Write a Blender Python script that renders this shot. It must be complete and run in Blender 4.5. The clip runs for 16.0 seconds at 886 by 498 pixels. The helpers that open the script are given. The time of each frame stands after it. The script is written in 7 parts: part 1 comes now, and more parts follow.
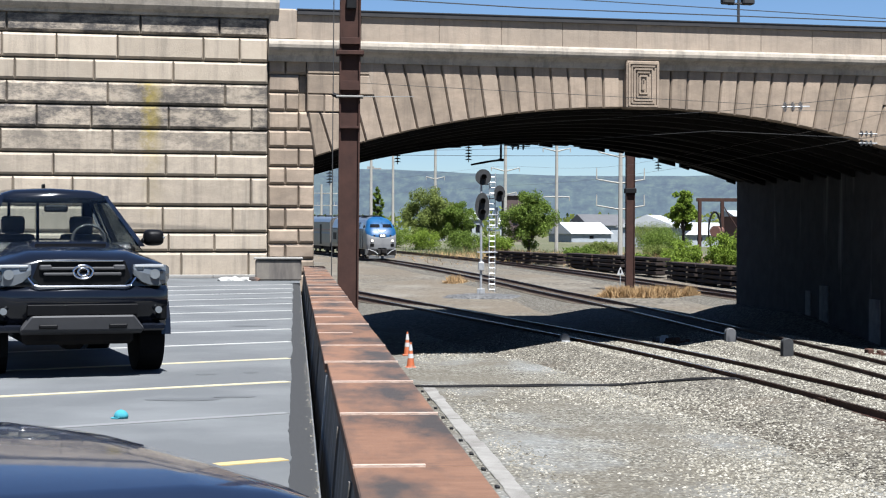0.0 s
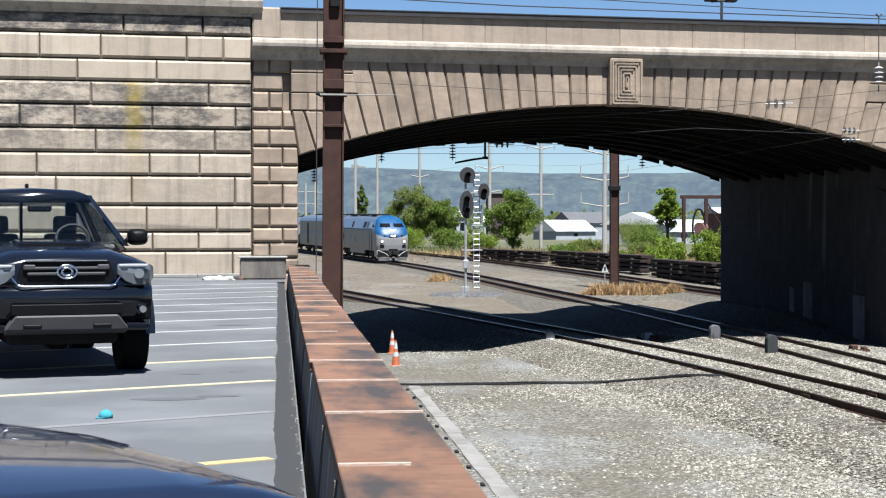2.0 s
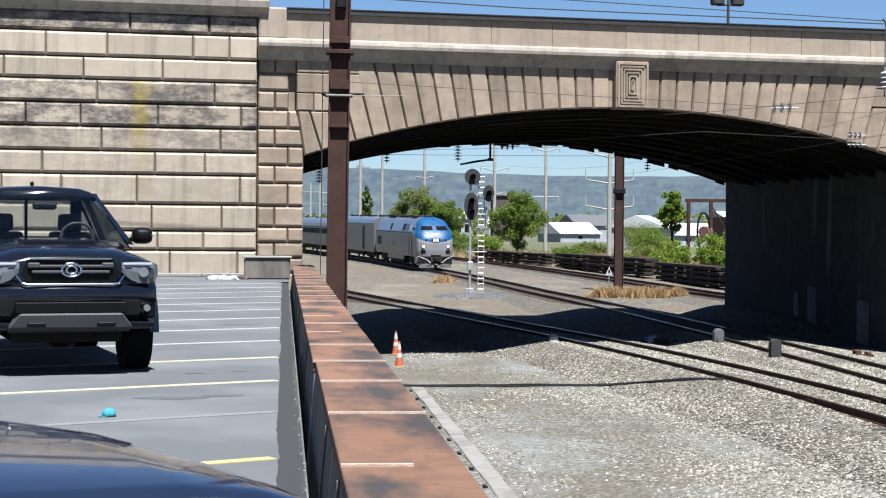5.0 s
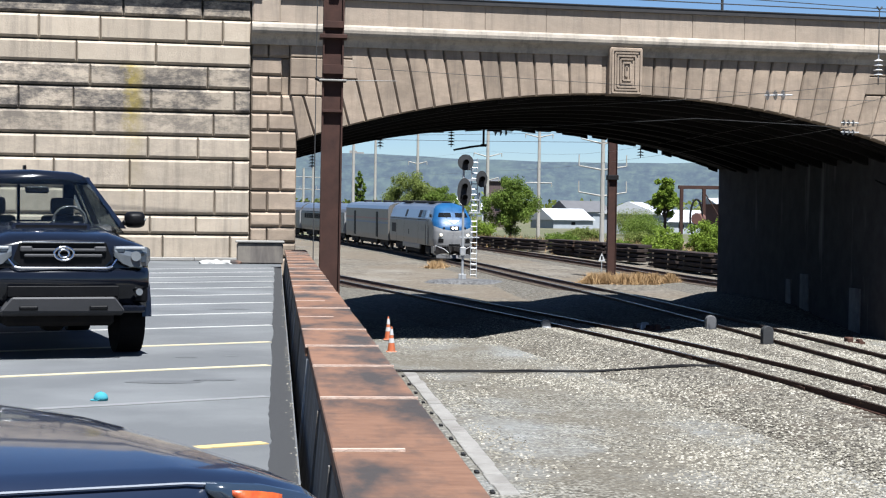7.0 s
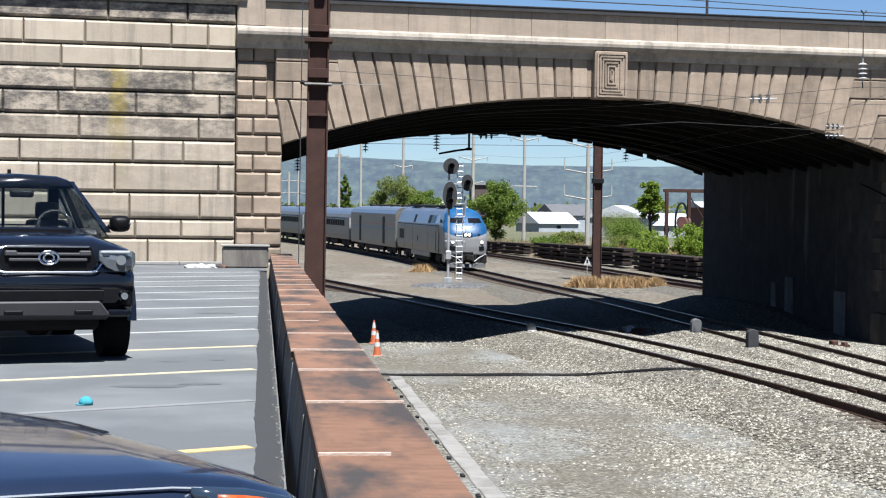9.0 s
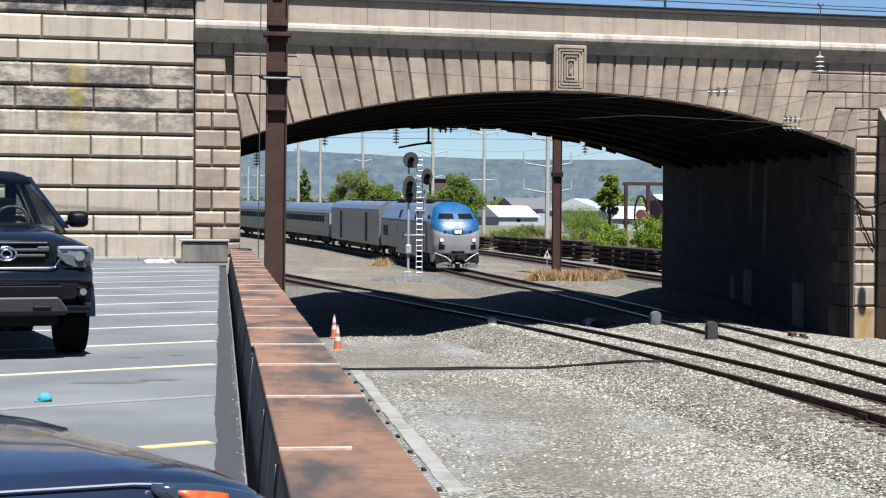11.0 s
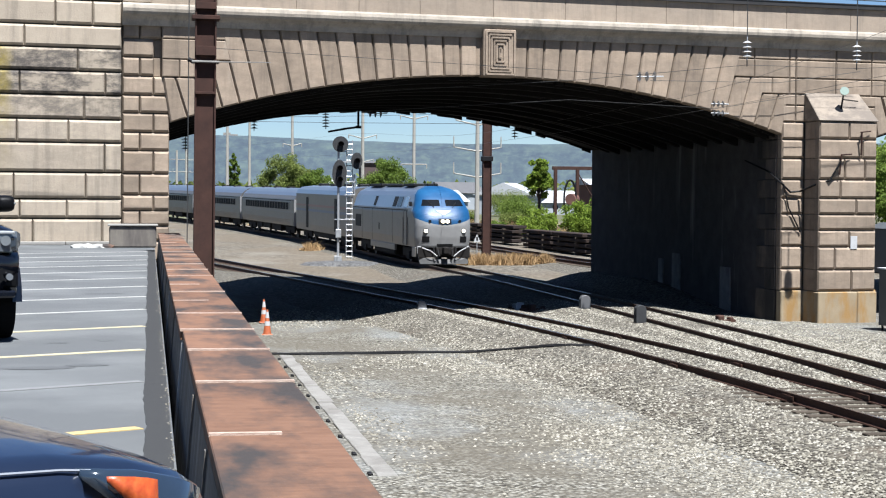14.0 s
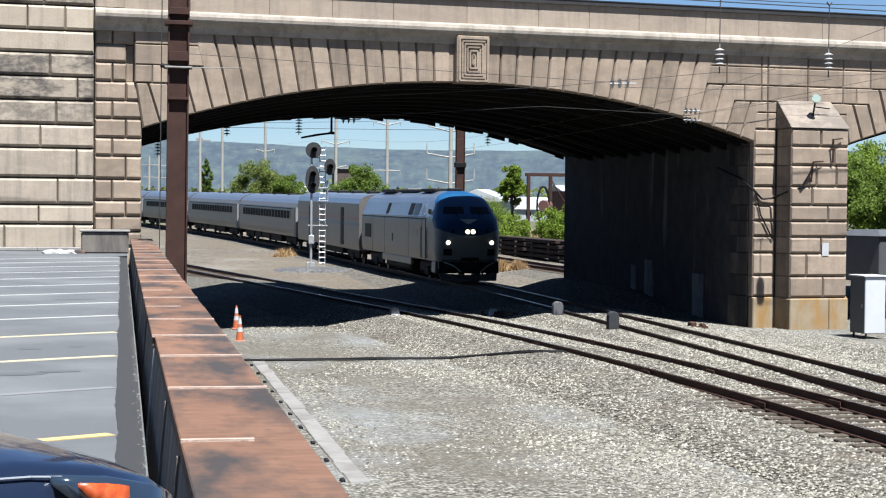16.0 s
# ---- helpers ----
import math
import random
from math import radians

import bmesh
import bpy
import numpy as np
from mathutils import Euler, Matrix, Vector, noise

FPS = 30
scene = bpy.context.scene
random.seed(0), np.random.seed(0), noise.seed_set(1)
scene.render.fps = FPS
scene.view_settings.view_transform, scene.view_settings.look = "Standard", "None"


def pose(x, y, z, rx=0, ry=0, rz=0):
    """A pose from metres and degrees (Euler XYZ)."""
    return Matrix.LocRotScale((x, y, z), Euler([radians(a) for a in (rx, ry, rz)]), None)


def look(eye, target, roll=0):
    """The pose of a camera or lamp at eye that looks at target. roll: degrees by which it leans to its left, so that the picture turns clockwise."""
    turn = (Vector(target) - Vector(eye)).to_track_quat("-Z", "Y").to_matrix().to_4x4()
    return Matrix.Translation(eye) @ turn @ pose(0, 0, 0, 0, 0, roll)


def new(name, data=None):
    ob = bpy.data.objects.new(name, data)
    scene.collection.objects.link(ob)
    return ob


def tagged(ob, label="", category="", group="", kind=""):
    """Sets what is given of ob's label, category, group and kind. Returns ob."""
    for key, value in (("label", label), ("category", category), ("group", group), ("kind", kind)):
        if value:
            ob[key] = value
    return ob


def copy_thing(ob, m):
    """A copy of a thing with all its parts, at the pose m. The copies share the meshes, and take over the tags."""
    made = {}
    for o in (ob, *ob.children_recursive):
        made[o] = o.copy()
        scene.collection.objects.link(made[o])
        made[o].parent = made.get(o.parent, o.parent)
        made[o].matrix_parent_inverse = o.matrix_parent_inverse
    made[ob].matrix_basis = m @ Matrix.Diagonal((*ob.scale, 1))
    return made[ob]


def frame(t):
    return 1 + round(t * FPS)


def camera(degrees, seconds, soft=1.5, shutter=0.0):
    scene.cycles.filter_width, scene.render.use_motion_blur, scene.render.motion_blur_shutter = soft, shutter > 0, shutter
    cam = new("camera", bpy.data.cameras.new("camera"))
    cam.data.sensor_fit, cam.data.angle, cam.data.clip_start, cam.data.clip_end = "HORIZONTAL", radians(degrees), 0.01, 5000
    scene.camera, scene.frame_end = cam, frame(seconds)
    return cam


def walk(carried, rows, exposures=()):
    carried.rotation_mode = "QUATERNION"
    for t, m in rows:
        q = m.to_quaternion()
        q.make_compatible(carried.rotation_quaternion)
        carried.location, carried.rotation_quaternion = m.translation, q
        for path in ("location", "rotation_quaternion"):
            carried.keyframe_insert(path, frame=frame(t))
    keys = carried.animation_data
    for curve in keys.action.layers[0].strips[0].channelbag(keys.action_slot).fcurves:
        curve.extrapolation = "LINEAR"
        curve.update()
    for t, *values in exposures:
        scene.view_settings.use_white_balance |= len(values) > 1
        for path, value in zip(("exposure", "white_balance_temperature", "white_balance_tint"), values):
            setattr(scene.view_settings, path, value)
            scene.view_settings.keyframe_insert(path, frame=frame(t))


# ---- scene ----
# camera: stands beside the parking-lot wall and pans to the right
EYE = 1.5
cam = camera(29.25, 16.0, soft=1.15)
ROWS = [
    (0.0, 89.293, -0.200, -4.998), (0.5, 89.233, -0.100, -5.146), (1.0, 89.238, -0.053, -5.381), (1.5, 89.237, 0.011, -5.531),
    (2.0, 89.230, 0.037, -5.522), (2.5, 89.200, -0.004, -5.437), (3.0, 89.233, -0.026, -5.350), (3.5, 89.322, -0.140, -5.368),
    (6.0, 89.064, -0.582, -5.389), (6.5, 88.877, -0.636, -5.479), (7.0, 88.791, -0.744, -5.606), (7.5, 88.820, -0.758, -5.724),
    (8.0, 88.919, -0.754, -5.780), (10.5, 88.860, -0.466, -7.058), (11.0, 88.728, -0.430, -7.449), (11.5, 88.606, -0.465, -7.834),
    (12.0, 88.487, -0.519, -8.215), (12.5, 88.377, -0.613, -8.618), (13.0, 88.294, -0.606, -9.022), (13.5, 88.241, -0.490, -9.406),
    (14.0, 88.217, -0.424, -9.811), (14.5, 88.241, -0.411, -10.144), (15.0, 88.320, -0.430, -10.407), (15.5, 88.411, -0.501, -10.573),
    (16.0, 88.435, -0.538, -10.718),
]
walk(cam, [(t, pose(0, 0, EYE, rx, ry, rz)) for t, rx, ry, rz in ROWS], exposures=[(0, 1.70), (16, 1.70)])

# daylight: high sun behind the camera, clear sky
SUN_ELEVATION, SUN_BEARING = 65.0, 166.0
world = bpy.data.worlds.new("sky")
scene.world = world
world.use_nodes = True
sky = world.node_tree.nodes.new("ShaderNodeTexSky")
sky.sky_type, sky.sun_disc = "NISHITA", False
sky.sun_elevation, sky.sun_rotation = radians(SUN_ELEVATION), radians(SUN_BEARING)
sky.air_density, sky.dust_density, sky.ozone_density, sky.altitude = 1.0, 0.0, 2.0, 1200
tint = world.node_tree.nodes.new("ShaderNodeMix")
tint.data_type, tint.blend_type = "RGBA", "MULTIPLY"
tint.inputs[0].default_value, tint.inputs[7].default_value = 1.0, (0.80, 0.97, 1.22, 1)
world.node_tree.links.new(sky.outputs[0], tint.inputs[6])
world.node_tree.links.new(tint.outputs[2], world.node_tree.nodes["Background"].inputs[0])
world.node_tree.nodes["Background"].inputs[1].default_value = 0.0290
sun_data = bpy.data.lights.new("sun", "SUN")
sun_data.energy, sun_data.angle, sun_data.color = 5.0, radians(0.55), (0.945, 0.965, 0.985)
sun = new("sun", sun_data)
_e, _b = radians(SUN_ELEVATION), radians(SUN_BEARING)
sun.matrix_world = look((math.sin(_b) * math.cos(_e) * 60, math.cos(_b) * math.cos(_e) * 60, math.sin(_e) * 60), (0, 0, 0))


# ---- materials ----
def ramp(nt, source, stops):
    node = nt.nodes.new("ShaderNodeValToRGB")
    els = node.color_ramp.elements
    els[0].position, els[1].position = stops[0][0], stops[-1][0]
    els[0].color, els[1].color = (*stops[0][1], 1), (*stops[-1][1], 1)
    for at, c in stops[1:-1]:
        els.new(at).color = (*c, 1)
    nt.links.new(source, node.inputs[0])
    return node.outputs[0]


def mix(nt, fac, a, b, kind="MIX"):
    node = nt.nodes.new("ShaderNodeMix")
    node.data_type, node.blend_type = "RGBA", kind
    for sock, v in ((node.inputs[0], fac), (node.inputs[6], a), (node.inputs[7], b)):
        if isinstance(v, bpy.types.NodeSocket):
            nt.links.new(v, sock)
        else:
            sock.default_value = v if not isinstance(v, tuple) or len(v) == 4 else (*v, 1)
    return node.outputs[2]


def noise_tex(nt, coord, scale, detail=4.0, rough=0.6, stretch=(1, 1, 1)):
    m = nt.nodes.new("ShaderNodeMapping")
    m.inputs["Scale"].default_value = stretch
    nt.links.new(coord, m.inputs[0])
    n = nt.nodes.new("ShaderNodeTexNoise")
    n.inputs["Scale"].default_value, n.inputs["Detail"].default_value, n.inputs["Roughness"].default_value = scale, detail, rough
    nt.links.new(m.outputs[0], n.inputs["Vector"])
    return n.outputs["Fac"]


def voronoi(nt, coord, scale, out="Color"):
    n = nt.nodes.new("ShaderNodeTexVoronoi")
    n.inputs["Scale"].default_value = scale
    nt.links.new(coord, n.inputs["Vector"])
    return n.outputs[out]


def start(name, rough=0.8, metal=0.0):
    m = bpy.data.materials.new(name)
    m.use_nodes = True
    nt = m.node_tree
    b = nt.nodes["Principled BSDF"]
    b.inputs["Roughness"].default_value, b.inputs["Metallic"].default_value = rough, metal
    co = nt.nodes.new("ShaderNodeTexCoord").outputs["Object"]
    return m, nt, b, co


ALBEDO = 0.43  # lightness of all painted and natural surfaces under this sun


def paint(nt, b, col, k=ALBEDO):
    nt.links.new(mix(nt, 1.0, col, (k, k, k), "MULTIPLY"), b.inputs["Base Color"])


def bump_on(nt, b, height, strength, distance=0.02):
    n = nt.nodes.new("ShaderNodeBump")
    n.inputs["Strength"].default_value, n.inputs["Distance"].default_value = strength, distance
    nt.links.new(height, n.inputs["Height"])
    nt.links.new(n.outputs[0], b.inputs["Normal"])


def surf(name, c1, c2=None, scale=3.0, rough=0.8, metal=0.0, bump=0.25, bscale=60.0, c3=None, s3=0.4, at3=(0.5, 0.7),
         rnd=0.0, stretch=(1, 1, 1), stretch3=(1, 1, 1), coat=0.0, rough_var=0.1, dist=0.02):
    """A two-scale weathered surface: c1/c2 grain, c3 large stains, rnd lightness from piece to piece."""
    m, nt, b, co = start(name, rough, metal)
    c2 = c2 or tuple(v * 0.8 for v in c1)
    fine = noise_tex(nt, co, scale, 6, 0.65, stretch)
    col = ramp(nt, fine, [(0.3, c2), (0.7, c1)])
    if c3:
        col = mix(nt, ramp(nt, noise_tex(nt, co, s3, 5, 0.6, stretch3), [(at3[0], (0, 0, 0)), (at3[1], (1, 1, 1))]), col, c3)
    if rnd:
        info = nt.nodes.new("ShaderNodeObjectInfo")
        r = ramp(nt, info.outputs["Random"], [(0, (1 - rnd,) * 3), (1, (1 + rnd * 0.6,) * 3)])
        col = mix(nt, 1.0, col, r, "MULTIPLY")
    paint(nt, b, col, ALBEDO + 0.4 * metal)
    if rough_var:
        rr = nt.nodes.new("ShaderNodeMapRange")
        rr.inputs[3].default_value, rr.inputs[4].default_value = max(0.02, rough - rough_var), min(1, rough + rough_var)
        nt.links.new(fine, rr.inputs[0])
        nt.links.new(rr.outputs[0], b.inputs["Roughness"])
    if bump:
        bump_on(nt, b, noise_tex(nt, co, bscale, 5, 0.7), bump, dist)
    if coat:
        b.inputs["Coat Weight"].default_value, b.inputs["Coat Roughness"].default_value = coat, 0.05
    return m


def stone_mat(name, c1, c2, dark, rnd=0.12, streak=0.5, moss=False, grime=0.85):
    """Weathered ashlar: mottled grain, soot patches and rain streaks that run down."""
    m, nt, b, co = start(name, 0.88)
    col = ramp(nt, noise_tex(nt, co, 2.2, 8, 0.7), [(0.3, c2), (0.68, c1)])
    soot = ramp(nt, noise_tex(nt, co, 1.1, 10, 0.8, (0.6, 0.6, 1.3)), [(0.43, (0, 0, 0)), (0.50, (grime * 0.55,) * 3), (0.57, (grime,) * 3)])
    if moss:
        # the soot clings to the middle courses
        zed = nt.nodes.new("ShaderNodeSeparateXYZ")
        nt.links.new(co, zed.inputs[0])
        tenth = nt.nodes.new("ShaderNodeMath")
        tenth.operation = "MULTIPLY"
        tenth.inputs[1].default_value = 0.1
        nt.links.new(zed.outputs[2], tenth.inputs[0])
        # last stop darkens the top course: black crust plus painted cornice shade
        soot = mix(nt, 1.0, soot, ramp(nt, tenth.outputs[0], [(0.15, (0.14,) * 3), (0.36, (0.3,) * 3), (0.38, (0.62,) * 3), (0.436, (0.7,) * 3), (0.44, (1, 1, 1)), (0.572, (0.85,) * 3), (0.578, (0.04,) * 3), (0.712, (0.04,) * 3), (0.716, (1, 1, 1))]), "MULTIPLY")
    col = mix(nt, soot, col, dark)
    run = noise_tex(nt, co, 1.0, 5, 0.7, (3.0, 3.0, 0.22))
    col = mix(nt, ramp(nt, run, [(0.49, (0, 0, 0)), (0.70, (streak,) * 3)]), col, dark)
    pale = noise_tex(nt, co, 0.8, 4, 0.6, (2.4, 2.4, 0.35))
    col = mix(nt, ramp(nt, pale, [(0.62, (0, 0, 0)), (0.8, (0.35,) * 3)]), col, (0.62, 0.56, 0.47))
    info = nt.nodes.new("ShaderNodeObjectInfo")
    col = mix(nt, 1.0, col, ramp(nt, info.outputs["Random"], [(0, (1 - rnd,) * 3), (1, (1 + rnd * 0.7,) * 3)]), "MULTIPLY")
    if moss:
        # one olive-yellow algae run below a drain
        sep = nt.nodes.new("ShaderNodeSeparateXYZ")
        nt.links.new(co, sep.inputs[0])

        def op(kind, a, b_):
            n = nt.nodes.new("ShaderNodeMath")
            n.operation = kind
            for sock, v in zip(n.inputs, (a, b_)):
                if isinstance(v, bpy.types.NodeSocket):
                    nt.links.new(v, sock)
                else:
                    sock.default_value = v
            return n.outputs[0]
        wob = op("MULTIPLY", op("SUBTRACT", noise_tex(nt, co, 2.5, 5, 0.7), 0.5), 0.9)
        off = op("ABSOLUTE", op("ADD", op("ADD", sep.outputs[0], 2.18), wob), 0.0)
        inside = ramp(nt, off, [(0.08, (0.78,) * 3), (0.36, (0, 0, 0))])
        lift = ramp(nt, op("MULTIPLY", sep.outputs[2], 0.1), [(0.12, (0, 0, 0)), (0.34, (0.35,) * 3), (0.44, (1, 1, 1)), (0.57, (1, 1, 1)), (0.58, (0, 0, 0))])
        broken = ramp(nt, noise_tex(nt, co, 5.0, 6, 0.75), [(0.36, (0.35,) * 3), (0.6, (1, 1, 1))])
        col = mix(nt, mix(nt, 1.0, mix(nt, 1.0, inside, lift, "MULTIPLY"), broken, "MULTIPLY"), col, (0.43, 0.325, 0.07))
    paint(nt, b, col)
    bump_on(nt, b, noise_tex(nt, co, 22, 6, 0.7), 0.5, 0.02)
    return m


def gravel_mat(name, tones, scale, patch=None, patch_scale=0.12, patch_at=(0.48, 0.62), second=None, bump=0.9):
    """Loose stones: every cell its own tone, with larger patches of dirt between."""
    m, nt, b, co = start(name, 0.93)
    cell = voronoi(nt, co, scale)
    sep = nt.nodes.new("ShaderNodeSeparateColor")
    nt.links.new(cell, sep.inputs[0])
    col = ramp(nt, sep.outputs[0], [(i / (len(tones) - 1), c) for i, c in enumerate(tones)])
    # tone darkens towards cell edges: shade between the stones put into the colour
    gap = ramp(nt, voronoi(nt, co, scale, "Distance"), [(0.25, (1, 1, 1)), (0.75, (0.35,) * 3)])
    col = mix(nt, 1.0, col, gap, "MULTIPLY")
    if patch:
        edge = noise_tex(nt, co, patch_scale, 7, 0.66)
        col = mix(nt, ramp(nt, edge, [(patch_at[0], (0, 0, 0)), (patch_at[1], (0.68,) * 3)]), col, patch)
    if second:
        edge = noise_tex(nt, co, patch_scale * 1.7, 6, 0.66, (1, 0.6, 1))
        col = mix(nt, ramp(nt, edge, [(0.50, (0, 0, 0)), (0.70, (0.5,) * 3)]), col, second)
    col = mix(nt, ramp(nt, noise_tex(nt, co, 9, 4, 0.7), [(0.35, (0, 0, 0)), (0.7, (0.35,) * 3)]), col, (0.12, 0.11, 0.1))
    paint(nt, b, col)
    bump_on(nt, b, voronoi(nt, co, scale, "Distance"), bump, 0.04)
    return m


def plain(name, c, rough=0.5, metal=0.0, coat=0.0, emit=None, strength=1.0, shine=0.5):
    m, nt, b, co = start(name, rough, metal)
    b.inputs["Specular IOR Level"].default_value = shine
    col = ramp(nt, noise_tex(nt, co, 6, 5, 0.7), [(0.25, tuple(v * 0.86 for v in c)), (0.75, tuple(min(1, v * 1.08) for v in c))])
    paint(nt, b, col, ALBEDO + 0.4 * metal)
    if coat:
        b.inputs["Coat Weight"].default_value, b.inputs["Coat Roughness"].default_value = coat, 0.04
    if emit:
        b.inputs["Emission Color"].default_value, b.inputs["Emission Strength"].default_value = (*emit, 1), strength
    return m


def stones_mat():
    m, nt, b, co = start("loose_stone", 0.9)
    geo = nt.nodes.new("ShaderNodeNewGeometry")
    paint(nt, b, ramp(nt, geo.outputs["Random Per Island"], [(0.0, (0.07, 0.06, 0.045)), (0.3, (0.24, 0.215, 0.165)), (0.72, (0.42, 0.385, 0.31)), (1.0, (0.64, 0.60, 0.51))]))
    return m


STONES = stones_mat()


def glass_mat(name, tint, rough=0.03):
    m, nt, b, co = start(name, rough)
    b.inputs["Base Color"].default_value = (*tint, 1)
    b.inputs["Transmission Weight"].default_value, b.inputs["IOR"].default_value = 1.0, 1.25
    return m


STONE = stone_mat("ashlar_abutment", (0.76, 0.64, 0.50), (0.65, 0.54, 0.42), (0.125, 0.115, 0.112), 0.14, 0.35, moss=True, grime=0.95)
STONE_ARCH = stone_mat("ashlar_arch", (0.62, 0.485, 0.368), (0.49, 0.38, 0.285), (0.19, 0.16, 0.135), 0.2, 0.45, grime=0.32)
STONE_CORNICE = stone_mat("cornice_stone", (0.74, 0.65, 0.54), (0.60, 0.52, 0.42), (0.20, 0.18, 0.16), 0.08, 0.55, grime=0.3)
STONE_PARAPET = stone_mat("parapet_stone", (0.61, 0.49, 0.375), (0.52, 0.41, 0.31), (0.30, 0.245, 0.195), 0.10, 0.6, grime=0.25)
# frieze colour holds black crust and the cornice's shade together
FRIEZE = stone_mat("crusted_shaded_frieze", (0.42, 0.36, 0.29), (0.30, 0.26, 0.22), (0.03, 0.028, 0.026), 0.1, 0.6, grime=0.9)
JOINT = surf("mortar_joint", (0.26, 0.22, 0.17), (0.17, 0.14, 0.11), 4, 0.95, bump=0.3)
PLINTH = surf("plinth_concrete", (0.56, 0.44, 0.28), (0.42, 0.32, 0.20), 1.6, 0.9, c3=(0.50, 0.29, 0.10), s3=1.3, at3=(0.44, 0.62), stretch3=(2, 2, 0.6), bump=0.5, bscale=18)
# vault underside: deep shade under the arch is put into this near-black base
SHADE_DARK = surf("shade_dark_vault", (0.022, 0.020, 0.020), (0.011, 0.010, 0.010), 1.4, 0.95, bump=0.4, bscale=12)
# inner pier wall: base carries some of the arch's shade, with paler streaks
SHADE_WALL = surf("shade_dark_concrete", (0.15, 0.14, 0.142), (0.08, 0.074, 0.076), 1.4, 0.95, c3=(0.40, 0.385, 0.38), s3=0.8, at3=(0.57, 0.72), stretch3=(1, 1.1, 0.16), bump=0.4, bscale=12)
VAULT_STEEL = surf("near_black_steel", (0.022, 0.02, 0.019), (0.012, 0.011, 0.011), 3, 0.85, bump=0.3)
ASPHALT = surf("asphalt", (0.205, 0.214, 0.222), (0.158, 0.165, 0.172), 60, 0.9, c3=(0.252, 0.261, 0.268), s3=0.5, at3=(0.42, 0.66), bump=0.4, bscale=160, dist=0.006)
TAR = surf("tar_strip", (0.085, 0.087, 0.09), (0.062, 0.063, 0.066), 30, 0.85, bump=0.4, bscale=120, dist=0.006)
LINE_YELLOW = surf("faded_yellow_paint", (0.80, 0.70, 0.44), (0.64, 0.57, 0.40), 14, 0.8, c3=(0.64, 0.57, 0.38), s3=0.3, bump=0.1)
LINE_FRESH = surf("brighter_yellow_paint", (0.82, 0.62, 0.27), (0.66, 0.49, 0.23), 14, 0.8, bump=0.1)
LINE_WHITE = surf("worn_white_paint", (0.68, 0.67, 0.63), (0.5, 0.5, 0.48), 14, 0.8, bump=0.1)
RUST = surf("rusted_steel", (0.36, 0.20, 0.132), (0.25, 0.135, 0.09), 7, 0.75, c3=(0.09, 0.078, 0.074), s3=1.5, at3=(0.44, 0.62), stretch=(0.8, 3.0, 1), stretch3=(1.5, 0.55, 1), bump=0.35, bscale=60, dist=0.008, rnd=0.1)
WELD = surf("weld_seam", (0.82, 0.64, 0.52), (0.60, 0.40, 0.30), 12, 0.8, bump=0.4)
WALL_DARK = surf("stained_concrete", (0.36, 0.335, 0.30), (0.17, 0.155, 0.14), 3, 0.9, c3=(0.50, 0.48, 0.45), s3=1.3, at3=(0.54, 0.68), stretch=(1, 6, 0.4), stretch3=(1.5, 9, 0.35), bump=0.4, bscale=25)
CONCRETE = surf("pale_concrete", (0.50, 0.48, 0.44), (0.38, 0.36, 0.33), 5, 0.9, c3=(0.27, 0.25, 0.23), s3=0.7, bump=0.35, bscale=40)
GROUND = gravel_mat("gravel_yard", [(0.12, 0.105, 0.085), (0.38, 0.35, 0.285), (0.72, 0.69, 0.60), (0.25, 0.225, 0.175)], 15.0, (0.21, 0.185, 0.145), 0.20, (0.46, 0.58), (0.47, 0.50, 0.515))
YARD = gravel_mat("dirt_yard", [(0.13, 0.11, 0.085), (0.31, 0.27, 0.21), (0.50, 0.45, 0.37), (0.25, 0.21, 0.16)], 5.0, (0.25, 0.20, 0.145), 0.10, (0.44, 0.55), (0.44, 0.41, 0.355))
BALLAST = gravel_mat("ballast", [(0.06, 0.05, 0.04), (0.26, 0.23, 0.185), (0.52, 0.485, 0.41), (0.18, 0.155, 0.12)], 13.0, (0.20, 0.16, 0.12), 0.5, (0.52, 0.70))
RAIL = surf("rusted_rail", (0.15, 0.077, 0.055), (0.09, 0.048, 0.037), 8, 0.7, bump=0.3)
RAIL_TOP = surf("worn_rail_head", (0.50, 0.45, 0.42), (0.34, 0.28, 0.24), 9, 0.22, 0.9, bump=0.1)
TIE = surf("old_tie", (0.17, 0.138, 0.108), (0.095, 0.077, 0.06), 5, 0.95, rnd=0.3, bump=0.6, bscale=30, stretch=(0.4, 2, 1))
POLE = surf("weathering_steel", (0.11, 0.056, 0.044), (0.065, 0.036, 0.03), 3, 0.8, c3=(0.09, 0.055, 0.045), s3=0.6, stretch3=(2, 2, 0.3), bump=0.3)
GALV = surf("galvanised_steel", (0.55, 0.56, 0.57), (0.42, 0.43, 0.44), 6, 0.5, 0.55, bump=0.1)
BLACK = surf("matt_black", (0.022, 0.022, 0.024), (0.014, 0.014, 0.015), 8, 0.6, bump=0.1)
WIRE = plain("dark_wire", (0.05, 0.05, 0.05), 0.6)
WIRE_PALE = plain("copper_wire_dull", (0.10, 0.095, 0.09), 0.6, 0.2)
CERAMIC = plain("white_ceramic", (1.0, 1.0, 0.97), 0.25, coat=0.4)


def dull(*mats):
    """Rough, dusty dark surfaces hardly glint."""
    for m in mats:
        m.node_tree.nodes["Principled BSDF"].inputs["Specular IOR Level"].default_value = 0.12


dull(SHADE_DARK, SHADE_WALL, VAULT_STEEL, BLACK, WALL_DARK, GROUND, BALLAST, YARD, ASPHALT, TAR, POLE, RUST, RAIL, TIE, STONE, STONE_ARCH, STONE_CORNICE, JOINT)


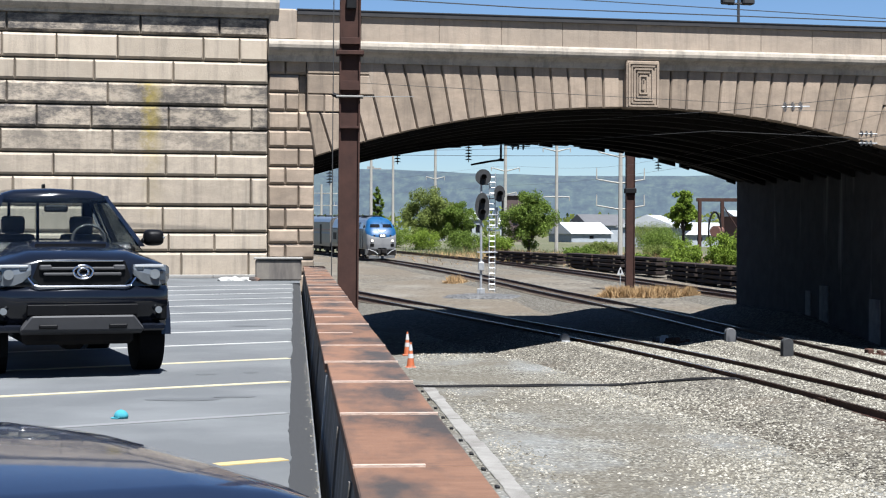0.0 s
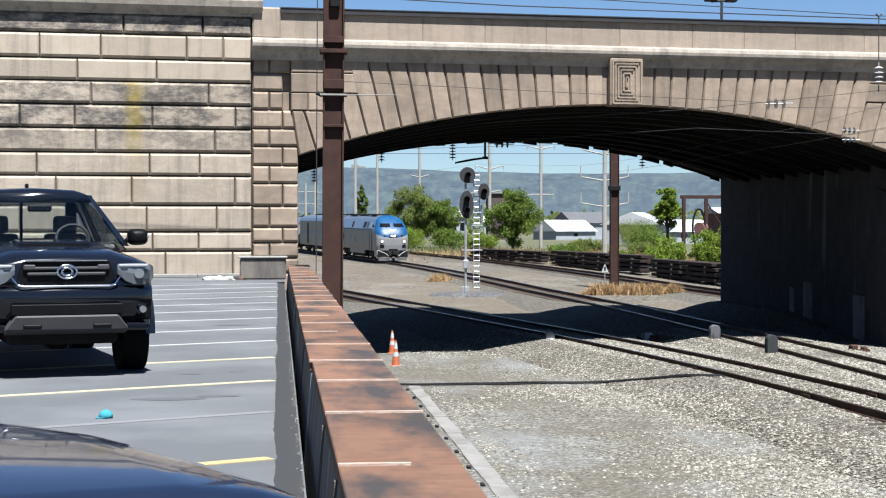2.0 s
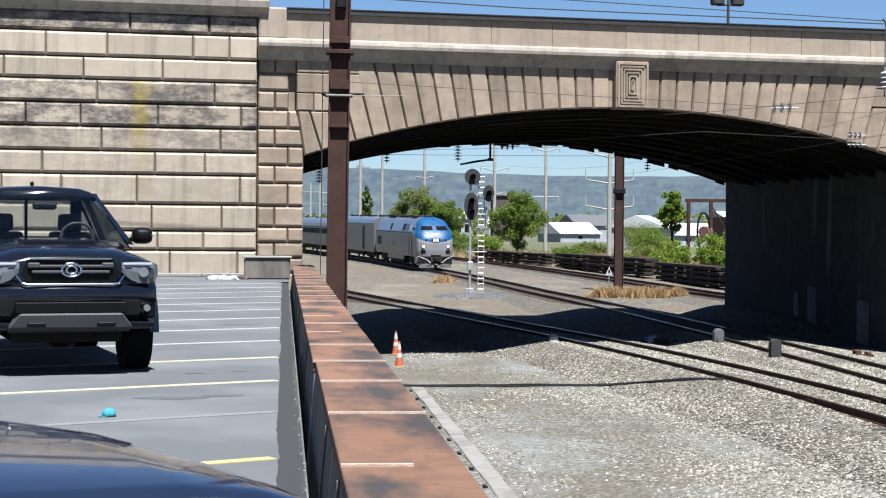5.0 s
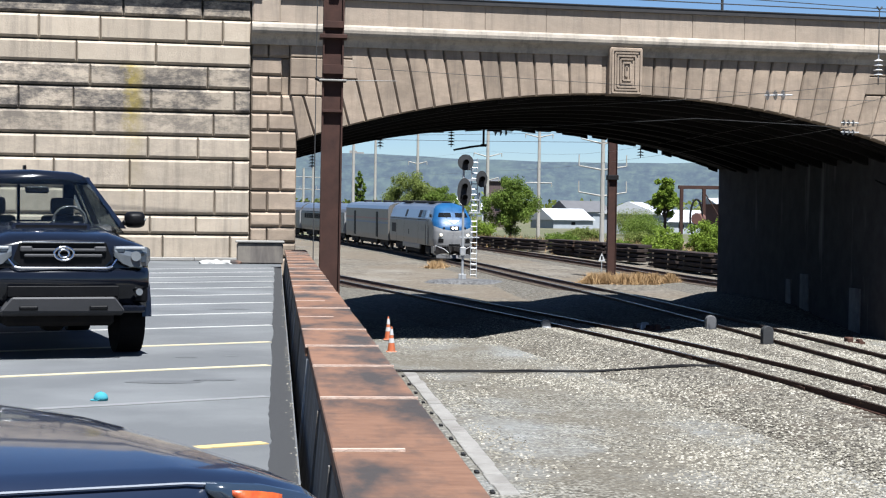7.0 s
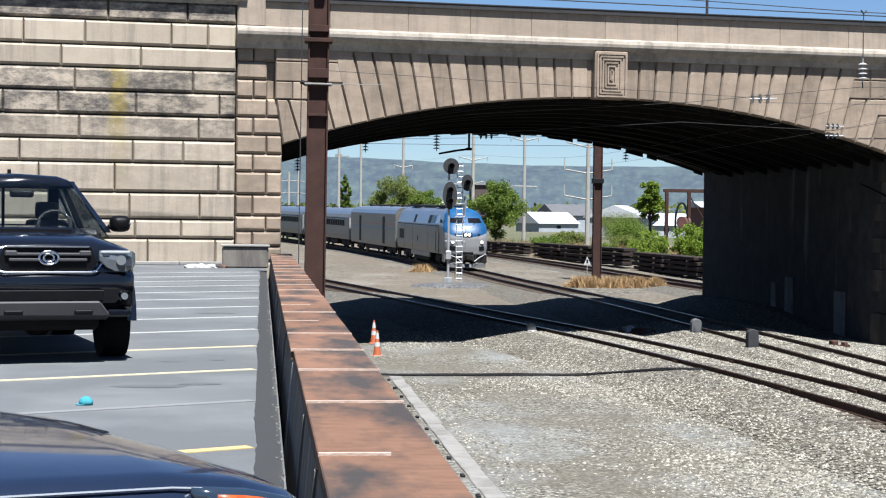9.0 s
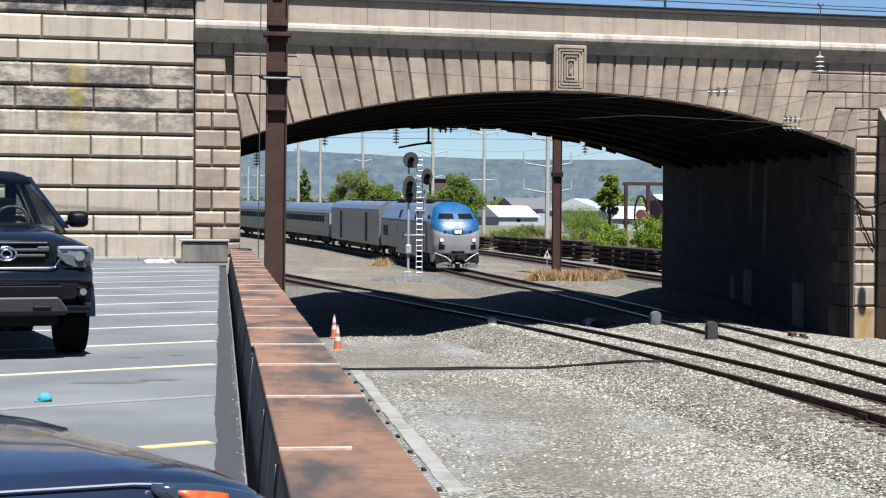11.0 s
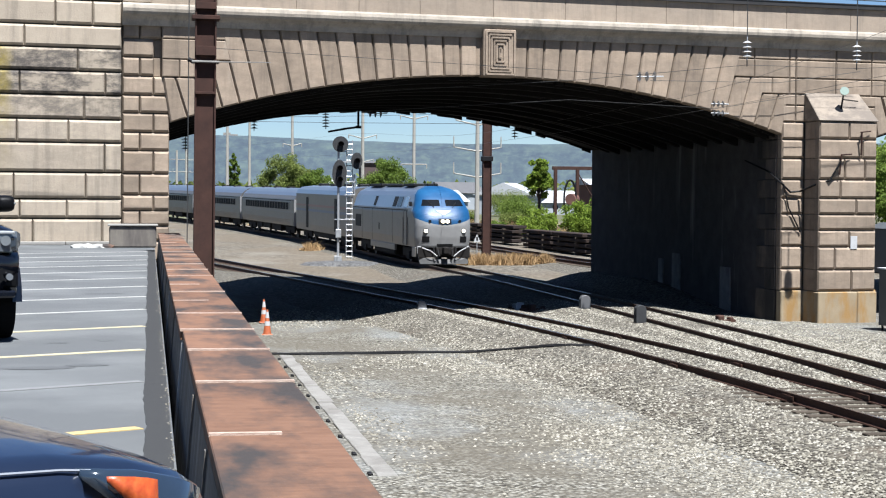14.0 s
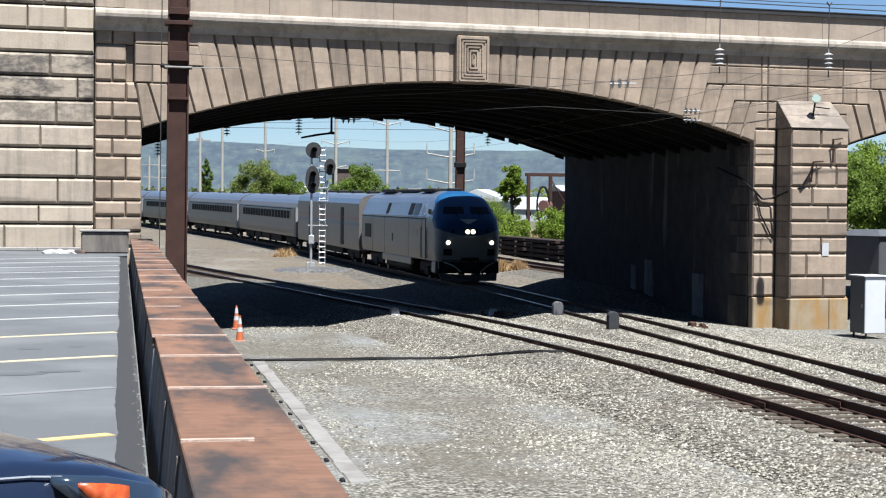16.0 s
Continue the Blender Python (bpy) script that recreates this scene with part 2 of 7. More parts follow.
# ---- building blocks ----
def part(name, bm, material, parent=None, label="", smooth=False):
    me = bpy.data.meshes.new(name)
    bm.normal_update()
    bm.to_mesh(me)
    bm.free()
    mats = material if isinstance(material, (list, tuple)) else [material]
    for m in mats:
        me.materials.append(m)
    if smooth:
        me.polygons.foreach_set("use_smooth", [True] * len(me.polygons))
    ob = new(name, me)
    if parent is not None:
        ob.parent = parent
    if label:
        tagged(ob, label)
    return ob


def thing(name, m, label, category, group="", kind=""):
    ob = new(name)
    ob.empty_display_size = 0.3
    ob.matrix_world = m
    return tagged(ob, label, category, group, kind)


def quad_prism(bm, near, far, mat=0):
    """A solid between two outlines with the same number of corners."""
    a = [bm.verts.new(p) for p in near]
    b = [bm.verts.new(p) for p in far]
    n = len(a)
    faces = [bm.faces.new(a), bm.faces.new(b[::-1])]
    faces += [bm.faces.new((a[i], b[i], b[(i + 1) % n], a[(i + 1) % n])) for i in range(n)]
    for f in faces:
        f.material_index = mat
    return faces


def box(bm, x0, x1, y0, y1, z0, z1, mat=0, m=None):
    near = [Vector(p) for p in ((x0, y0, z0), (x1, y0, z0), (x1, y0, z1), (x0, y0, z1))]
    far = [Vector(p) for p in ((x0, y1, z0), (x1, y1, z0), (x1, y1, z1), (x0, y1, z1))]
    if m is not None:
        near, far = [m @ p for p in near], [m @ p for p in far]
    return quad_prism(bm, near, far, mat)


def finish(bm, width=0.0, segments=1):
    bmesh.ops.recalc_face_normals(bm, faces=bm.faces[:])
    if width:
        bmesh.ops.bevel(bm, geom=bm.edges[:], offset=width, segments=segments, affect="EDGES", profile=0.6, clamp_overlap=True)
    return bm


def boxes(*items, bevel=0.0, m=None, segments=1):
    bm = bmesh.new()
    for it in items:
        box(bm, *it[:6], it[6] if len(it) > 6 else 0, m)
    return finish(bm, bevel, segments)


def rod(bm, p0, p1, r0, r1=None, n=8, mat=0):
    r1 = r0 if r1 is None else r1
    p0, p1 = Vector(p0), Vector(p1)
    q = (p1 - p0).to_track_quat("Z", "Y")
    ring = [q @ Vector((math.cos(2 * math.pi * i / n), math.sin(2 * math.pi * i / n), 0)) for i in range(n)]
    quad_prism(bm, [p0 + v * r0 for v in ring], [p1 + v * r1 for v in ring], mat)


def rods(*items, n=8):
    bm = bmesh.new()
    for it in items:
        rod(bm, *it, n=n)
    return finish(bm)


def tube(bm, pts, r, n=6):
    for a, b in zip(pts, pts[1:]):
        rod(bm, a, b, r, n=n)


def loft(bm, rings, mat=0, caps=True, closed=True):
    vs = [[bm.verts.new(p) for p in ring] for ring in rings]
    n = len(vs[0])
    for a, b in zip(vs, vs[1:]):
        for i in range(n if closed else n - 1):
            bm.faces.new((a[i], a[(i + 1) % n], b[(i + 1) % n], b[i])).material_index = mat
    if caps and closed:
        bm.faces.new(vs[0][::-1]).material_index = mat
        bm.faces.new(vs[-1]).material_index = mat
    return vs


def sweep(bm, profile, path, mat=0, caps=True):
    """Sweeps a closed profile of (side, up) along a path of (point, side direction)."""
    rings = [[Vector(p) + Vector(s) * a + Vector((0, 0, b)) for a, b in profile] for p, s in path]
    return loft(bm, rings, mat, caps)


def smooth01(a, b, v):
    k = min(1.0, max(0.0, (v - a) / (b - a)))
    return k * k * (3 - 2 * k)


# ---- the lie of the land ----
def rail_z(y):
    return -2.15 + 0.008 * min(170.0, max(0.0, y - 100.0))


def ground_z(x, y):
    return -2.6 + 0.15 * smooth01(80, 110, y) + (rail_z(y) + 2.15)


def track_a(y):
    if y < 60:
        return 12.9 - 0.00215 * (y - 20) ** 2 if y > 20 else 12.9
    return 9.46 - 0.172 * (y - 60)


def track_b(y):
    return 15.7 - (0.000673 if y > 65 else 0.00033) * (y - 65) ** 2


def track_c(y):
    return track_b(y) + 9.7


# ---- ground, one sheet to the horizon ----
def build_ground():
    xs = [-2500, -900, -400, -200, -100, -60, -40, -25, -12, -4, 0, 4, 8, 12, 16, 20, 24, 28, 34, 40, 50, 70, 100, 200, 400, 900, 2500]
    ys = [-300, -60, -20] + list(range(0, 130, 4)) + list(range(130, 280, 10)) + [300, 350, 420, 520, 700, 1000, 1500, 2500, 4200]
    bm = bmesh.new()
    grid = [[bm.verts.new((x, y, ground_z(x, y) + (0.05 * noise.noise((x * 0.11, y * 0.11, 0)) if abs(x) < 60 and y < 280 else 0))) for x in xs] for y in ys]
    for a, b in zip(grid, grid[1:]):
        for i in range(len(xs) - 1):
            f = bm.faces.new((a[i], a[i + 1], b[i + 1], b[i]))
            c = f.calc_center_median()
            f.material_index = 1 if c.y > 205 or c.x > 50 and c.y > 80 else 2 if c.y > 72 else 0
    ob = part("ground", bm, [GROUND, FIELD, YARD], smooth=True)
    tagged(ob, "pale gravel rail yard with dirt patches", "ground", kind="structure")


FIELD = surf("scrub_field", (0.10, 0.125, 0.045), (0.17, 0.15, 0.075), 0.25, 0.95, c3=(0.24, 0.21, 0.14), s3=0.03, at3=(0.5, 0.62), bump=0.6, bscale=2, dist=0.3)
build_ground()


def build_lot():
    bm = boxes((-45, 0.15, -14, 51.6, -2.7, 0.0))
    tagged(part("parking_lot", bm, ASPHALT), "grey asphalt parking lot with faded stall lines", "parking lot", kind="structure")
    # tar strip that runs unevenly along the foot of the wall
    bm = bmesh.new()
    y, pts = 2.0, []
    while y < 46:
        pts.append((y, -0.03 + 0.03 * noise.noise((y * 0.5, 3, 1)) + 0.016 * noise.noise((y * 4.1, 5, 1))))
        y += 0.12
    lo = [(bm.verts.new((a, y, 0.004)), bm.verts.new((0.138, y, 0.004)), bm.verts.new((a - 0.004, y, -0.004))) for y, a in pts]
    for (a0, b0, c0), (a1, b1, c1) in zip(lo, lo[1:]):
        bm.faces.new((a0, b0, b1, a1))
        bm.faces.new((c0, a0, a1, c1))
    tagged(part("tar_strip", finish(bm), TAR), "dark tar sealing strip along the wall foot", "tar strip", kind="structure")
    for x, y, rx, ry in ((-0.95, 14.9, 0.32, 0.14), (-0.55, 15.1, 0.2, 0.1), (-0.9, 17.4, 0.12, 0.06), (-0.45, 17.6, 0.08, 0.05), (-0.7, 26.0, 0.3, 0.2)):
        bm = bmesh.new()
        n = 18
        ring = [(rx * math.cos(a) * (1 + 0.35 * noise.noise((x + math.cos(a), y + math.sin(a), 2))), ry * math.sin(a) * (1 + 0.35 * noise.noise((x + math.sin(a), y, 5)))) for a in [2 * math.pi * i / n for i in range(n)]]
        bm.faces.new([bm.verts.new((x + u, y + v, 0.003)) for u, v in ring])
        tagged(part("oil_stain", bm, TAR_FADED), "faint dark oil stain on the asphalt", "stain", "oil stains", "structure")
    # angled stall lines
    for i, y in enumerate([5.2, 8.15, 11.0, 13.75, 16.55, 19.5, 22.35, 25.15, 27.95, 30.75, 33.55, 36.35, 39.15, 41.95, 44.75]):
        m = pose(-0.06, y, 0.0, 0, 0, 28.0)
        length = 5.6
        bm = boxes((-length, 0, -0.06, 0.06, 0.0, 0.006), m=m)
        worn = i == 3
        ob = part("stall_line", bm, ASPHALT_PALE if worn else LINE_FRESH if i < 3 else LINE_YELLOW if i < 6 else LINE_WHITE)
        tagged(ob, "almost worn-off painted stall line" if worn else "faded painted stall line on the asphalt", "road marking", "stall lines", "structure")


def build_crumbs():
    """Pale broken asphalt and grit along the edge of the lot."""
    rng = random.Random(19)
    verts, faces = [], []
    for _ in range(900):
        y = 3.5 + 30 * rng.random() ** 1.4
        x = 0.145 - abs(rng.gauss(0, 0.022))
        if noise.noise((y * 0.7, 9, 2)) < -0.1:
            continue
        r, k = rng.uniform(0.002, 0.007), len(verts)
        verts += [(x + r * a * rng.uniform(0.7, 1.4), y + r * b * rng.uniform(0.7, 1.6), 0.003 + r * c) for a, b, c in ((1, 0, 0.2), (-1, 0, 0.2), (0, 1, 0.2), (0, -1, 0.2), (0, 0, 1), (0, 0, -0.4))]
        faces += [tuple(k + q for q in f) for f in ((0, 2, 4), (2, 1, 4), (1, 3, 4), (3, 0, 4), (2, 0, 5), (1, 2, 5), (3, 1, 5), (0, 3, 5))]
    me = bpy.data.meshes.new("grit")
    me.from_pydata(verts, [], faces)
    me.materials.append(STONES)
    tagged(new("grit", me), "pale grit along the foot of the wall", "grit", kind="stuff")


build_crumbs()
TAR_FADED = surf("oil_stained_asphalt", (0.15, 0.157, 0.163), (0.115, 0.12, 0.126), 20, 0.8, bump=0.2)
ASPHALT_PALE = surf("worn_line", (0.30, 0.305, 0.308), (0.23, 0.236, 0.24), 20, 0.9, bump=0.2)
build_lot()


# ---- retaining wall with rusted steel cap ----
WALL = thing("retaining_wall", pose(0, 0, 0), "low dark steel-faced retaining wall with a rusted cap", "wall", kind="structure")


def build_wall():
    bm = bmesh.new()
    prof = [(0.175, -2.65), (0.74, -2.65), (0.74, 0.42), (0.245, 0.42), (0.18, -0.4)]
    quad_prism(bm, [(x, -6, z) for x, z in prof], [(x, 44.3, z) for x, z in prof])
    part("wall_body", finish(bm), WALL_DARK, WALL, "stained dark concrete wall body, leaning back")


build_wall()


# ---- bridge frame ----
MB = pose(-2.03, 50.73, 0, 0, 0, 7.4)
BRIDGE = thing("bridge", MB, "weathered stone-faced arch road bridge over the tracks", "bridge", kind="structure")
APEX_U, APEX_Z, RADIUS = 12.79, 5.26, 31.9
SPAN_L, SPAN_R, DEPTH, SKEW = 2.66, 22.92, 21.5, 0.092
PIER_R = 26.5


def arch_z(u, k=0):
    d = u - APEX_U - k * (PIER_R - SPAN_L)
    return APEX_Z - (RADIUS - math.sqrt(max(1.0, RADIUS ** 2 - d * d)))


def skewed(bm, u0, u1, w0, w1, lo0, lo1, hi):
    """A solid from w0 to w1 that follows the skew of the bridge; its underside runs from lo0 to lo1."""
    a, b = SKEW * w0, SKEW * w1
    quad_prism(bm, [(u0 + a, w0, lo0), (u1 + a, w0, lo1), (u1 + a, w0, hi), (u0 + a, w0, hi)],
               [(u0 + b, w1, lo0), (u1 + b, w1, lo1), (u1 + b, w1, hi), (u0 + b, w1, hi)])


def slab(name, u0, u1, w0, w1, z0, z1, material, label=""):
    bm = bmesh.new()
    skewed(bm, u0, u1, w0, w1, z0, z0, z1)
    return part(name, finish(bm), material, BRIDGE, label)


def build_bridge_core():
    """Backing behind the facing stones, the dark vault and the inner walls."""
    for k in (0, 1):
        off = k * (PIER_R - SPAN_L)
        us = [SPAN_L + off + (SPAN_R - SPAN_L) * i / 24 for i in range(25)]
        bm = bmesh.new()
        for a, b in zip(us, us[1:]):
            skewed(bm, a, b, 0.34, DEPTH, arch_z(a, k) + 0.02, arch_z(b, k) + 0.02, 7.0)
        part("vault", finish(bm), SHADE_DARK, BRIDGE, "near-black underside of the arch, shade in its colour")
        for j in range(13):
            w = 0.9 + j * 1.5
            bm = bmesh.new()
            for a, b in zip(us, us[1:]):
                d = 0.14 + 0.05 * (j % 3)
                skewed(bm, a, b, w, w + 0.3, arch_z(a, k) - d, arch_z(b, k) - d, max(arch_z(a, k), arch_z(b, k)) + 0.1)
            part("rib", finish(bm), VAULT_STEEL, BRIDGE)
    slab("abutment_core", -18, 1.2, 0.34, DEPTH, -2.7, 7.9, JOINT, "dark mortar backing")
    slab("abutment_core", 1.2, SPAN_L - 0.03, 0.5, DEPTH, -2.7, 6.9, SHADE_DARK)
    slab("pier_core", SPAN_R + 0.01, PIER_R - 0.03, 0.34, DEPTH, -2.7, 6.9, SHADE_WALL, "dark inner wall of the pier, some shade in its colour")
    slab("pier_core", SPAN_R + PIER_R - SPAN_L, 60, 0.34, DEPTH, -2.7, 6.9, SHADE_DARK)
    for w in (4.4, 9.6, 11.6):
        slab("wall_panel", SPAN_R - 0.05, SPAN_R + 0.02, w, w + 0.8 + 0.3 * math.sin(w * 2), -2.7, -0.6 + 0.4 * math.sin(w), PANEL, "paler concrete repair panel")
    slab("deck", -18, 60, 0.2, DEPTH, 7.0, 7.3, JOINT, "bridge deck")
    slab("back_parapet", -18, 60, DEPTH - 0.4, DEPTH, 7.0, 8.0, STONE_ARCH)


def build_soffit_edges():
    """Ragged soffit plates, drip angles and a pipe along both edges of the vault."""
    rng = random.Random(41)
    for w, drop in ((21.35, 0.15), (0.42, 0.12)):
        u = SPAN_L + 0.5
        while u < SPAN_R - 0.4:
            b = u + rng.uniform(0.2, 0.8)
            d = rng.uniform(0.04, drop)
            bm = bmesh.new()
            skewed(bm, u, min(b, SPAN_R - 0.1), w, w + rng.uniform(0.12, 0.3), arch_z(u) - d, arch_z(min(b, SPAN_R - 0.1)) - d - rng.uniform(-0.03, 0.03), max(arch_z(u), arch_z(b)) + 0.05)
            part("soffit_plate", finish(bm), VAULT_STEEL, BRIDGE, "near-black hanging soffit plate")
            u = b + rng.choice((0.0, 0.05, 0.25))


PANEL = surf("repair_concrete", (0.42, 0.41, 0.40), (0.20, 0.19, 0.185), 2, 0.9, c3=(0.03, 0.03, 0.03), s3=0.8, stretch3=(1, 1, 0.2), bump=0.3)
build_bridge_core()
build_soffit_edges()


def build_cornice():
    prof = [(0.3, 6.46), (-0.05, 6.46), (-0.065, 6.54), (-0.10, 6.63), (-0.17, 6.71), (-0.26, 6.77), (-0.305, 6.85), (-0.32, 6.94), (-0.29, 7.04), (-0.22, 7.10), (0.3, 7.13)]
    bm = bmesh.new()
    loft(bm, [[(u, a, b) for a, b in prof] for u in (1.24, 12, 24, 36, 60)])
    part("cornice", finish(bm), STONE_CORNICE, BRIDGE, "rounded, rain-streaked stone cornice")
    prof = [(0.3, 7.72), (-0.06, 7.72), (-0.08, 7.80), (-0.18, 7.86), (-0.28, 7.98), (-0.32, 8.16), (-0.28, 8.34), (0.3, 8.5)]
    bm = bmesh.new()
    loft(bm, [[(u, a, b) for a, b in prof] for u in (-16, -6, 1.55)])
    part("cornice", finish(bm), STONE_CORNICE, BRIDGE, "heavy rounded cornice over the abutment")
    part("abutment_parapet", boxes((-16, 1.3, 0.05, 0.5, 8.5, 9.6)), STONE_CORNICE, BRIDGE)
    # end block of the parapet beside the abutment cornice
    part("parapet_end", boxes((1.26, 2.1, -0.12, 0.4, 7.09, 8.02), bevel=0.05), STONE_PARAPET, BRIDGE)
    part("coping", boxes((2.1, 60, -0.13, 0.45, 7.86, 8.0), (2.1, 60, -0.15, -0.05, 8.0, 8.03)), BLACK_COPING, BRIDGE, "dark metal coping strip")


BLACK_COPING = surf("dark_coping", (0.05, 0.045, 0.045), (0.03, 0.03, 0.03), 4, 0.6, 0.3, bump=0.1)
build_cornice()


# ---- tracks ----
def centre(fn, y):
    d = 0.05
    dx = (fn(y + d) - fn(y - d)) / (2 * d)
    k = math.hypot(1, dx)
    return Vector((fn(y), y, rail_z(y))), Vector((1 / k, -dx / k, 0))


def build_track(fn, y0, y1, label):
    t = thing("railway_track", pose(0, 0, 0), label, "railway track", "railway tracks", "structure")
    n = max(8, int((y1 - y0) / 3))
    ys = [y0 + (y1 - y0) * i / n for i in range(n + 1)]
    path = [centre(fn, y) for y in ys]
    bm = bmesh.new()
    rings = []
    for p, side in path:
        top = -0.215 + 0.105 * smooth01(30, 38, p.y) * (1 - smooth01(80, 88, p.y))
        rings.append([p + side * a + Vector((0, 0, b)) for a, b in ((-3.9, -0.50), (3.9, -0.50), (1.55, top), (-1.55, top))])
    loft(bm, rings)
    part("ballast_bed", finish(bm), BALLAST, t, "pale ballast bed")
    for s in (-1, 1):
        o = s * 0.7525
        bm = bmesh.new()
        sweep(bm, [(o - 0.075, -0.175), (o + 0.075, -0.175), (o + 0.07, -0.155), (o + 0.012, -0.14), (o + 0.012, -0.05), (o + 0.036, -0.04), (o + 0.036, -0.004),
                   (o - 0.036, -0.004), (o - 0.036, -0.04), (o - 0.012, -0.05), (o - 0.012, -0.14), (o - 0.07, -0.155)], path)
        sweep(bm, [(o - 0.03, -0.004), (o + 0.03, -0.004), (o + 0.03, 0.0), (o - 0.03, 0.0)], path, 1)
        part("rail", finish(bm), [RAIL, RAIL_TOP], t, "rusty steel rail")
    return t


TRACK_A = build_track(track_a, 6, 130, "rusty curving siding track on pale ballast")
TRACK_B = build_track(track_b, 4, 300, "main track curving under the bridge")
TRACK_C = build_track(track_c, 60, 300, "far yard track beyond the bridge")

# ---- the train ----
def train_front(t):
    return 167.4 - 7.0 * t + 0.2036 * t ** 2 - 0.00775 * t ** 3


PATH = []


def build_path():
    s, last, y = 0.0, None, 60.0
    while y < 420:
        p = Vector((track_b(y), y, rail_z(y)))
        if last is not None:
            s += (p - last).length
        PATH.append((s, p))
        last = p
        y += 0.5


build_path()
PATH_S = np.array([s for s, p in PATH])
PATH_P = np.array([tuple(p) for s, p in PATH])


def at_s(s):
    return Vector([float(np.interp(s, PATH_S, PATH_P[:, i])) for i in range(3)])


def s_of_y(y):
    return float(np.interp(y, PATH_P[:, 1], PATH_S))


def car_pose(t, lead, length):
    """Pose of a car whose front end is lead metres behind the train's front; local -y is forward, origin at mid-length on the rail head."""
    s = s_of_y(train_front(t)) + lead
    a, b = at_s(s + length * 0.18), at_s(s + length * 0.82)
    d = b - a
    mid = (a + b) / 2
    return Matrix.Translation(mid) @ Matrix.Rotation(math.atan2(-d.x, d.y), 4, "Z") @ Matrix.Rotation(math.atan2(d.z, math.hypot(d.x, d.y)), 4, "X")


SILVER = surf("stainless_side", (0.235, 0.222, 0.205), (0.165, 0.155, 0.142), 1.5, 0.42, 0.5, c3=(0.22, 0.21, 0.2), s3=0.5, stretch=(1, 0.4, 4), bump=0.08)
SILVER_PAINT = surf("silver_paint", (0.235, 0.22, 0.20), (0.175, 0.163, 0.148), 1.2, 0.4, 0.2, c3=(0.22, 0.205, 0.19), s3=0.45, at3=(0.55, 0.8), bump=0.05)
NOSE_WHITE = surf("pale_nose_paint", (0.40, 0.40, 0.40), (0.33, 0.33, 0.33), 2, 0.5, 0.1, bump=0.05)
TRAIN_BLUE = surf("gloss_blue", (0.013, 0.12, 0.31), (0.010, 0.092, 0.24), 1.5, 0.42, 0.0, c3=(0.02, 0.15, 0.35), s3=0.8, bump=0.0, coat=0.08)
# pale base stands in for sky reflected in the cab window
PALE_PANE = plain("sky_lit_pane", (0.22, 0.25, 0.28), 0.12, 0.3, coat=0.6)
ROOF_GREY = surf("bright_roof_sheet", (0.40, 0.46, 0.53), (0.30, 0.35, 0.41), 1.5, 0.34, 0.85, bump=0.04)
UNDER = surf("grimy_underframe", (0.038, 0.033, 0.03), (0.022, 0.02, 0.02), 5, 0.8, bump=0.3)
# plough grey deepened, partly to carry the bridge's shade in the colour
PLOUGH = surf("darkened_plough_paint", (0.13, 0.13, 0.13), (0.09, 0.09, 0.09), 4, 0.7, bump=0.1)
dull(UNDER)
WHEEL = surf("wheel_steel", (0.10, 0.08, 0.07), (0.06, 0.05, 0.045), 6, 0.6, 0.6, bump=0.2)
DARK_GLASS = plain("dark_glass", (0.012, 0.014, 0.018), 0.2, shine=0.12)
WINDOW_DARK = plain("dusty_window", (0.02, 0.024, 0.03), 0.6, shine=0.03)
STRIPE_RED = plain("red_stripe", (0.36, 0.12, 0.12), 0.4)
STRIPE_BLUE = plain("blue_stripe", (0.09, 0.16, 0.33), 0.4)
LAMP_ON = plain("lit_headlight", (0.9, 0.88, 0.8), 0.2, emit=(1.0, 0.93, 0.75), strength=1.4)
WHITE_MARK = plain("white_marking", (0.75, 0.75, 0.75), 0.6)

# ---- locomotive: local -y is forward, z = 0 on the rail head ----
NOSE_LINE = [(0.95, -10.42), (1.5, -10.5), (2.1, -10.52), (2.4, -10.46), (2.7, -10.30), (3.05, -10.02), (3.55, -9.52), (3.9, -9.05), (4.1, -8.6), (4.2, -8.1)]
LOCO_SIDE = [(1.46, 0.95), (1.52, 1.4), (1.52, 2.88), (1.46, 3.0), (1.22, 3.72), (0.98, 3.98), (0.40, 4.2)]
CORNER = 0.85


def nose_y(z):
    return float(np.interp(z, [a for a, _ in NOSE_LINE], [b for _, b in NOSE_LINE]))


def loco_half(z):
    return float(np.interp(z, [b for _, b in LOCO_SIDE], [a for a, _ in LOCO_SIDE]))


def nose_at(x, z, proud=0.0):
    """A point on the rounded nose, standing proud by a little."""
    k = min(0.999, abs(x) / loco_half(z)) ** (1 / 0.6)
    return Vector((x, nose_y(z) + CORNER * (1 - (1 - k * k) ** 0.4) - proud, z))


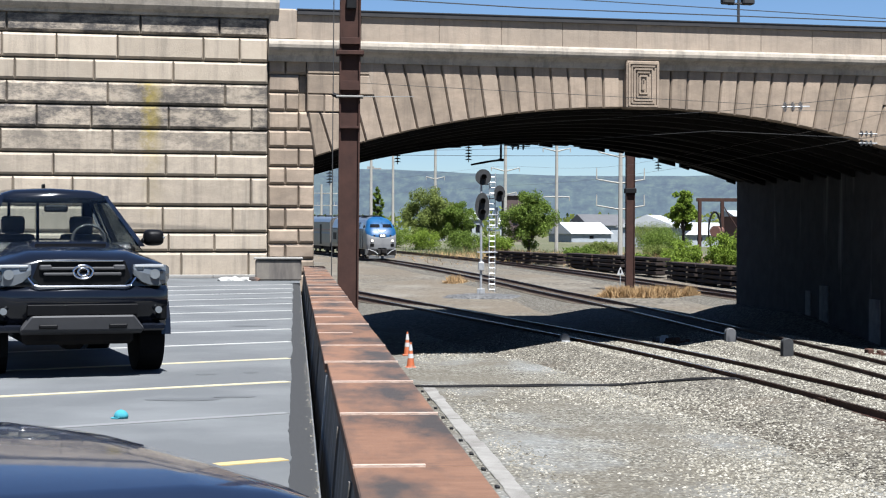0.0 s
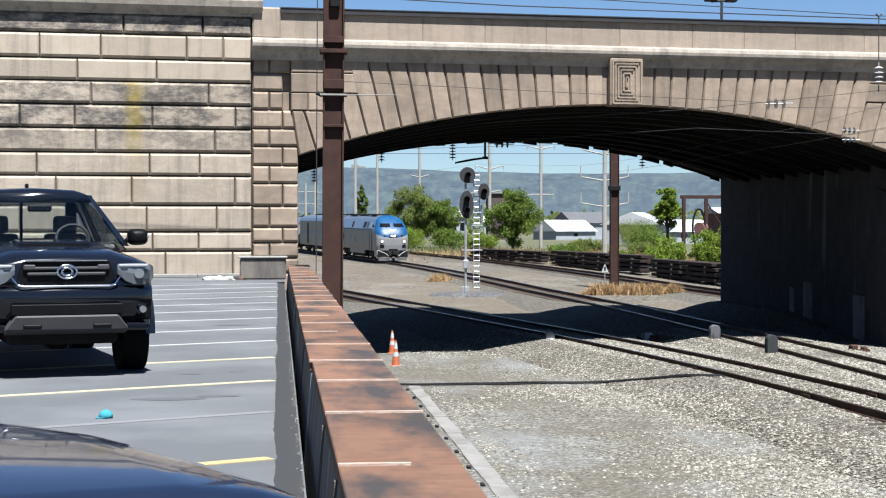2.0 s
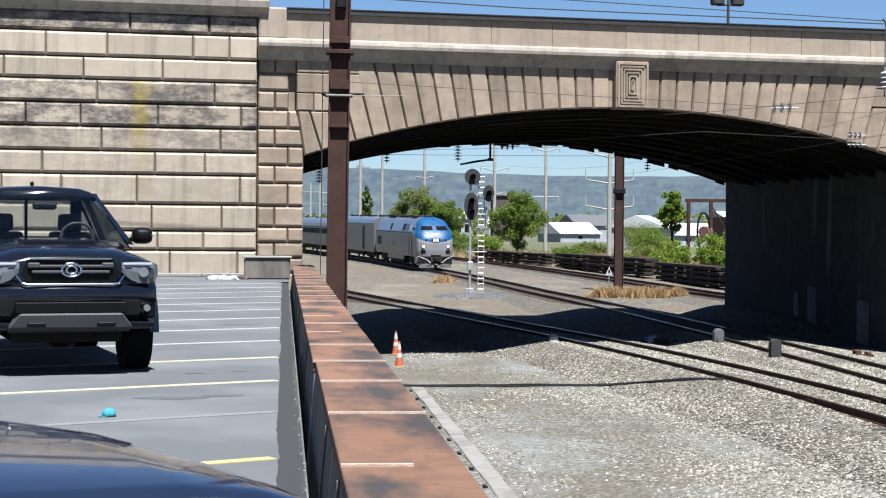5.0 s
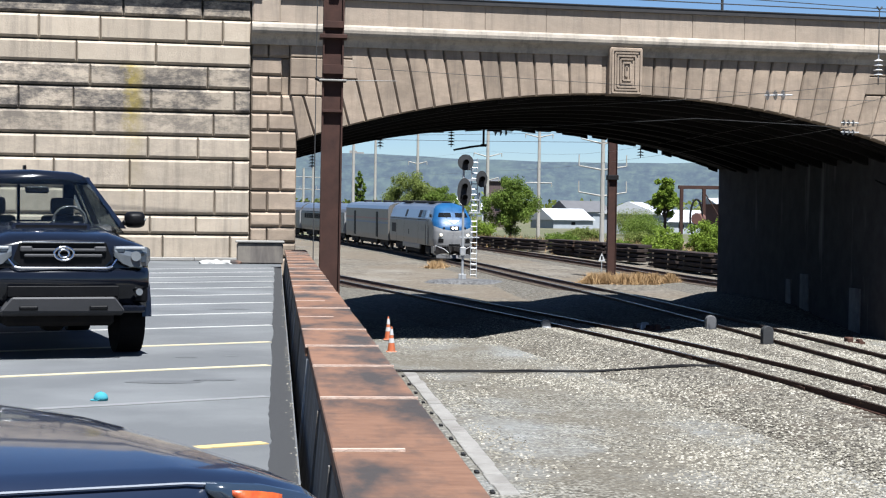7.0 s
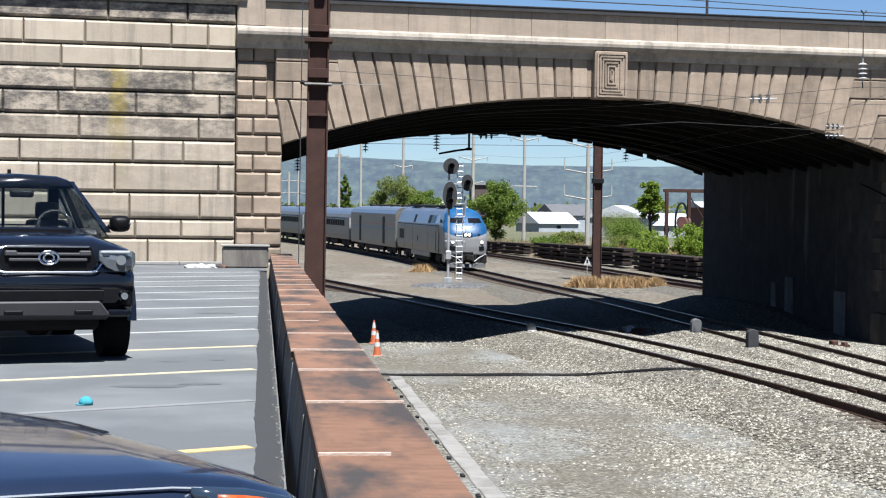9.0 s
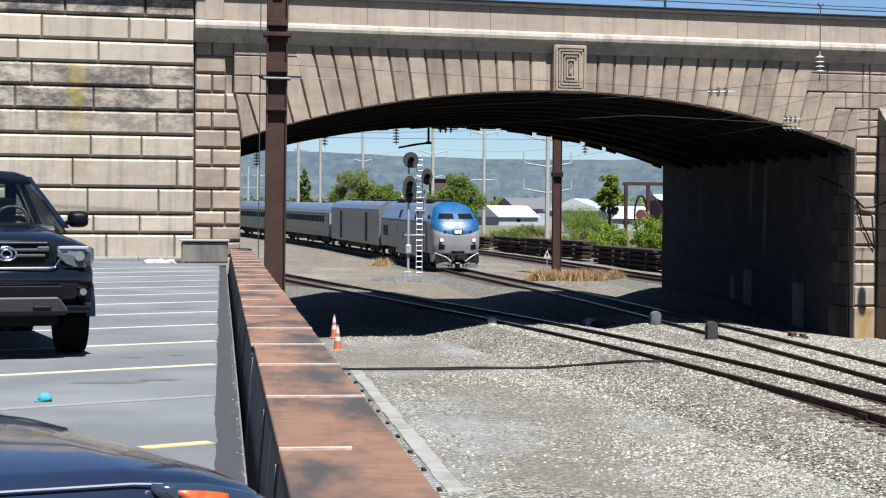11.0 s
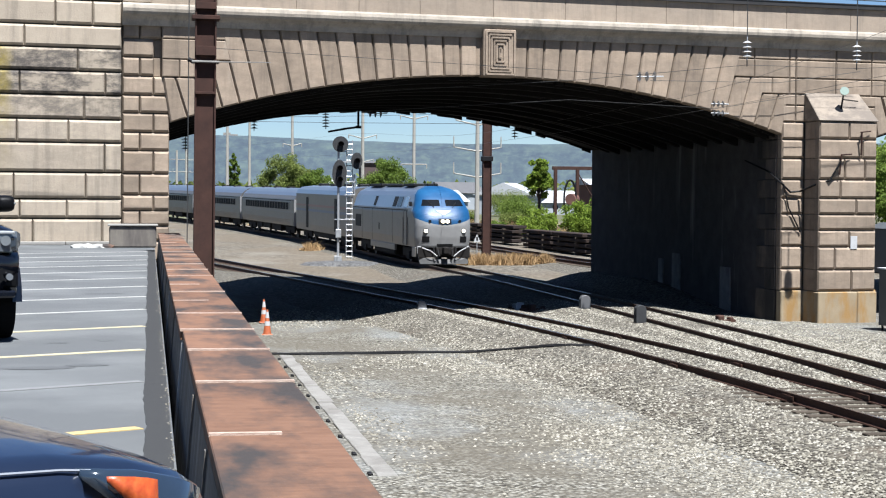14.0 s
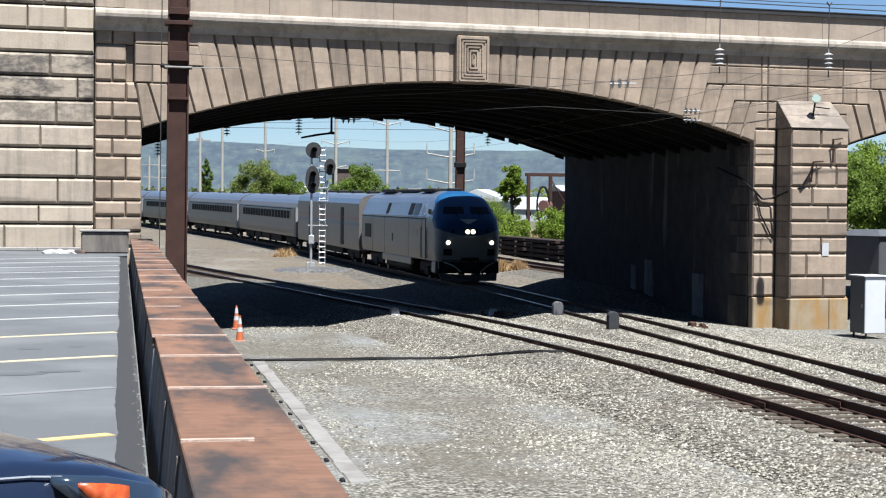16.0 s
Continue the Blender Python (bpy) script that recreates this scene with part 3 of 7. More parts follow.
def nose_patch(outline_fn, z0, z1, depth=0.05, nx=6, nz=4, proud=0.02):
    """A pane laid on the nose between heights z0 and z1; outline_fn gives its x range for a height from 0 to 1."""
    bm = bmesh.new()
    front, back = [], []
    for j in range(nz + 1):
        z = z0 + (z1 - z0) * j / nz
        a, b = outline_fn(j / nz)
        xs = [a + (b - a) * i / nx for i in range(nx + 1)]
        front.append([bm.verts.new(nose_at(x, z, proud)) for x in xs])
        back.append([bm.verts.new(nose_at(x, z, -depth)) for x in xs])
    for j in range(nz):
        for i in range(nx):
            bm.faces.new((front[j][i], front[j][i + 1], front[j + 1][i + 1], front[j + 1][i]))
    rim = lambda g: g[0] + [r[-1] for r in g[1:]] + g[-1][-2::-1] + [r[0] for r in g[-2:0:-1]]
    f, b = rim(front), rim(back)
    for i in range(len(f)):
        j = (i + 1) % len(f)
        bm.faces.new((f[i], b[i], b[j], f[j]))
    return finish(bm)


def blue_edge(x, y):
    """Height of the lower edge of the blue: bowed on the nose, sweeping back up the sides."""
    return min(4.12, 2.14 + 0.36 * (abs(x) / 1.5) ** 2 + 1.5 * max(0.0, y + 9.75) ** 1.2)


def build_locomotive(m):
    t = thing("locomotive", m, "silver and blue diesel passenger locomotive with lit headlights", "locomotive")
    angles = [math.pi / 2 * i / 18 for i in range(19)]
    backs = [-9.5 + i * 0.12 for i in range(1, 15)] + [-7.4, -6.0, -3.0, 0.0, 5.0, 10.1]
    low, high = 14, 20
    cols, edges = [], []

    def levels(x, y):
        e = blue_edge(x, y)
        edges.append(e)
        return [0.95 + (e - 0.95) * i / low for i in range(low)] + [e + (4.2 - e) * i / high for i in range(high + 1)]
    for a in angles:
        k = math.sin(a) ** 0.6
        zs = levels(1.5 * k, nose_y(2.4) + CORNER * (1 - math.cos(a) ** 0.8))
        cols.append([(loco_half(z) * k, nose_y(z) + CORNER * (1 - math.cos(a) ** 0.8), z) for z in zs])
    for y in backs:
        zs = levels(1.5, y)
        cols.append([(loco_half(z), max(y, nose_y(z) + CORNER + 0.001 * (y + 9.5)), z) for z in zs])
    full = [[(-x, y, z) for x, y, z in c] for c in cols[:0:-1]] + cols
    bm = bmesh.new()
    vs = loft(bm, full, caps=False, closed=False)
    n = len(vs)
    front = {}
    for i, ring in enumerate(vs):
        for k, v in enumerate(ring):
            front[v] = (abs(i - n // 2), k)
    for i in range(n // 2):
        a, b, c, d = vs[i][-1], vs[i + 1][-1], vs[n - 2 - i][-1], vs[n - 1 - i][-1]
        bm.faces.new([a, b, c, d] if b is not c else [a, b, d])
    for k in range(len(vs[0]) - 1):
        bm.faces.new((vs[0][k], vs[0][k + 1], vs[-1][k + 1], vs[-1][k]))
    bm.normal_update()
    for f in bm.faces:
        c = f.calc_center_median()
        if f.normal.dot(c - Vector((0, min(9.0, max(-8.0, c.y)), 2.4))) < 0:
            f.normal_flip()
        col, row = min(front[v][0] for v in f.verts), min(front[v][1] for v in f.verts)
        blue = row >= low and edges[min(col, len(edges) - 1)] < 4.1
        f.material_index = 1 if blue else 2 if c.y < -9.9 else 3 if c.z > 2.95 else 0
    body = part("body", bm, [SILVER_PAINT, TRAIN_BLUE, NOSE_WHITE, ROOF_GREY], t, "silver body with a blue cab")
    for poly in body.data.polygons:
        poly.use_smooth = poly.center.y < -7.5 and poly.center.z < 4.19
    for s in (-1, 1):
        g = part("windscreen", nose_patch(lambda k: (s * 0.16, s * (1.14 - 0.12 * k)), 3.14, 3.47), DARK_GLASS, t, "dark raked windscreen")
        part("wiper", rods((nose_at(s * 0.5, 3.06, 0.05), nose_at(s * 0.75, 3.36, 0.05), 0.014, 0.014)), BLACK, g)
        part("ditch_light", rods((nose_at(s * 1.02, 1.83, 0.08), nose_at(s * 1.02, 1.83, -0.1), 0.095, 0.095), n=14), LAMP_ON, t, "lit round lamp")
        part("lamp_bezel", rods((nose_at(s * 1.02, 1.83, 0.05), nose_at(s * 1.02, 1.83, -0.1), 0.135, 0.135), n=14), PLOUGH, t)
        part("step_box", nose_patch(lambda k: (s * 0.83, s * 1.2), 1.24, 1.54, nx=3, nz=2), BLACK, t, "black recessed step box")
        part("headlight", rods((nose_at(s * 0.125, 2.33, 0.09), nose_at(s * 0.125, 2.33, -0.1), 0.10, 0.10), n=14), LAMP_ON, t, "lit headlight")
        part("marker_light", rods((nose_at(s * 0.8, 2.34, 0.05), nose_at(s * 0.8, 2.34, -0.1), 0.075, 0.075)), BLACK, t)
        part("handrail", rods(((s * 1.38, -10.1, 1.0), (s * 0.8, -10.62, 0.78), 0.03, 0.03), ((s * 0.8, -10.62, 0.78), (s * 0.45, -10.66, 0.5), 0.03, 0.03), ((s * 1.4, -10.2, 0.98), (s * 1.4, -10.2, 0.62), 0.03, 0.03)), WHITE_MARK, t, "white front handrail")
        part("hose", rods(((s * 0.4, -10.5, 0.95), (s * 0.35, -10.75, 0.5), 0.05, 0.05), ((s * 0.6, -10.45, 0.95), (s * 0.55, -10.65, 0.4), 0.04, 0.04)), BLACK, t)
        part("nose_side_step", boxes((s * 1.36, s * 1.5, -9.9, -9.1, 0.42, 0.94), bevel=0.02), SILVER_PAINT, t)
        part("footstep", boxes((s * 1.38, s * 1.52, -8.5, -7.9, 0.30, 0.36), (s * 1.38, s * 1.52, -8.5, -7.9, 0.62, 0.68), bevel=0.01), UNDER, t)
    part("headlight_housing", nose_patch(lambda k: (-0.34, 0.34), 2.20, 2.47, nz=2, proud=0.03), BLACK, t)
    part("coupler", boxes((-0.16, 0.16, -11.0, -10.2, 0.62, 0.98), (-0.5, 0.5, -10.6, -10.3, 0.55, 0.95), bevel=0.04), UNDER, t, "black coupler")
    bm = bmesh.new()
    quad_prism(bm, [(-1.3, -10.3, 0.08), (0, -10.75, 0.08), (1.3, -10.3, 0.08), (1.35, -10.2, 0.42), (0, -10.5, 0.34), (-1.35, -10.2, 0.42)],
               [(-1.3, -10.1, 0.08), (0, -10.4, 0.08), (1.3, -10.1, 0.08), (1.35, -10.1, 0.42), (0, -10.3, 0.34), (-1.35, -10.1, 0.42)])
    part("snowplough", finish(bm), PLOUGH, t, "grey pilot plough, darkened for the bridge's shade")
    part("end_sill", boxes((-1.4, 1.4, -10.3, -9.9, 0.42, 0.96)), UNDER, t)
    part("anticlimber", nose_patch(lambda k: (-1.25, 1.25), 0.97, 1.05, nz=1, proud=0.06), PLOUGH, t)
    part("bumper_plate", nose_patch(lambda k: (-0.42, 0.42), 0.98, 1.14, nz=1, proud=0.07), BLACK, t)
    part("emblem", nose_patch(lambda k: (-0.10 - 0.32 * k, 0.02 + 0.40 * k), 2.68, 2.90, nx=3, nz=3), WHITE_MARK, t, "plain white emblem shape")
    for s in (-1, 1):
        part("side_grille", boxes((s * 1.5, s * 1.545, 7.0, 8.9, 1.70, 2.45), bevel=0.02), BLACK, t, "black square side grille")
        part("side_door", boxes((s * 1.505, s * 1.535, -7.75, -7.0, 1.0, 2.82), bevel=0.012), SILVER_PAINT, t)
        part("door_edge", boxes((s * 1.505, s * 1.54, -7.80, -7.76, 1.0, 2.84), (s * 1.505, s * 1.54, -6.99, -6.95, 1.0, 2.84)), BLACK, t)
        for y in (-8.0, -6.8):
            part("grab_iron", rods(((s * 1.545, y, 1.05), (s * 1.545, y, 2.5), 0.02, 0.02)), STRIPE_PALE, t)
        part("louvre", boxes((s * 1.5, s * 1.535, 0.5, 0.75, 1.65, 2.05), bevel=0.01), BLACK, t)
        part("number_bars", boxes((s * 1.515, s * 1.526, -5.9, -5.75, 2.0, 2.4), (s * 1.515, s * 1.526, -5.55, -5.2, 2.0, 2.4), (s * 1.515, s * 1.526, -5.0, -4.85, 2.0, 2.4)), STRIPE_PALE, t, "dull plain number bars")
        for y in (-3.6, 2.9, 6.5):
            part("panel_seam", boxes((s * 1.515, s * 1.524, y, y + 0.03, 1.0, 2.86)), UNDER, t)
        nrm = Vector((s * 0.6, 0, 0.2)).normalized()
        for y0, y1, mm in ((-7.5, -6.5, PALE_PANE), (-5.7, -4.5, DARK_GLASS), (-4.2, -3.2, BLACK), (2.2, 2.9, BLACK)):
            lo, hi = Vector((s * 1.445, 0, 3.04)), Vector((s * 1.26, 0, 3.60))
            bm = bmesh.new()
            c = [lo + Vector((0, y0, 0)), lo + Vector((0, y1, 0)), hi + Vector((0, y1, 0)), hi + Vector((0, y0, 0))]
            quad_prism(bm, [p + nrm * 0.025 for p in c], [p - nrm * 0.05 for p in c])
            part("upper_panel", finish(bm), mm, t)
        part("gutter", boxes((s * 1.47, s * 1.54, -7.9, 10.0, 2.87, 2.91)), UNDER, t)
        part("skirt", boxes((s * 1.36, s * 1.5, -4.2, 3.6, 0.60, 0.95), bevel=0.03), SILVER_PAINT, t)
        part("mirror", boxes((s * 1.40, s * 1.55, -8.6, -8.5, 3.1, 3.35), bevel=0.02), BLACK, t)
    part("fuel_tank", boxes((-1.35, 1.35, -3.4, 3.2, 0.3, 0.95), bevel=0.1), UNDER, t)
    part("roof_hatch", boxes((-0.7, 0.7, -5.5, -2.5, 4.18, 4.34), (-0.6, 0.6, -1.5, 3.5, 4.18, 4.32), (-0.7, 0.7, 4.5, 8.5, 4.18, 4.36), bevel=0.04), BLACK, t, "black roof fans and hatches")
    part("roof_horn", boxes((-0.3, 0.3, -7.3, -6.9, 4.18, 4.34), bevel=0.04), BLACK, t)
    for yc in (-6.9, 6.9):
        bogie(t, yc, 0.5, 1.4)
    return t


def bogie(t, yc, r, axle):
    b = part("bogie", boxes((-1.2, -1.05, yc - 1.9, yc + 1.9, 0.35, 0.85), (1.05, 1.2, yc - 1.9, yc + 1.9, 0.35, 0.85), (-1.1, 1.1, yc - 0.3, yc + 0.3, 0.5, 0.95),
                            (-1.28, -1.05, yc - 0.45, yc + 0.45, 0.2, 0.6), (1.05, 1.28, yc - 0.45, yc + 0.45, 0.2, 0.6), bevel=0.05), UNDER, t)
    for y in (yc - axle, yc + axle):
        for s in (-1, 1):
            part("wheel", rods(((s * 0.69, y, r), (s * 0.83, y, r), r, r), n=20), WHEEL, b)


def arc_section(hw, z0, z1, top, n=6):
    """Half outline of a tube-sided car from sill to roof."""
    pts = [(hw * 0.94, z0), (hw, z0 + 0.5), (hw, z1)]
    for i in range(1, n + 1):
        a = math.pi / 2 * i / n
        pts.append((hw * math.cos(a) + 0.0 if i < n else 0.12, z1 + (top - z1) * math.sin(a)))
    return pts


def build_coach(m):
    t = thing("coach", m, "stainless steel passenger coach with a dark window band", "passenger coach", "train cars")
    side = arc_section(1.56, 0.95, 2.75, 3.92)
    bm = bmesh.new()
    rings = []
    for y in (-12.7, 12.7):
        L = [(-x, y, z) for x, z in side]
        rings.append(L + [(-x, q, z) for x, q, z in reversed(L)])
    loft(bm, rings)
    for f in bm.faces:
        if f.calc_center_median().z > 3.2:
            f.material_index = 1
    part("body", finish(bm), [SILVER, ROOF_GREY], t, "fluted stainless body")
    pane = boxes((-0.012, 0.012, -0.5, 0.5, -0.28, 0.28), bevel=0.004)
    me = bpy.data.meshes.new("window_pane")
    pane.to_mesh(me)
    pane.free()
    me.materials.append(WINDOW_DARK)
    for s in (-1, 1):
        part("window_band", boxes((s * 1.555, s * 1.575, -10.6, 10.6, 2.2, 2.84)), SILVER_PAINT, t)
        part("stripe", boxes((s * 1.56, s * 1.578, -12.6, 12.6, 1.96, 2.08)), STRIPE_PALE, t)
        part("vestibule_door", boxes((s * 1.55, s * 1.575, -12.2, -11.3, 1.0, 2.95), bevel=0.01), SILVER_PAINT, t)
        for i in range(17):
            w = new("window_pane", me)
            w.parent, w.location = t, (s * 1.58, -9.8 + i * 1.225, 2.5)
        part("fluting", boxes(*[(s * 1.545, s * 1.57, -12.5, 12.5, 1.16 + k * 0.15, 1.20 + k * 0.15) for k in range(5)]), SILVER, t, "horizontal fluting of the lower side")
        part("letterboard", boxes((s * 1.50, s * 1.555, -12.6, 12.6, 2.92, 2.97)), UNDER, t)
        for e in (-12.72, 12.58):
            part("end_post", boxes((s * 1.38, s * 1.585, e, e + 0.14, 0.95, 3.0), bevel=0.01), NOSE_WHITE, t, "pale corner post")
    for k in range(4):
        part("roof_vent", boxes((-0.3, 0.3, -9.5 + k * 6.0, -8.7 + k * 6.0, 3.85, 4.02), bevel=0.03), UNDER, t)
    for a in (-13.0, 12.7):
        part("diaphragm", boxes((-0.55, 0.55, a, a + 0.3, 1.0, 3.3)), BLACK, t, "black gangway bellows")
    part("underframe", boxes((-1.3, 1.3, -5.6, -1.5, 0.4, 0.95), (-1.3, 1.3, -0.8, 2.6, 0.5, 0.95), (-1.3, 1.3, 3.2, 5.8, 0.45, 0.95), (-1.1, 1.1, -12.5, 12.5, 0.8, 0.96), bevel=0.04), UNDER, t)
    for yc in (-9.1, 9.1):
        bogie(t, yc, 0.46, 1.3)
    return t


STRIPE_PALE = plain("dull_band", (0.20, 0.20, 0.205), 0.4, 0.3)


def build_baggage(m):
    t = thing("baggage_car", m, "tall silver baggage car with red and blue stripes", "baggage car", "train cars")
    side = [(1.5, 0.85), (1.54, 1.3), (1.54, 3.55), (1.42, 3.85), (1.05, 4.05), (0.2, 4.15)]
    bm = bmesh.new()
    rings = []
    for y in (-11.0, 11.0):
        L = [(-x, y, z) for x, z in side]
        rings.append(L + [(-x, q, z) for x, q, z in reversed(L)])
    loft(bm, rings)
    for f in bm.faces:
        if f.calc_center_median().z > 3.6 and abs(f.normal.y) < 0.5:
            f.material_index = 1
    part("body", finish(bm), [SILVER_PAINT, ROOF_GREY], t, "smooth silver body")
    for s in (-1, 1):
        part("stripe", boxes((s * 1.53, s * 1.555, -10.9, 10.9, 2.62, 2.78)), STRIPE_RED, t, "red stripe")
        part("stripe", boxes((s * 1.53, s * 1.555, -10.9, 10.9, 2.26, 2.44)), STRIPE_BLUE, t, "blue stripe")
        for y in (-6.2, 5.4):
            part("sliding_door", boxes((s * 1.53, s * 1.575, y, y + 0.85, 1.05, 3.3), bevel=0.01), BLACK, t, "dark recessed door")
    part("diaphragm", boxes((-0.55, 0.55, -11.3, -11.0, 1.0, 3.3)), BLACK, t)
    part("diaphragm", boxes((-0.55, 0.55, 11.0, 11.3, 1.0, 3.3)), BLACK, t)
    part("underframe", boxes((-1.3, 1.3, -4.6, 4.2, 0.45, 0.86), (-1.1, 1.1, -10.8, 10.8, 0.7, 0.87), bevel=0.04), UNDER, t)
    for i in range(4):
        part("roof_vent", boxes((-0.35, 0.35, -8 + i * 5, -7.2 + i * 5, 4.1, 4.32), bevel=0.05), BLACK, t)
    for yc in (-7.6, 7.6):
        bogie(t, yc, 0.46, 1.3)
    return t


TRAIN = []


def build_train():
    lead = 0.3
    TRAIN.append((build_locomotive(car_pose(0, lead, 20.8)), lead, 20.8))
    lead += 21.2
    TRAIN.append((build_baggage(car_pose(0, lead, 22.4)), lead, 22.4))
    lead += 22.8
    first = None
    for i in range(5):
        m = car_pose(0, lead, 26.0)
        first = c = build_coach(m) if first is None else copy_thing(first, m)
        TRAIN.append((c, lead, 26.0))
        lead += 26.2


build_train()


def motions():
    for t, lead, length in TRAIN:
        walk(t, [(k * 0.5, car_pose(k * 0.5, lead, length)) for k in range(33)])


# ---- vehicles in the parking lot ----
TRAIN_BLUE.node_tree.nodes["Principled BSDF"].inputs["Specular IOR Level"].default_value = 0.3
NAVY = surf("navy_car_paint", (0.015, 0.026, 0.058), (0.012, 0.021, 0.046), 2, 0.3, 0.0, bump=0.0, coat=0.9)
BLACK_PAINT = surf("black_truck_paint", (0.010, 0.013, 0.022), (0.007, 0.009, 0.015), 2, 0.14, 0.0, bump=0.0, rough_var=0.03, coat=0.4)
for _m in (NAVY, BLACK_PAINT):
    _m.node_tree.nodes["Principled BSDF"].inputs["Specular IOR Level"].default_value = 0.3
CHROME = plain("chrome", (0.75, 0.76, 0.78), 0.12, 1.0)
SATIN_SILVER = plain("satin_silver_plastic", (0.075, 0.075, 0.08), 0.6, 0.0, shine=0.25)
TYRE = surf("tyre_rubber", (0.011, 0.011, 0.012), (0.007, 0.007, 0.007), 12, 0.85, bump=0.3)
dull(TYRE)
BLACK_TRIM = surf("black_plastic_trim", (0.007, 0.007, 0.008), (0.005, 0.005, 0.006), 8, 0.5, bump=0.05)
dull(BLACK_TRIM)
CLEAR = glass_mat("tinted_glass", (0.30, 0.34, 0.35))
CLEAR_FRONT = glass_mat("green_windscreen_glass", (0.55, 0.62, 0.62), 0.02)
LENS = plain("headlamp_lens", (0.20, 0.22, 0.24), 0.14, 0.1, coat=0.6)
REFLECTOR = plain("lamp_reflector", (0.62, 0.63, 0.64), 0.2, 0.5)
SEAM_EDGE = plain("sunlit_panel_edge", (0.42, 0.45, 0.50), 0.3, coat=0.3)
# darker copy of the reflector, with shade put into its base colour
REFLECTOR_DIM = plain("shaded_reflector", (0.30, 0.32, 0.34), 0.2, 0.5)
LENS_GREY = plain("smoky_lens", (0.035, 0.055, 0.085), 0.12, 0.0, coat=0.8)
AMBER = surf("amber_lens", (0.80, 0.16, 0.03), (0.55, 0.07, 0.015), 40, 0.4, bump=0.3, bscale=60, dist=0.004)
SEAT = plain("grey_seat_cloth", (0.06, 0.06, 0.065), 0.9)


def wheel_at(t, x, y, r, w, n=24):
    s = 1 if x > 0 else -1
    tyre = part("wheel", rods(((x - w / 2, y, r), (x + w / 2, y, r), r, r), n=n), TYRE, t, "black rubber tyre")
    part("rim", rods(((x + s * (w / 2 - 0.02), y, r), (x + s * (w / 2 + 0.01), y, r), r * 0.6, r * 0.58), n=16), SATIN_SILVER, tyre, "grey alloy rim")


def build_truck():
    # local: front at y = 0, rear at y = 5.3
    t = thing("pickup_truck", pose(-2.08, 17.0, 0, 0, 0, 15.4), "black four-door pickup truck with a silver skid bar", "pickup truck")
    bm = bmesh.new()
    rings = []
    for y, hw, zs, zh, zb in ((0.06, 0.66, 1.10, 1.17, 0.62), (0.12, 0.80, 1.13, 1.21, 0.58), (0.34, 0.90, 1.15, 1.26, 0.56), (0.9, 0.93, 1.18, 1.31, 0.62), (1.35, 0.93, 1.20, 1.35, 0.58),
                              (3.6, 0.93, 1.24, 1.27, 0.5), (5.3, 0.93, 1.26, 1.28, 0.55)):
        half = [(hw - 0.04, zb), (hw, zb + 0.15), (hw, zs - 0.12), (hw - 0.05, zs - 0.02), (hw - 0.16, zs + 0.02), (hw * 0.55, zh - 0.01), (0.1, zh)]
        L = [(-x, y, z) for x, z in half]
        rings.append(L + [(-x, q, z) for x, q, z in reversed(L)])
    loft(bm, rings)
    part("body", finish(bm), BLACK_PAINT, t, "glossy black body", smooth=True)
    # hood scoop
    bm = bmesh.new()
    quad_prism(bm, [(-0.42, 0.85, 1.28), (0.42, 0.85, 1.28), (0.38, 0.87, 1.345), (-0.38, 0.87, 1.345)], [(-0.4, 1.4, 1.3), (0.4, 1.4, 1.3), (0.36, 1.4, 1.36), (-0.36, 1.4, 1.36)])
    part("hood_scoop", finish(bm, 0.015), BLACK_PAINT, t)
    part("scoop_mouth", boxes((-0.36, 0.36, 0.845, 0.86, 1.29, 1.325)), BLACK_TRIM, t)
    # cab: pillars, roof, back wall with its window
    cowl, top = 1.34, 1.88
    for s in (-1, 1):
        bm = bmesh.new()
        quad_prism(bm, [(s * 0.80, 1.32, cowl - 0.05), (s * 0.87, 1.38, cowl - 0.05), (s * 0.87, 1.50, cowl - 0.05), (s * 0.80, 1.46, cowl - 0.05)],
                   [(s * 0.53, 2.12, top - 0.03), (s * 0.59, 2.16, top - 0.04), (s * 0.59, 2.24, top - 0.04), (s * 0.53, 2.22, top - 0.03)])
        part("front_pillar", finish(bm), BLACK_PAINT, t)
        bm = bmesh.new()
        quad_prism(bm, [(s * 0.86, 3.5, 1.2), (s * 0.90, 3.5, 1.2), (s * 0.90, 3.75, 1.2), (s * 0.86, 3.75, 1.2)], [(s * 0.54, 3.3, top - 0.05), (s * 0.58, 3.3, top - 0.05), (s * 0.58, 3.5, top - 0.05), (s * 0.54, 3.5, top - 0.05)])
        part("rear_pillar", finish(bm), BLACK_PAINT, t)
        bm = bmesh.new()
        quad_prism(bm, [(s * 0.865, 1.5, 1.24), (s * 0.865, 3.6, 1.24), (s * 0.595, 3.4, top - 0.06), (s * 0.595, 2.2, top - 0.06)], [(s * 0.85, 1.5, 1.24), (s * 0.85, 3.6, 1.24), (s * 0.58, 3.4, top - 0.06), (s * 0.58, 2.2, top - 0.06)])
        g = part("side_window", finish(bm), CLEAR, t, "clear side window")
        g.visible_shadow = False
        bm = bmesh.new()
        quad_prism(bm, [(s * 0.80, 2.72, 1.2), (s * 0.86, 2.72, 1.2), (s * 0.86, 2.84, 1.2), (s * 0.80, 2.84, 1.2)], [(s * 0.53, 2.72, 1.83), (s * 0.58, 2.72, 1.83), (s * 0.58, 2.84, 1.83), (s * 0.53, 2.84, 1.83)])
        part("middle_pillar", finish(bm), BLACK_TRIM, t)
        part("roof_rail", boxes((s * 0.54, s * 0.61, 2.15, 3.5, 1.78, 1.85), bevel=0.03, segments=2), BLACK_PAINT, t)
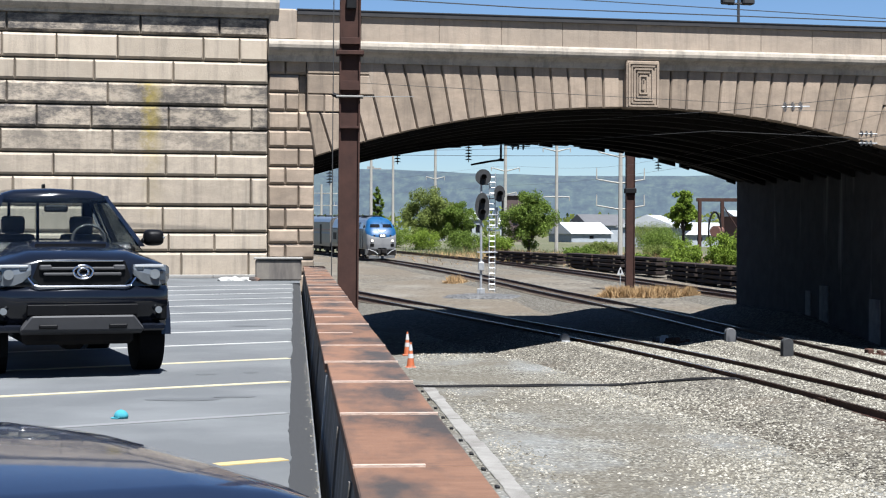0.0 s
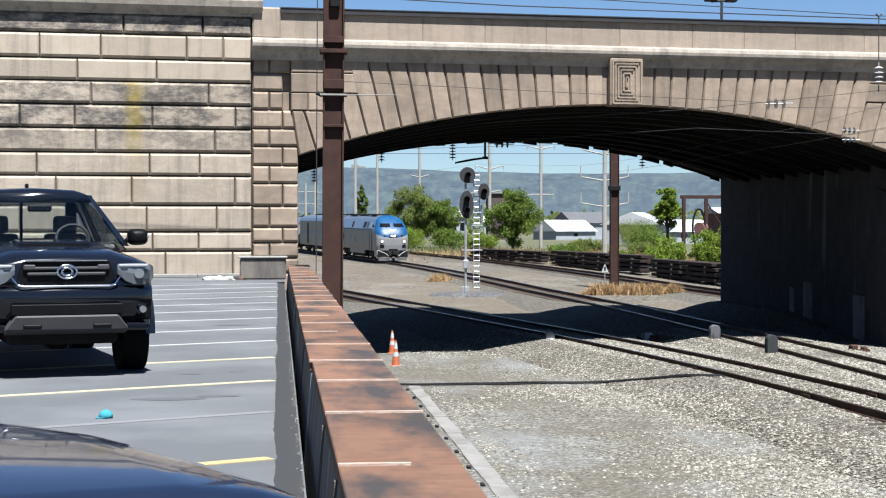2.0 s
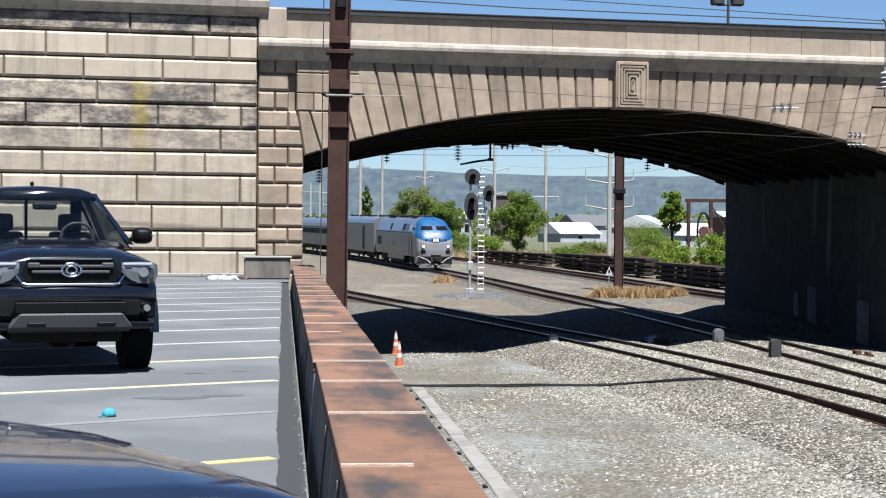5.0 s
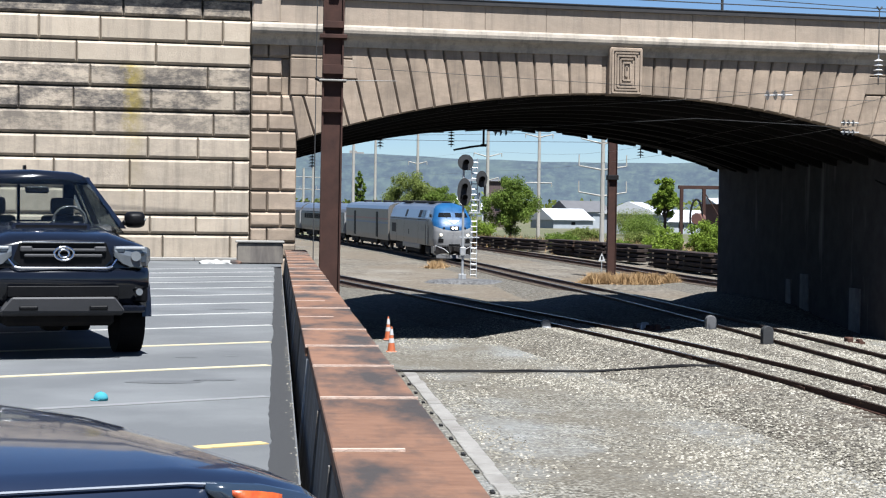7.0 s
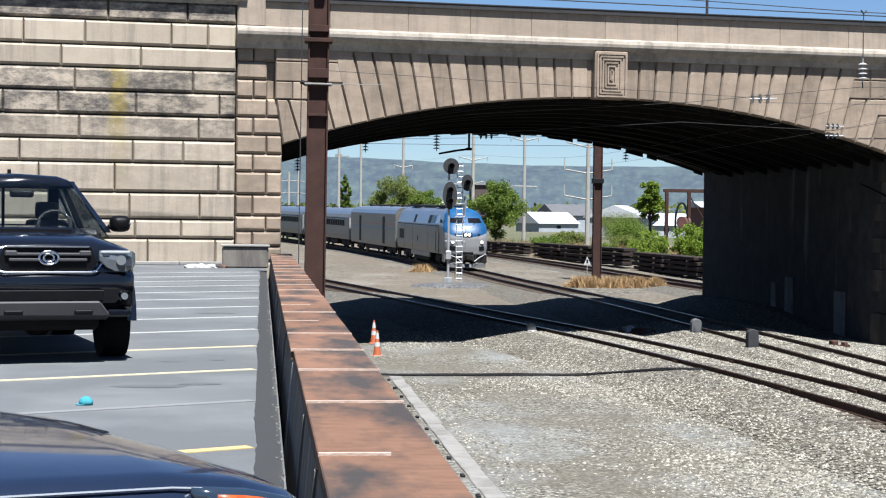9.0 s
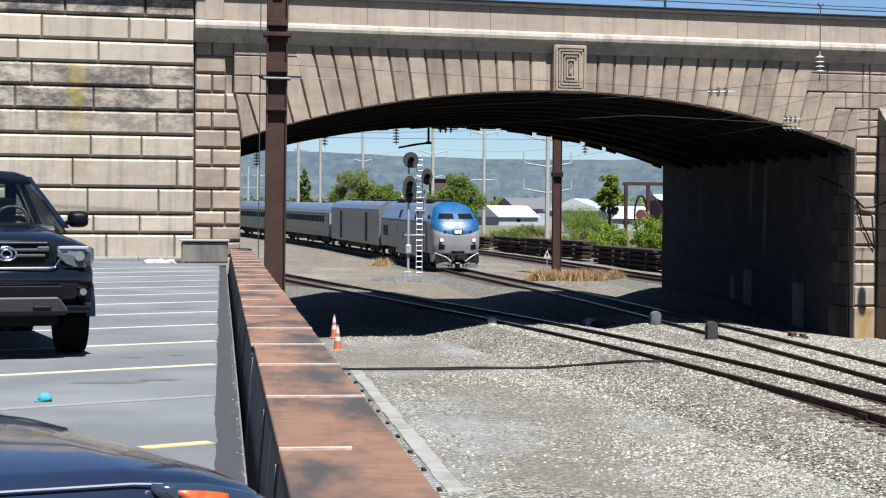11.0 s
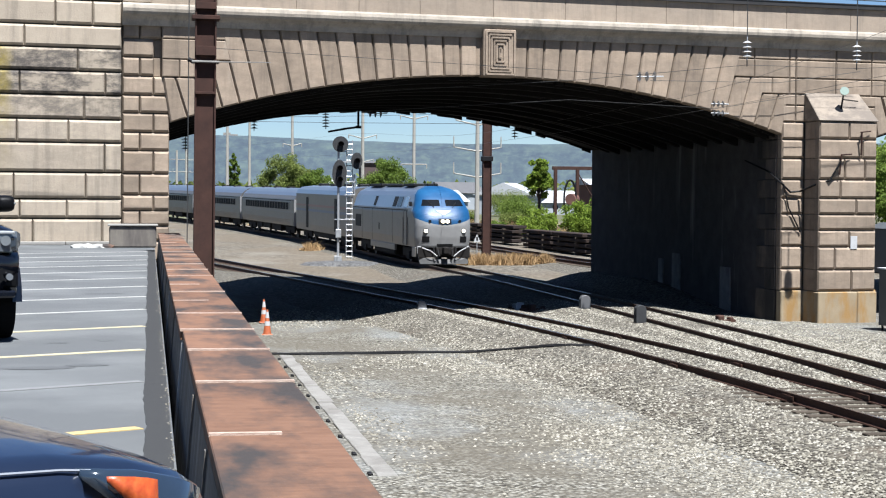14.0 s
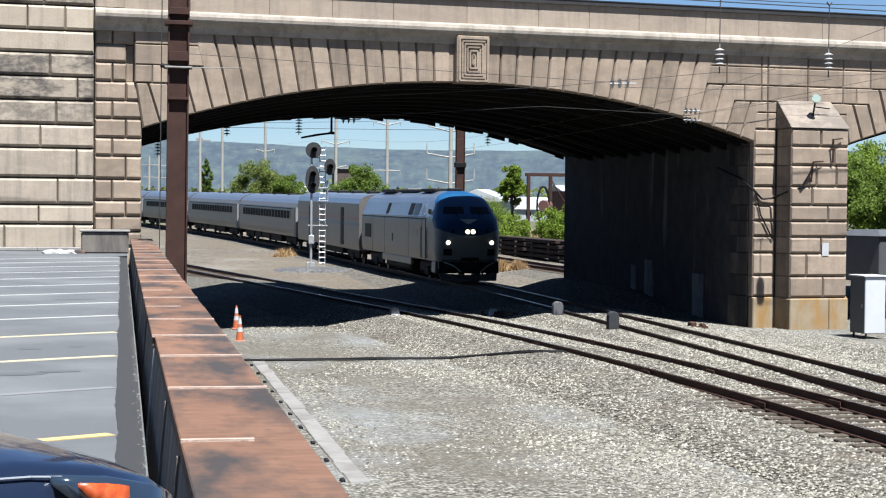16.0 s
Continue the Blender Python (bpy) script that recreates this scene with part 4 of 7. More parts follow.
        part("headrest", boxes((s * 0.38 - 0.13, s * 0.38 + 0.13, 2.65, 2.78, 1.42, 1.62), bevel=0.05, segments=2), SEAT, t)
        part("seat", boxes((s * 0.38 - 0.24, s * 0.38 + 0.24, 2.6, 2.78, 0.8, 1.42), bevel=0.06, segments=2), SEAT, t)
    bm = bmesh.new()
    loft(bm, [[(-0.60, y, z - 0.085), (-0.54, y, z - 0.03), (-0.42, y, z + 0.005), (0, y, z + 0.025), (0.42, y, z + 0.005), (0.54, y, z - 0.03), (0.60, y, z - 0.085), (0.5, y, z - 0.09), (-0.5, y, z - 0.09)] for y, z in ((2.08, 1.85), (2.3, 1.90), (3.0, 1.92), (3.45, 1.88))])
    part("roof", finish(bm), BLACK_PAINT, t, smooth=True)
    part("back_wall", boxes((-0.84, 0.84, 3.55, 3.62, 0.6, 1.36), (-0.62, -0.5, 3.42, 3.5, 1.36, 1.82), (0.5, 0.62, 3.42, 3.5, 1.36, 1.82), (-0.03, 0.0, 3.44, 3.5, 1.36, 1.85), (-0.36, -0.33, 3.44, 3.5, 1.36, 1.85)), BLACK_TRIM, t)
    bm = bmesh.new()
    a = [(-0.79, 1.33, cowl - 0.03), (0.79, 1.33, cowl - 0.03), (0.54, 2.11, top - 0.04), (-0.54, 2.11, top - 0.04)]
    quad_prism(bm, a, [(x, y + 0.012, z + 0.008) for x, y, z in a])
    g = part("windscreen", finish(bm), CLEAR_FRONT, t, "clear windscreen")
    g.visible_shadow = False
    part("dashboard", boxes((-0.78, 0.78, 1.42, 1.9, 1.0, 1.33), bevel=0.06), BLACK_TRIM, t)
    bm = bmesh.new()
    pts = [(0.36 + 0.18 * math.cos(a), 2.0, 1.36 + 0.16 * math.sin(a)) for a in [2 * math.pi * i / 14 for i in range(15)]]
    tube(bm, pts, 0.018)
    part("steering_wheel", finish(bm), SEAT, t)
    part("rear_view_mirror", boxes((-0.13, 0.13, 1.95, 1.99, 1.66, 1.74), bevel=0.02), BLACK_TRIM, t)
    for s in (-1, 1):
        bm = bmesh.new()
        loft(bm, [[(s * (0.985 + wx * math.copysign(abs(math.cos(a)) ** 0.6, math.cos(a))), y, 1.385 + wz * math.copysign(abs(math.sin(a)) ** 0.6, math.sin(a))) for a in [2 * math.pi * k / 20 for k in range(20)]]
                  for y, wx, wz in ((1.40, 0.05, 0.04), (1.42, 0.085, 0.068), (1.47, 0.105, 0.085), (1.54, 0.11, 0.09), (1.57, 0.105, 0.085))])
        mirror = part("side_mirror", finish(bm), BLACK_TRIM, t, "black side mirror with a pale turn lamp", smooth=True)
        part("mirror_arm", boxes((s * 0.90 - 0.05, s * 0.90 + 0.03, 1.5, 1.56, 1.32, 1.38), bevel=0.02), BLACK_TRIM, t)
        part("turn_lamp", boxes((s * 1.06 - 0.035, s * 1.06 + 0.035, 1.425, 1.47, 1.375, 1.40), bevel=0.008), REFLECTOR_DIM, mirror)
        # headlamp, turning the corner
        bm = bmesh.new()
        loft(bm, [[(s * x, y, hi), (s * x, y - 0.012, (hi + lo) / 2), (s * x, y, lo), (s * x * 0.97, y + 0.16, lo), (s * x * 0.97, y + 0.16, hi)] for x, y, hi, lo in
                  ((0.50, 0.012, 1.125, 1.03), (0.585, 0.01, 1.13, 0.955), (0.66, 0.015, 1.133, 0.925), (0.76, 0.035, 1.13, 0.92), (0.84, 0.085, 1.12, 0.935), (0.885, 0.15, 1.095, 0.98))])
        lamp = part("headlamp", finish(bm), LENS, t, "clear headlamp")
        part("reflector", rods(((s * 0.715, -0.004, 1.03), (s * 0.715, 0.05, 1.03), 0.05, 0.05), n=16), REFLECTOR_DIM, lamp, "round silver reflector")
        part("reflector", boxes((s * 0.57 - 0.045, s * 0.57 + 0.035, -0.006, 0.05, 1.06, 1.112), bevel=0.012), LENS_GREY, lamp)
        part("bezel", boxes((s * 0.665 - 0.155, s * 0.665 + 0.14, -0.004, 0.03, 1.095, 1.125), bevel=0.008), REFLECTOR, lamp, "bright upper bezel")
        part("turn_lens", boxes((s * 0.80 - 0.04, s * 0.80 + 0.03, 0.03, 0.1, 0.96, 1.07), bevel=0.012), LENS_GREY, lamp)
        part("fog_lamp", rods(((s * 0.76, 0.035, 0.67), (s * 0.76, 0.2, 0.67), 0.035, 0.035), n=14), REFLECTOR_DIM, t, "round fog lamp")
        part("fog_surround", boxes((s * 0.76 - 0.12, s * 0.76 + 0.10, 0.115, 0.2, 0.56, 0.78), bevel=0.02), BLACK_TRIM, t)
        part("corner_tip", boxes((s * 0.70 - 0.11, s * 0.70 + 0.13, 0.07, 0.25, 0.46, 0.535), bevel=0.02), BLACK_PAINT, t)
    # grille opening, bars, badge shape
    bm = bmesh.new()
    quad_prism(bm, [(-0.42, 0.025, 1.16), (0.42, 0.025, 1.16), (0.48, 0.03, 1.0), (0.40, 0.03, 0.92), (-0.40, 0.03, 0.92), (-0.48, 0.03, 1.0)], [(-0.42, 0.14, 1.16), (0.42, 0.14, 1.16), (0.48, 0.14, 1.0), (0.40, 0.14, 0.92), (-0.40, 0.14, 0.92), (-0.48, 0.14, 1.0)])
    part("grille", finish(bm), BLACK_TRIM, t, "black grille opening")
    for z in (1.085, 1.03):
        part("grille_bar", boxes((-0.38, 0.38, -0.005, 0.03, z - 0.012, z + 0.018), bevel=0.008), SATIN_SILVER, t, "silver grille bar")
    for s in (-1, 1):
        part("grille_end", boxes((s * 0.36 - 0.06, s * 0.36 + 0.06, -0.01, 0.03, 1.07, 1.125), bevel=0.012), SATIN_SILVER, t)
    bm = bmesh.new()
    tube(bm, [(-0.53, 0.03, 1.0), (-0.47, 0.0, 0.925), (-0.42, -0.01, 0.912), (0.42, -0.01, 0.912), (0.47, 0.0, 0.925), (0.53, 0.03, 1.0)], 0.012)
    part("grille_frame", finish(bm), CHROME, t, "chrome lower grille trim")
    part("grille_frame", boxes((-0.40, 0.40, 0.0, 0.05, 1.155, 1.17), bevel=0.005), CHROME, t)
    bm = bmesh.new()
    for rx, rz, cz in ((0.095, 0.066, 1.055), (0.05, 0.04, 1.055)):
        pts = [(rx * math.cos(a), -0.025, cz + rz * math.sin(a)) for a in [2 * math.pi * i / 18 for i in range(19)]]
        tube(bm, pts, 0.011)
    part("badge", finish(bm), CHROME, t, "chrome oval badge shape")
    # bumper
    bm = bmesh.new()
    loft(bm, [[(x, y, z) for y, z in ((y0, 0.91), (y0 - 0.05, 0.86), (y0 - 0.04, 0.72), (y0 + 0.02, 0.66), (y0 + 0.06, 0.50), (y0 + 0.3, 0.5), (y0 + 0.3, 0.91))] for x, y0 in ((-0.92, 0.42), (-0.86, 0.16), (-0.68, 0.06), (0, 0.02), (0.68, 0.06), (0.86, 0.16), (0.92, 0.42))])
    part("bumper", finish(bm), BLACK_PAINT, t, "black front bumper", smooth=True)
    part("bumper_intake", boxes((-0.54, 0.54, -0.045, 0.08, 0.63, 0.735), bevel=0.006), BLACK_TRIM, t)
    bm = bmesh.new()
    quad_prism(bm, [(-0.50, -0.06, 0.625), (0.50, -0.06, 0.625), (0.60, -0.03, 0.50), (0.60, -0.03, 0.47), (-0.60, -0.03, 0.47), (-0.60, -0.03, 0.50)], [(-0.50, 0.1, 0.64), (0.50, 0.1, 0.64), (0.60, 0.1, 0.50), (0.60, 0.1, 0.43), (-0.60, 0.1, 0.43), (-0.60, 0.1, 0.50)])
    part("skid_bar", finish(bm, 0.015), SATIN_SILVER, t, "silver lower skid bar")
    for s in (-1, 1):
        part("tow_slot", boxes((s * 0.34 - 0.09, s * 0.34 + 0.09, -0.066, -0.03, 0.50, 0.54), bevel=0.01), BLACK_TRIM, t)
    part("underbody", boxes((-0.55, 0.55, 0.25, 5.0, 0.32, 0.62), (-0.1, 0.12, 0.7, 1.2, 0.24, 0.45), bevel=0.04), UNDER, t)
    for x in (-0.79, 0.79):
        wheel_at(t, x, 0.92, 0.385, 0.26)
        wheel_at(t, x, 4.2, 0.385, 0.26)
        bm = bmesh.new()
        s = 1 if x > 0 else -1
        loft(bm, [[(s * a, 0.92 + (0.44 + o) * math.cos(q), 0.4 + (0.44 + o) * math.sin(q)) for a, o in ((0.86, 0), (0.955, 0), (0.955, 0.08), (0.86, 0.08))] for q in [math.pi * i / 10 for i in range(11)]])
        part("fender_flare", finish(bm), BLACK_PAINT, t)
    part("antenna_fin", boxes((-0.015, 0.015, 3.0, 3.12, 1.9, 1.99), bevel=0.005), BLACK_TRIM, t)
    return t


build_truck()


def build_car():
    # local: nose at x = 0, forward +x, y to its left
    t = thing("sedan_car", pose(-0.10, 4.9, 0, 0, 0, 28.0), "dark navy sedan nosed up to the wall", "car")
    ST = [(0.0, 0.50, 0.69, 0.72), (-0.06, 0.64, 0.755, 0.785), (-0.18, 0.755, 0.815, 0.845), (-0.34, 0.82, 0.858, 0.89), (-0.55, 0.855, 0.885, 0.912), (-1.0, 0.88, 0.902, 0.945), (-1.5, 0.89, 0.918, 0.99),
          (-3.6, 0.89, 0.98, 1.05), (-4.3, 0.82, 0.93, 0.98), (-4.5, 0.6, 0.85, 0.88)]
    bm = bmesh.new()
    rings = []
    for x, hw, zs, zh in ST:
        dome = 0.02 + 0.026 * min(1.0, -x / 0.55)
        half = [(hw - 0.06, 0.28), (hw, 0.45), (hw + 0.004, zs - 0.16), (hw - 0.012, zs - 0.04), (hw - 0.06, zs + 0.004), (hw * 0.86, zs + 0.35 * dome), (hw * 0.66, zs + 0.72 * dome), (hw * 0.4, zs + 0.92 * dome), (0.06, zs + dome)]
        L = [(x, -y, z) for y, z in half]
        rings.append(L + [(q, -y, z) for q, y, z in reversed(L)])
    loft(bm, rings)
    ob = part("body", finish(bm), NAVY, t, "glossy dark navy body", smooth=True)
    for s in (-1, 1):
        # shut line between hood and fender, its glint drawn as a pale tube
        bm = bmesh.new()
        pts = [(x, s * (hw - 0.03), zs - 0.012) for x, hw, zs, zh in [(-0.47, 0.845, 0.876, 0)] + ST[4:8]]
        tube(bm, pts, 0.004)
        part("hood_seam", finish(bm), SEAM_EDGE, t, "glint along the hood edge, drawn as a pale line")

        def band(xs, lo, hi, mat, label, proud):
            b = bmesh.new()
            ring = []
            for x in xs:
                hw = float(np.interp(-x, [-q[0] for q in ST], [q[1] for q in ST]))
                zs = float(np.interp(-x, [-q[0] for q in ST], [q[2] for q in ST]))
                l, h = lo(x), hi(x)
                ring.append([(x, s * (hw + proud), zs - l), (x, s * (hw - 0.01 + proud), zs - h), (x, s * (hw - 0.09), zs - h + 0.006), (x, s * (hw - 0.09), zs - l)])
            loft(b, ring)
            part("headlamp" if label != "amber corner lens" else "side_marker", finish(b), mat, t, label, smooth=True)
        band([-0.50, -0.42, -0.34, -0.26, -0.2, -0.15, -0.11], lambda x: 0.03 + 0.15 * min(1, (x + 0.50) / 0.24), lambda x: 0.010, LENS_GREY, "smoky wrap-around headlamp", 0.008)
        band([-0.44, -0.40, -0.36, -0.32, -0.29], lambda x: 0.03 + 0.125 * (x + 0.44) / 0.15, lambda x: 0.020, AMBER, "amber corner lens", 0.014)
    bm = bmesh.new()
    loft(bm, [[(x, -h, z) for h, z in ((hw, 0.94), (hw2, zt), (-hw2, zt), (-hw, 0.94))] for x, hw, hw2, zt in ((-2.1, 0.78, 0.76, 0.975), (-2.7, 0.80, 0.58, 1.42), (-3.2, 0.80, 0.58, 1.43), (-3.9, 0.76, 0.7, 1.02))])
    part("cabin", finish(bm), DARK_GLASS, t, "dark glazed cabin", smooth=False)
    part("grille", boxes((-0.02, 0.015, -0.42, 0.42, 0.36, 0.54), bevel=0.01), BLACK, t)
    for x in (-0.95, -3.6):
        for y in (-0.76, 0.76):
            part("wheel", rods(((x, y - 0.1, 0.31), (x, y + 0.1, 0.31), 0.31, 0.31), n=20), TYRE, t)
    return t


build_car()


# ---- small things on the lot ----
def build_lot_things():
    t = thing("baseball_cap", pose(-1.35, 13.45, 0.0, 0, 0, 20) @ Matrix.Scale(0.76, 4), "turquoise cloth cap lying on the asphalt", "cap")
    bm = bmesh.new()
    rings = []
    for z, r in ((0.0, 0.07), (0.035, 0.072), (0.062, 0.06), (0.082, 0.036), (0.09, 0.01)):
        rings.append([(r * math.cos(a) * 1.05, r * math.sin(a), z) for a in [2 * math.pi * i / 14 for i in range(14)]])
    loft(bm, rings)
    part("crown", finish(bm), TURQ, t, smooth=True)
    bm = bmesh.new()
    a = [(-0.06 - 0.05 * math.sin(math.pi * i / 8), -0.065 + 0.13 * i / 8, 0.004) for i in range(9)] + [(-0.03, 0.065, 0.014), (-0.03, -0.065, 0.014)]
    quad_prism(bm, a, [(x, y, z + 0.008) for x, y, z in a])
    part("brim", finish(bm), TURQ, t)
    part("button", rods(((0, 0, 0.086), (0, 0, 0.097), 0.008, 0.005)), TURQ, t)
    # low block at the end of the lot
    b = thing("concrete_block", pose(0, 0, 0), "low grey concrete block at the lot's end", "concrete block")
    part("block", boxes((-1.1, 0.2, 48.05, 48.5, 0.0, 0.60), bevel=0.04), CONCRETE_DIM, b)
    part("coping", boxes((-1.14, 0.24, 48.0, 48.55, 0.60, 0.66), bevel=0.015), CONCRETE, b)
    k = thing("kerb", MB, "pale concrete kerb at the foot of the abutment", "kerb", kind="structure")
    for i in range(9):
        part("kerb_stone", boxes((-14 + i * 1.7, -12.31 + i * 1.7, -0.35, -0.05, 0.0, 0.10), bevel=0.015), CONCRETE, k)
    r = thing("rag_pile", pose(-1.9, 47.9, 0), "crumpled white and brown litter at the kerb", "litter")
    for i in range(4):
        bm = bmesh.new()
        bmesh.ops.create_icosphere(bm, subdivisions=2, radius=0.16)
        for v in bm.verts:
            v.co = Vector((v.co.x * 1.6, v.co.y, abs(v.co.z) * 0.7)) * (1 + 0.4 * noise.noise(v.co * 9 + Vector((i, 0, 0)))) + Vector((i * 0.24, 0.05 * (i % 2), 0))
        part("scrap", bm, LINE_WHITE if i < 3 else RUST, r)


TURQ = surf("turquoise_cloth", (0.06, 0.46, 0.55), (0.04, 0.36, 0.45), 20, 0.9, bump=0.2)
CONCRETE_DIM = surf("weathered_concrete", (0.33, 0.29, 0.24), (0.24, 0.21, 0.18), 3, 0.9, c3=(0.14, 0.12, 0.11), s3=1.2, stretch3=(2, 2, 0.4), bump=0.4)
build_lot_things()


# ---- rail yard ----
ORANGE = surf("cone_orange", (0.80, 0.20, 0.06), (0.62, 0.14, 0.045), 6, 0.6, c3=(0.4, 0.2, 0.12), s3=5, bump=0.1)
SIGNAL_GREY = surf("signal_grey", (0.085, 0.088, 0.09), (0.06, 0.06, 0.063), 5, 0.7, bump=0.1)
dull(SIGNAL_GREY)
DARK_GRAVEL = gravel_mat("dark_gravel", [(0.10, 0.10, 0.105), (0.2, 0.2, 0.205), (0.28, 0.28, 0.28), (0.15, 0.15, 0.15)], 9)


def build_cone(x, y):
    t = thing("traffic_cone", pose(x, y, -2.6) @ Matrix.Scale(0.8, 4), "orange traffic cone with two white collars on the gravel", "traffic cone", "traffic cones")
    part("base", boxes((-0.19, 0.19, -0.19, 0.19, 0.0, 0.05), bevel=0.015), ORANGE, t)
    part("cone", rods(((0, 0, 0.05), (0, 0, 0.95), 0.15, 0.03), n=16), ORANGE, t)
    r = lambda z: 0.15 - 0.12 * (z - 0.05) / 0.9 + 0.004
    for z0, z1 in ((0.36, 0.52), (0.64, 0.86)):
        part("collar", rods(((0, 0, z0), (0, 0, z1), r(z0), r(z1)), n=16), WHITE_MARK, t, "white reflective collar")


build_cone(3.40, 49.6)
build_cone(3.62, 54.4)


def rope(name, pts, r, mat, label, cat):
    """One round cable along its points."""
    path = []
    for k, p in enumerate(pts):
        d = Vector(pts[min(k + 1, len(pts) - 1)]) - Vector(pts[max(k - 1, 0)])
        path.append((p, Vector((d.y, -d.x, 0)).normalized()))
    bm = bmesh.new()
    sweep(bm, [(r * math.cos(a), r * math.sin(a)) for a in [math.pi * k / 4 for k in range(8)]], path)
    return tagged(part(name, finish(bm), mat), label, cat)


def cable_z(x):
    return -2.54 + 0.30 * smooth01(8.0, 10.6, x)


for _y, _p, _r in ((43.1, 0.0, 0.024), (43.4, 1.3, 0.02)):
    rope("ground_cable", [(0.8 + k * 0.27, _y + 0.08 * math.sin(k * 0.3 + _p) + 0.04 * math.sin(k * 0.9 + _p) - 1.6 * smooth01(8.0, 11, 0.8 + k * 0.27), cable_z(0.8 + k * 0.27)) for k in range(39)], _r, BLACK, "black cable lying across the gravel", "cable")


TRENCH = surf("trench_concrete", (0.42, 0.40, 0.37), (0.30, 0.285, 0.26), 4, 0.9, c3=(0.22, 0.2, 0.18), s3=0.8, bump=0.4)


def build_trench():
    t = thing("cable_trench", pose(0, 0, 0), "line of pale concrete trench covers in the gravel", "cable trench", kind="structure")
    for i in range(20):
        y = 24.4 + i * 0.98
        part("cover", boxes((3.27 + random.uniform(-0.02, 0.02), 3.58 + random.uniform(-0.02, 0.02), y, y + 0.95, -2.7, -2.57 + random.uniform(-0.01, 0.01)), bevel=0.012), TRENCH, t)
        if i % 2 == 0:
            part("lifting_hole", boxes((3.16, 3.23, y + 0.1, y + 0.28, -2.62, -2.555), bevel=0.01), BLACK, t)


build_trench()


def build_signal():
    t = thing("railway_signal", pose(10.75, 97.6, -2.5), "three-headed railway signal mast with ladder, all dark", "railway signal")
    part("mast", rods(((0, 0, 0.3), (0, 0, 7.4), 0.075, 0.065), n=10), GALV, t, "pale steel mast")
    part("foot", boxes((-0.3, 0.3, -0.3, 0.3, 0.0, 0.12), (-0.07, 0.07, -0.22, 0.22, 0.1, 0.5), (-0.22, 0.22, -0.07, 0.07, 0.1, 0.5), bevel=0.01), GALV, t, "white flanged foot")
    part("relay_box", boxes((-0.16, 0.16, -0.2, 0.02, 1.55, 2.05), bevel=0.03), GALV, t, "white relay box")
    for x, z, rx, rz in ((0.1, 6.95, 0.46, 0.46), (0.05, 5.25, 0.42, 0.80), (1.05, 6.0, 0.33, 0.48)):
        h = part("signal_head", rods(((x, -0.12, z), (x, -0.08, z), 1.0, 1.0), n=24), SIGNAL_GREY, t, "round black signal backboard")
        for v in h.data.vertices:
            v.co.x, v.co.z = x + (v.co.x - x) * rx, z + (v.co.z - z) * rz
        for dz in ((0.0,) if rz < 0.5 else (0.32, -0.32)):
            bm = bmesh.new()
            n = 12
            outer = [(x + 0.17 * math.cos(a), z + dz + 0.17 * math.sin(a)) for a in [math.pi * (-0.15 + 1.3 * i / n) for i in range(n + 1)]]
            loft(bm, [[(u, y, w) for u, w in outer] + [(x + (u - x) * 0.88, y, z + dz + (w - z - dz) * 0.88) for u, w in reversed(outer)] for y in (-0.5, -0.12)])
            part("hood", finish(bm), BLACK, h, "black lamp hood")
            part("lens", rods(((x, -0.16, z + dz), (x, -0.12, z + dz), 0.13, 0.13), n=14), BLACK, h)
        part("lamp_case", boxes((x - 0.2, x + 0.2, -0.08, 0.25, z - rz * 0.6, z + rz * 0.6), bevel=0.04), SIGNAL_GREY, h)
    part("bracket", boxes((0.0, 1.05, -0.04, 0.04, 5.9, 5.98), (0.0, 0.6, -0.03, 0.03, 6.5, 6.56)), GALV, t)
    for a, z in ((-0.2, 2.58), (0.35, 4.0), (0.35, 4.75)):
        part("platform", boxes((a, 0.97, 0.0, 0.5, z, z + 0.06), bevel=0.005), GALV, t, "white steel landing")
    lad = part("ladder", rods(((0.48, 0.1, 0.3), (0.48, 0.1, 7.2), 0.025, 0.025), ((0.82, 0.1, 0.3), (0.82, 0.1, 7.2), 0.025, 0.025)), GALV, t, "white access ladder")
    for i in range(22):
        part("rung", rods(((0.48, 0.1, 0.45 + i * 0.31), (0.82, 0.1, 0.45 + i * 0.31), 0.03, 0.03), n=6), GALV, lad)
    part("guard_rail", rods(((0.95, 0.45, 4.05), (0.95, 0.45, 5.2), 0.03, 0.03), ((0.95, 0.05, 4.05), (0.95, 0.05, 5.2), 0.03, 0.03), ((0.95, 0.05, 5.2), (0.95, 0.45, 5.2), 0.03, 0.03)), GALV, t)
    m = bmesh.new()
    rings = [[(10.9 + r * math.cos(a) * 1.3, 97.4 + r * math.sin(a), z) for a in [2 * math.pi * i / 24 for i in range(24)]] for r, z in ((2.0, -2.6), (1.6, -2.36), (0.9, -2.29), (0.1, -2.27))]
    loft(m, rings)
    tagged(part("gravel_pad", finish(m), DARK_GRAVEL), "dark grey gravel pad round the signal foot", "gravel pad", kind="structure")


build_signal()


def h_column(t, w, h):
    for s in (-1, 1):
        part("flange", boxes((s * w / 2 - 0.02, s * w / 2 + 0.02, -w * 0.42, w * 0.42, 0, h), bevel=0.004), POLE, t)
    part("web", boxes((-w / 2 + 0.02, w / 2 - 0.02, -0.10, 0.06, 0, h)), POLE, t)


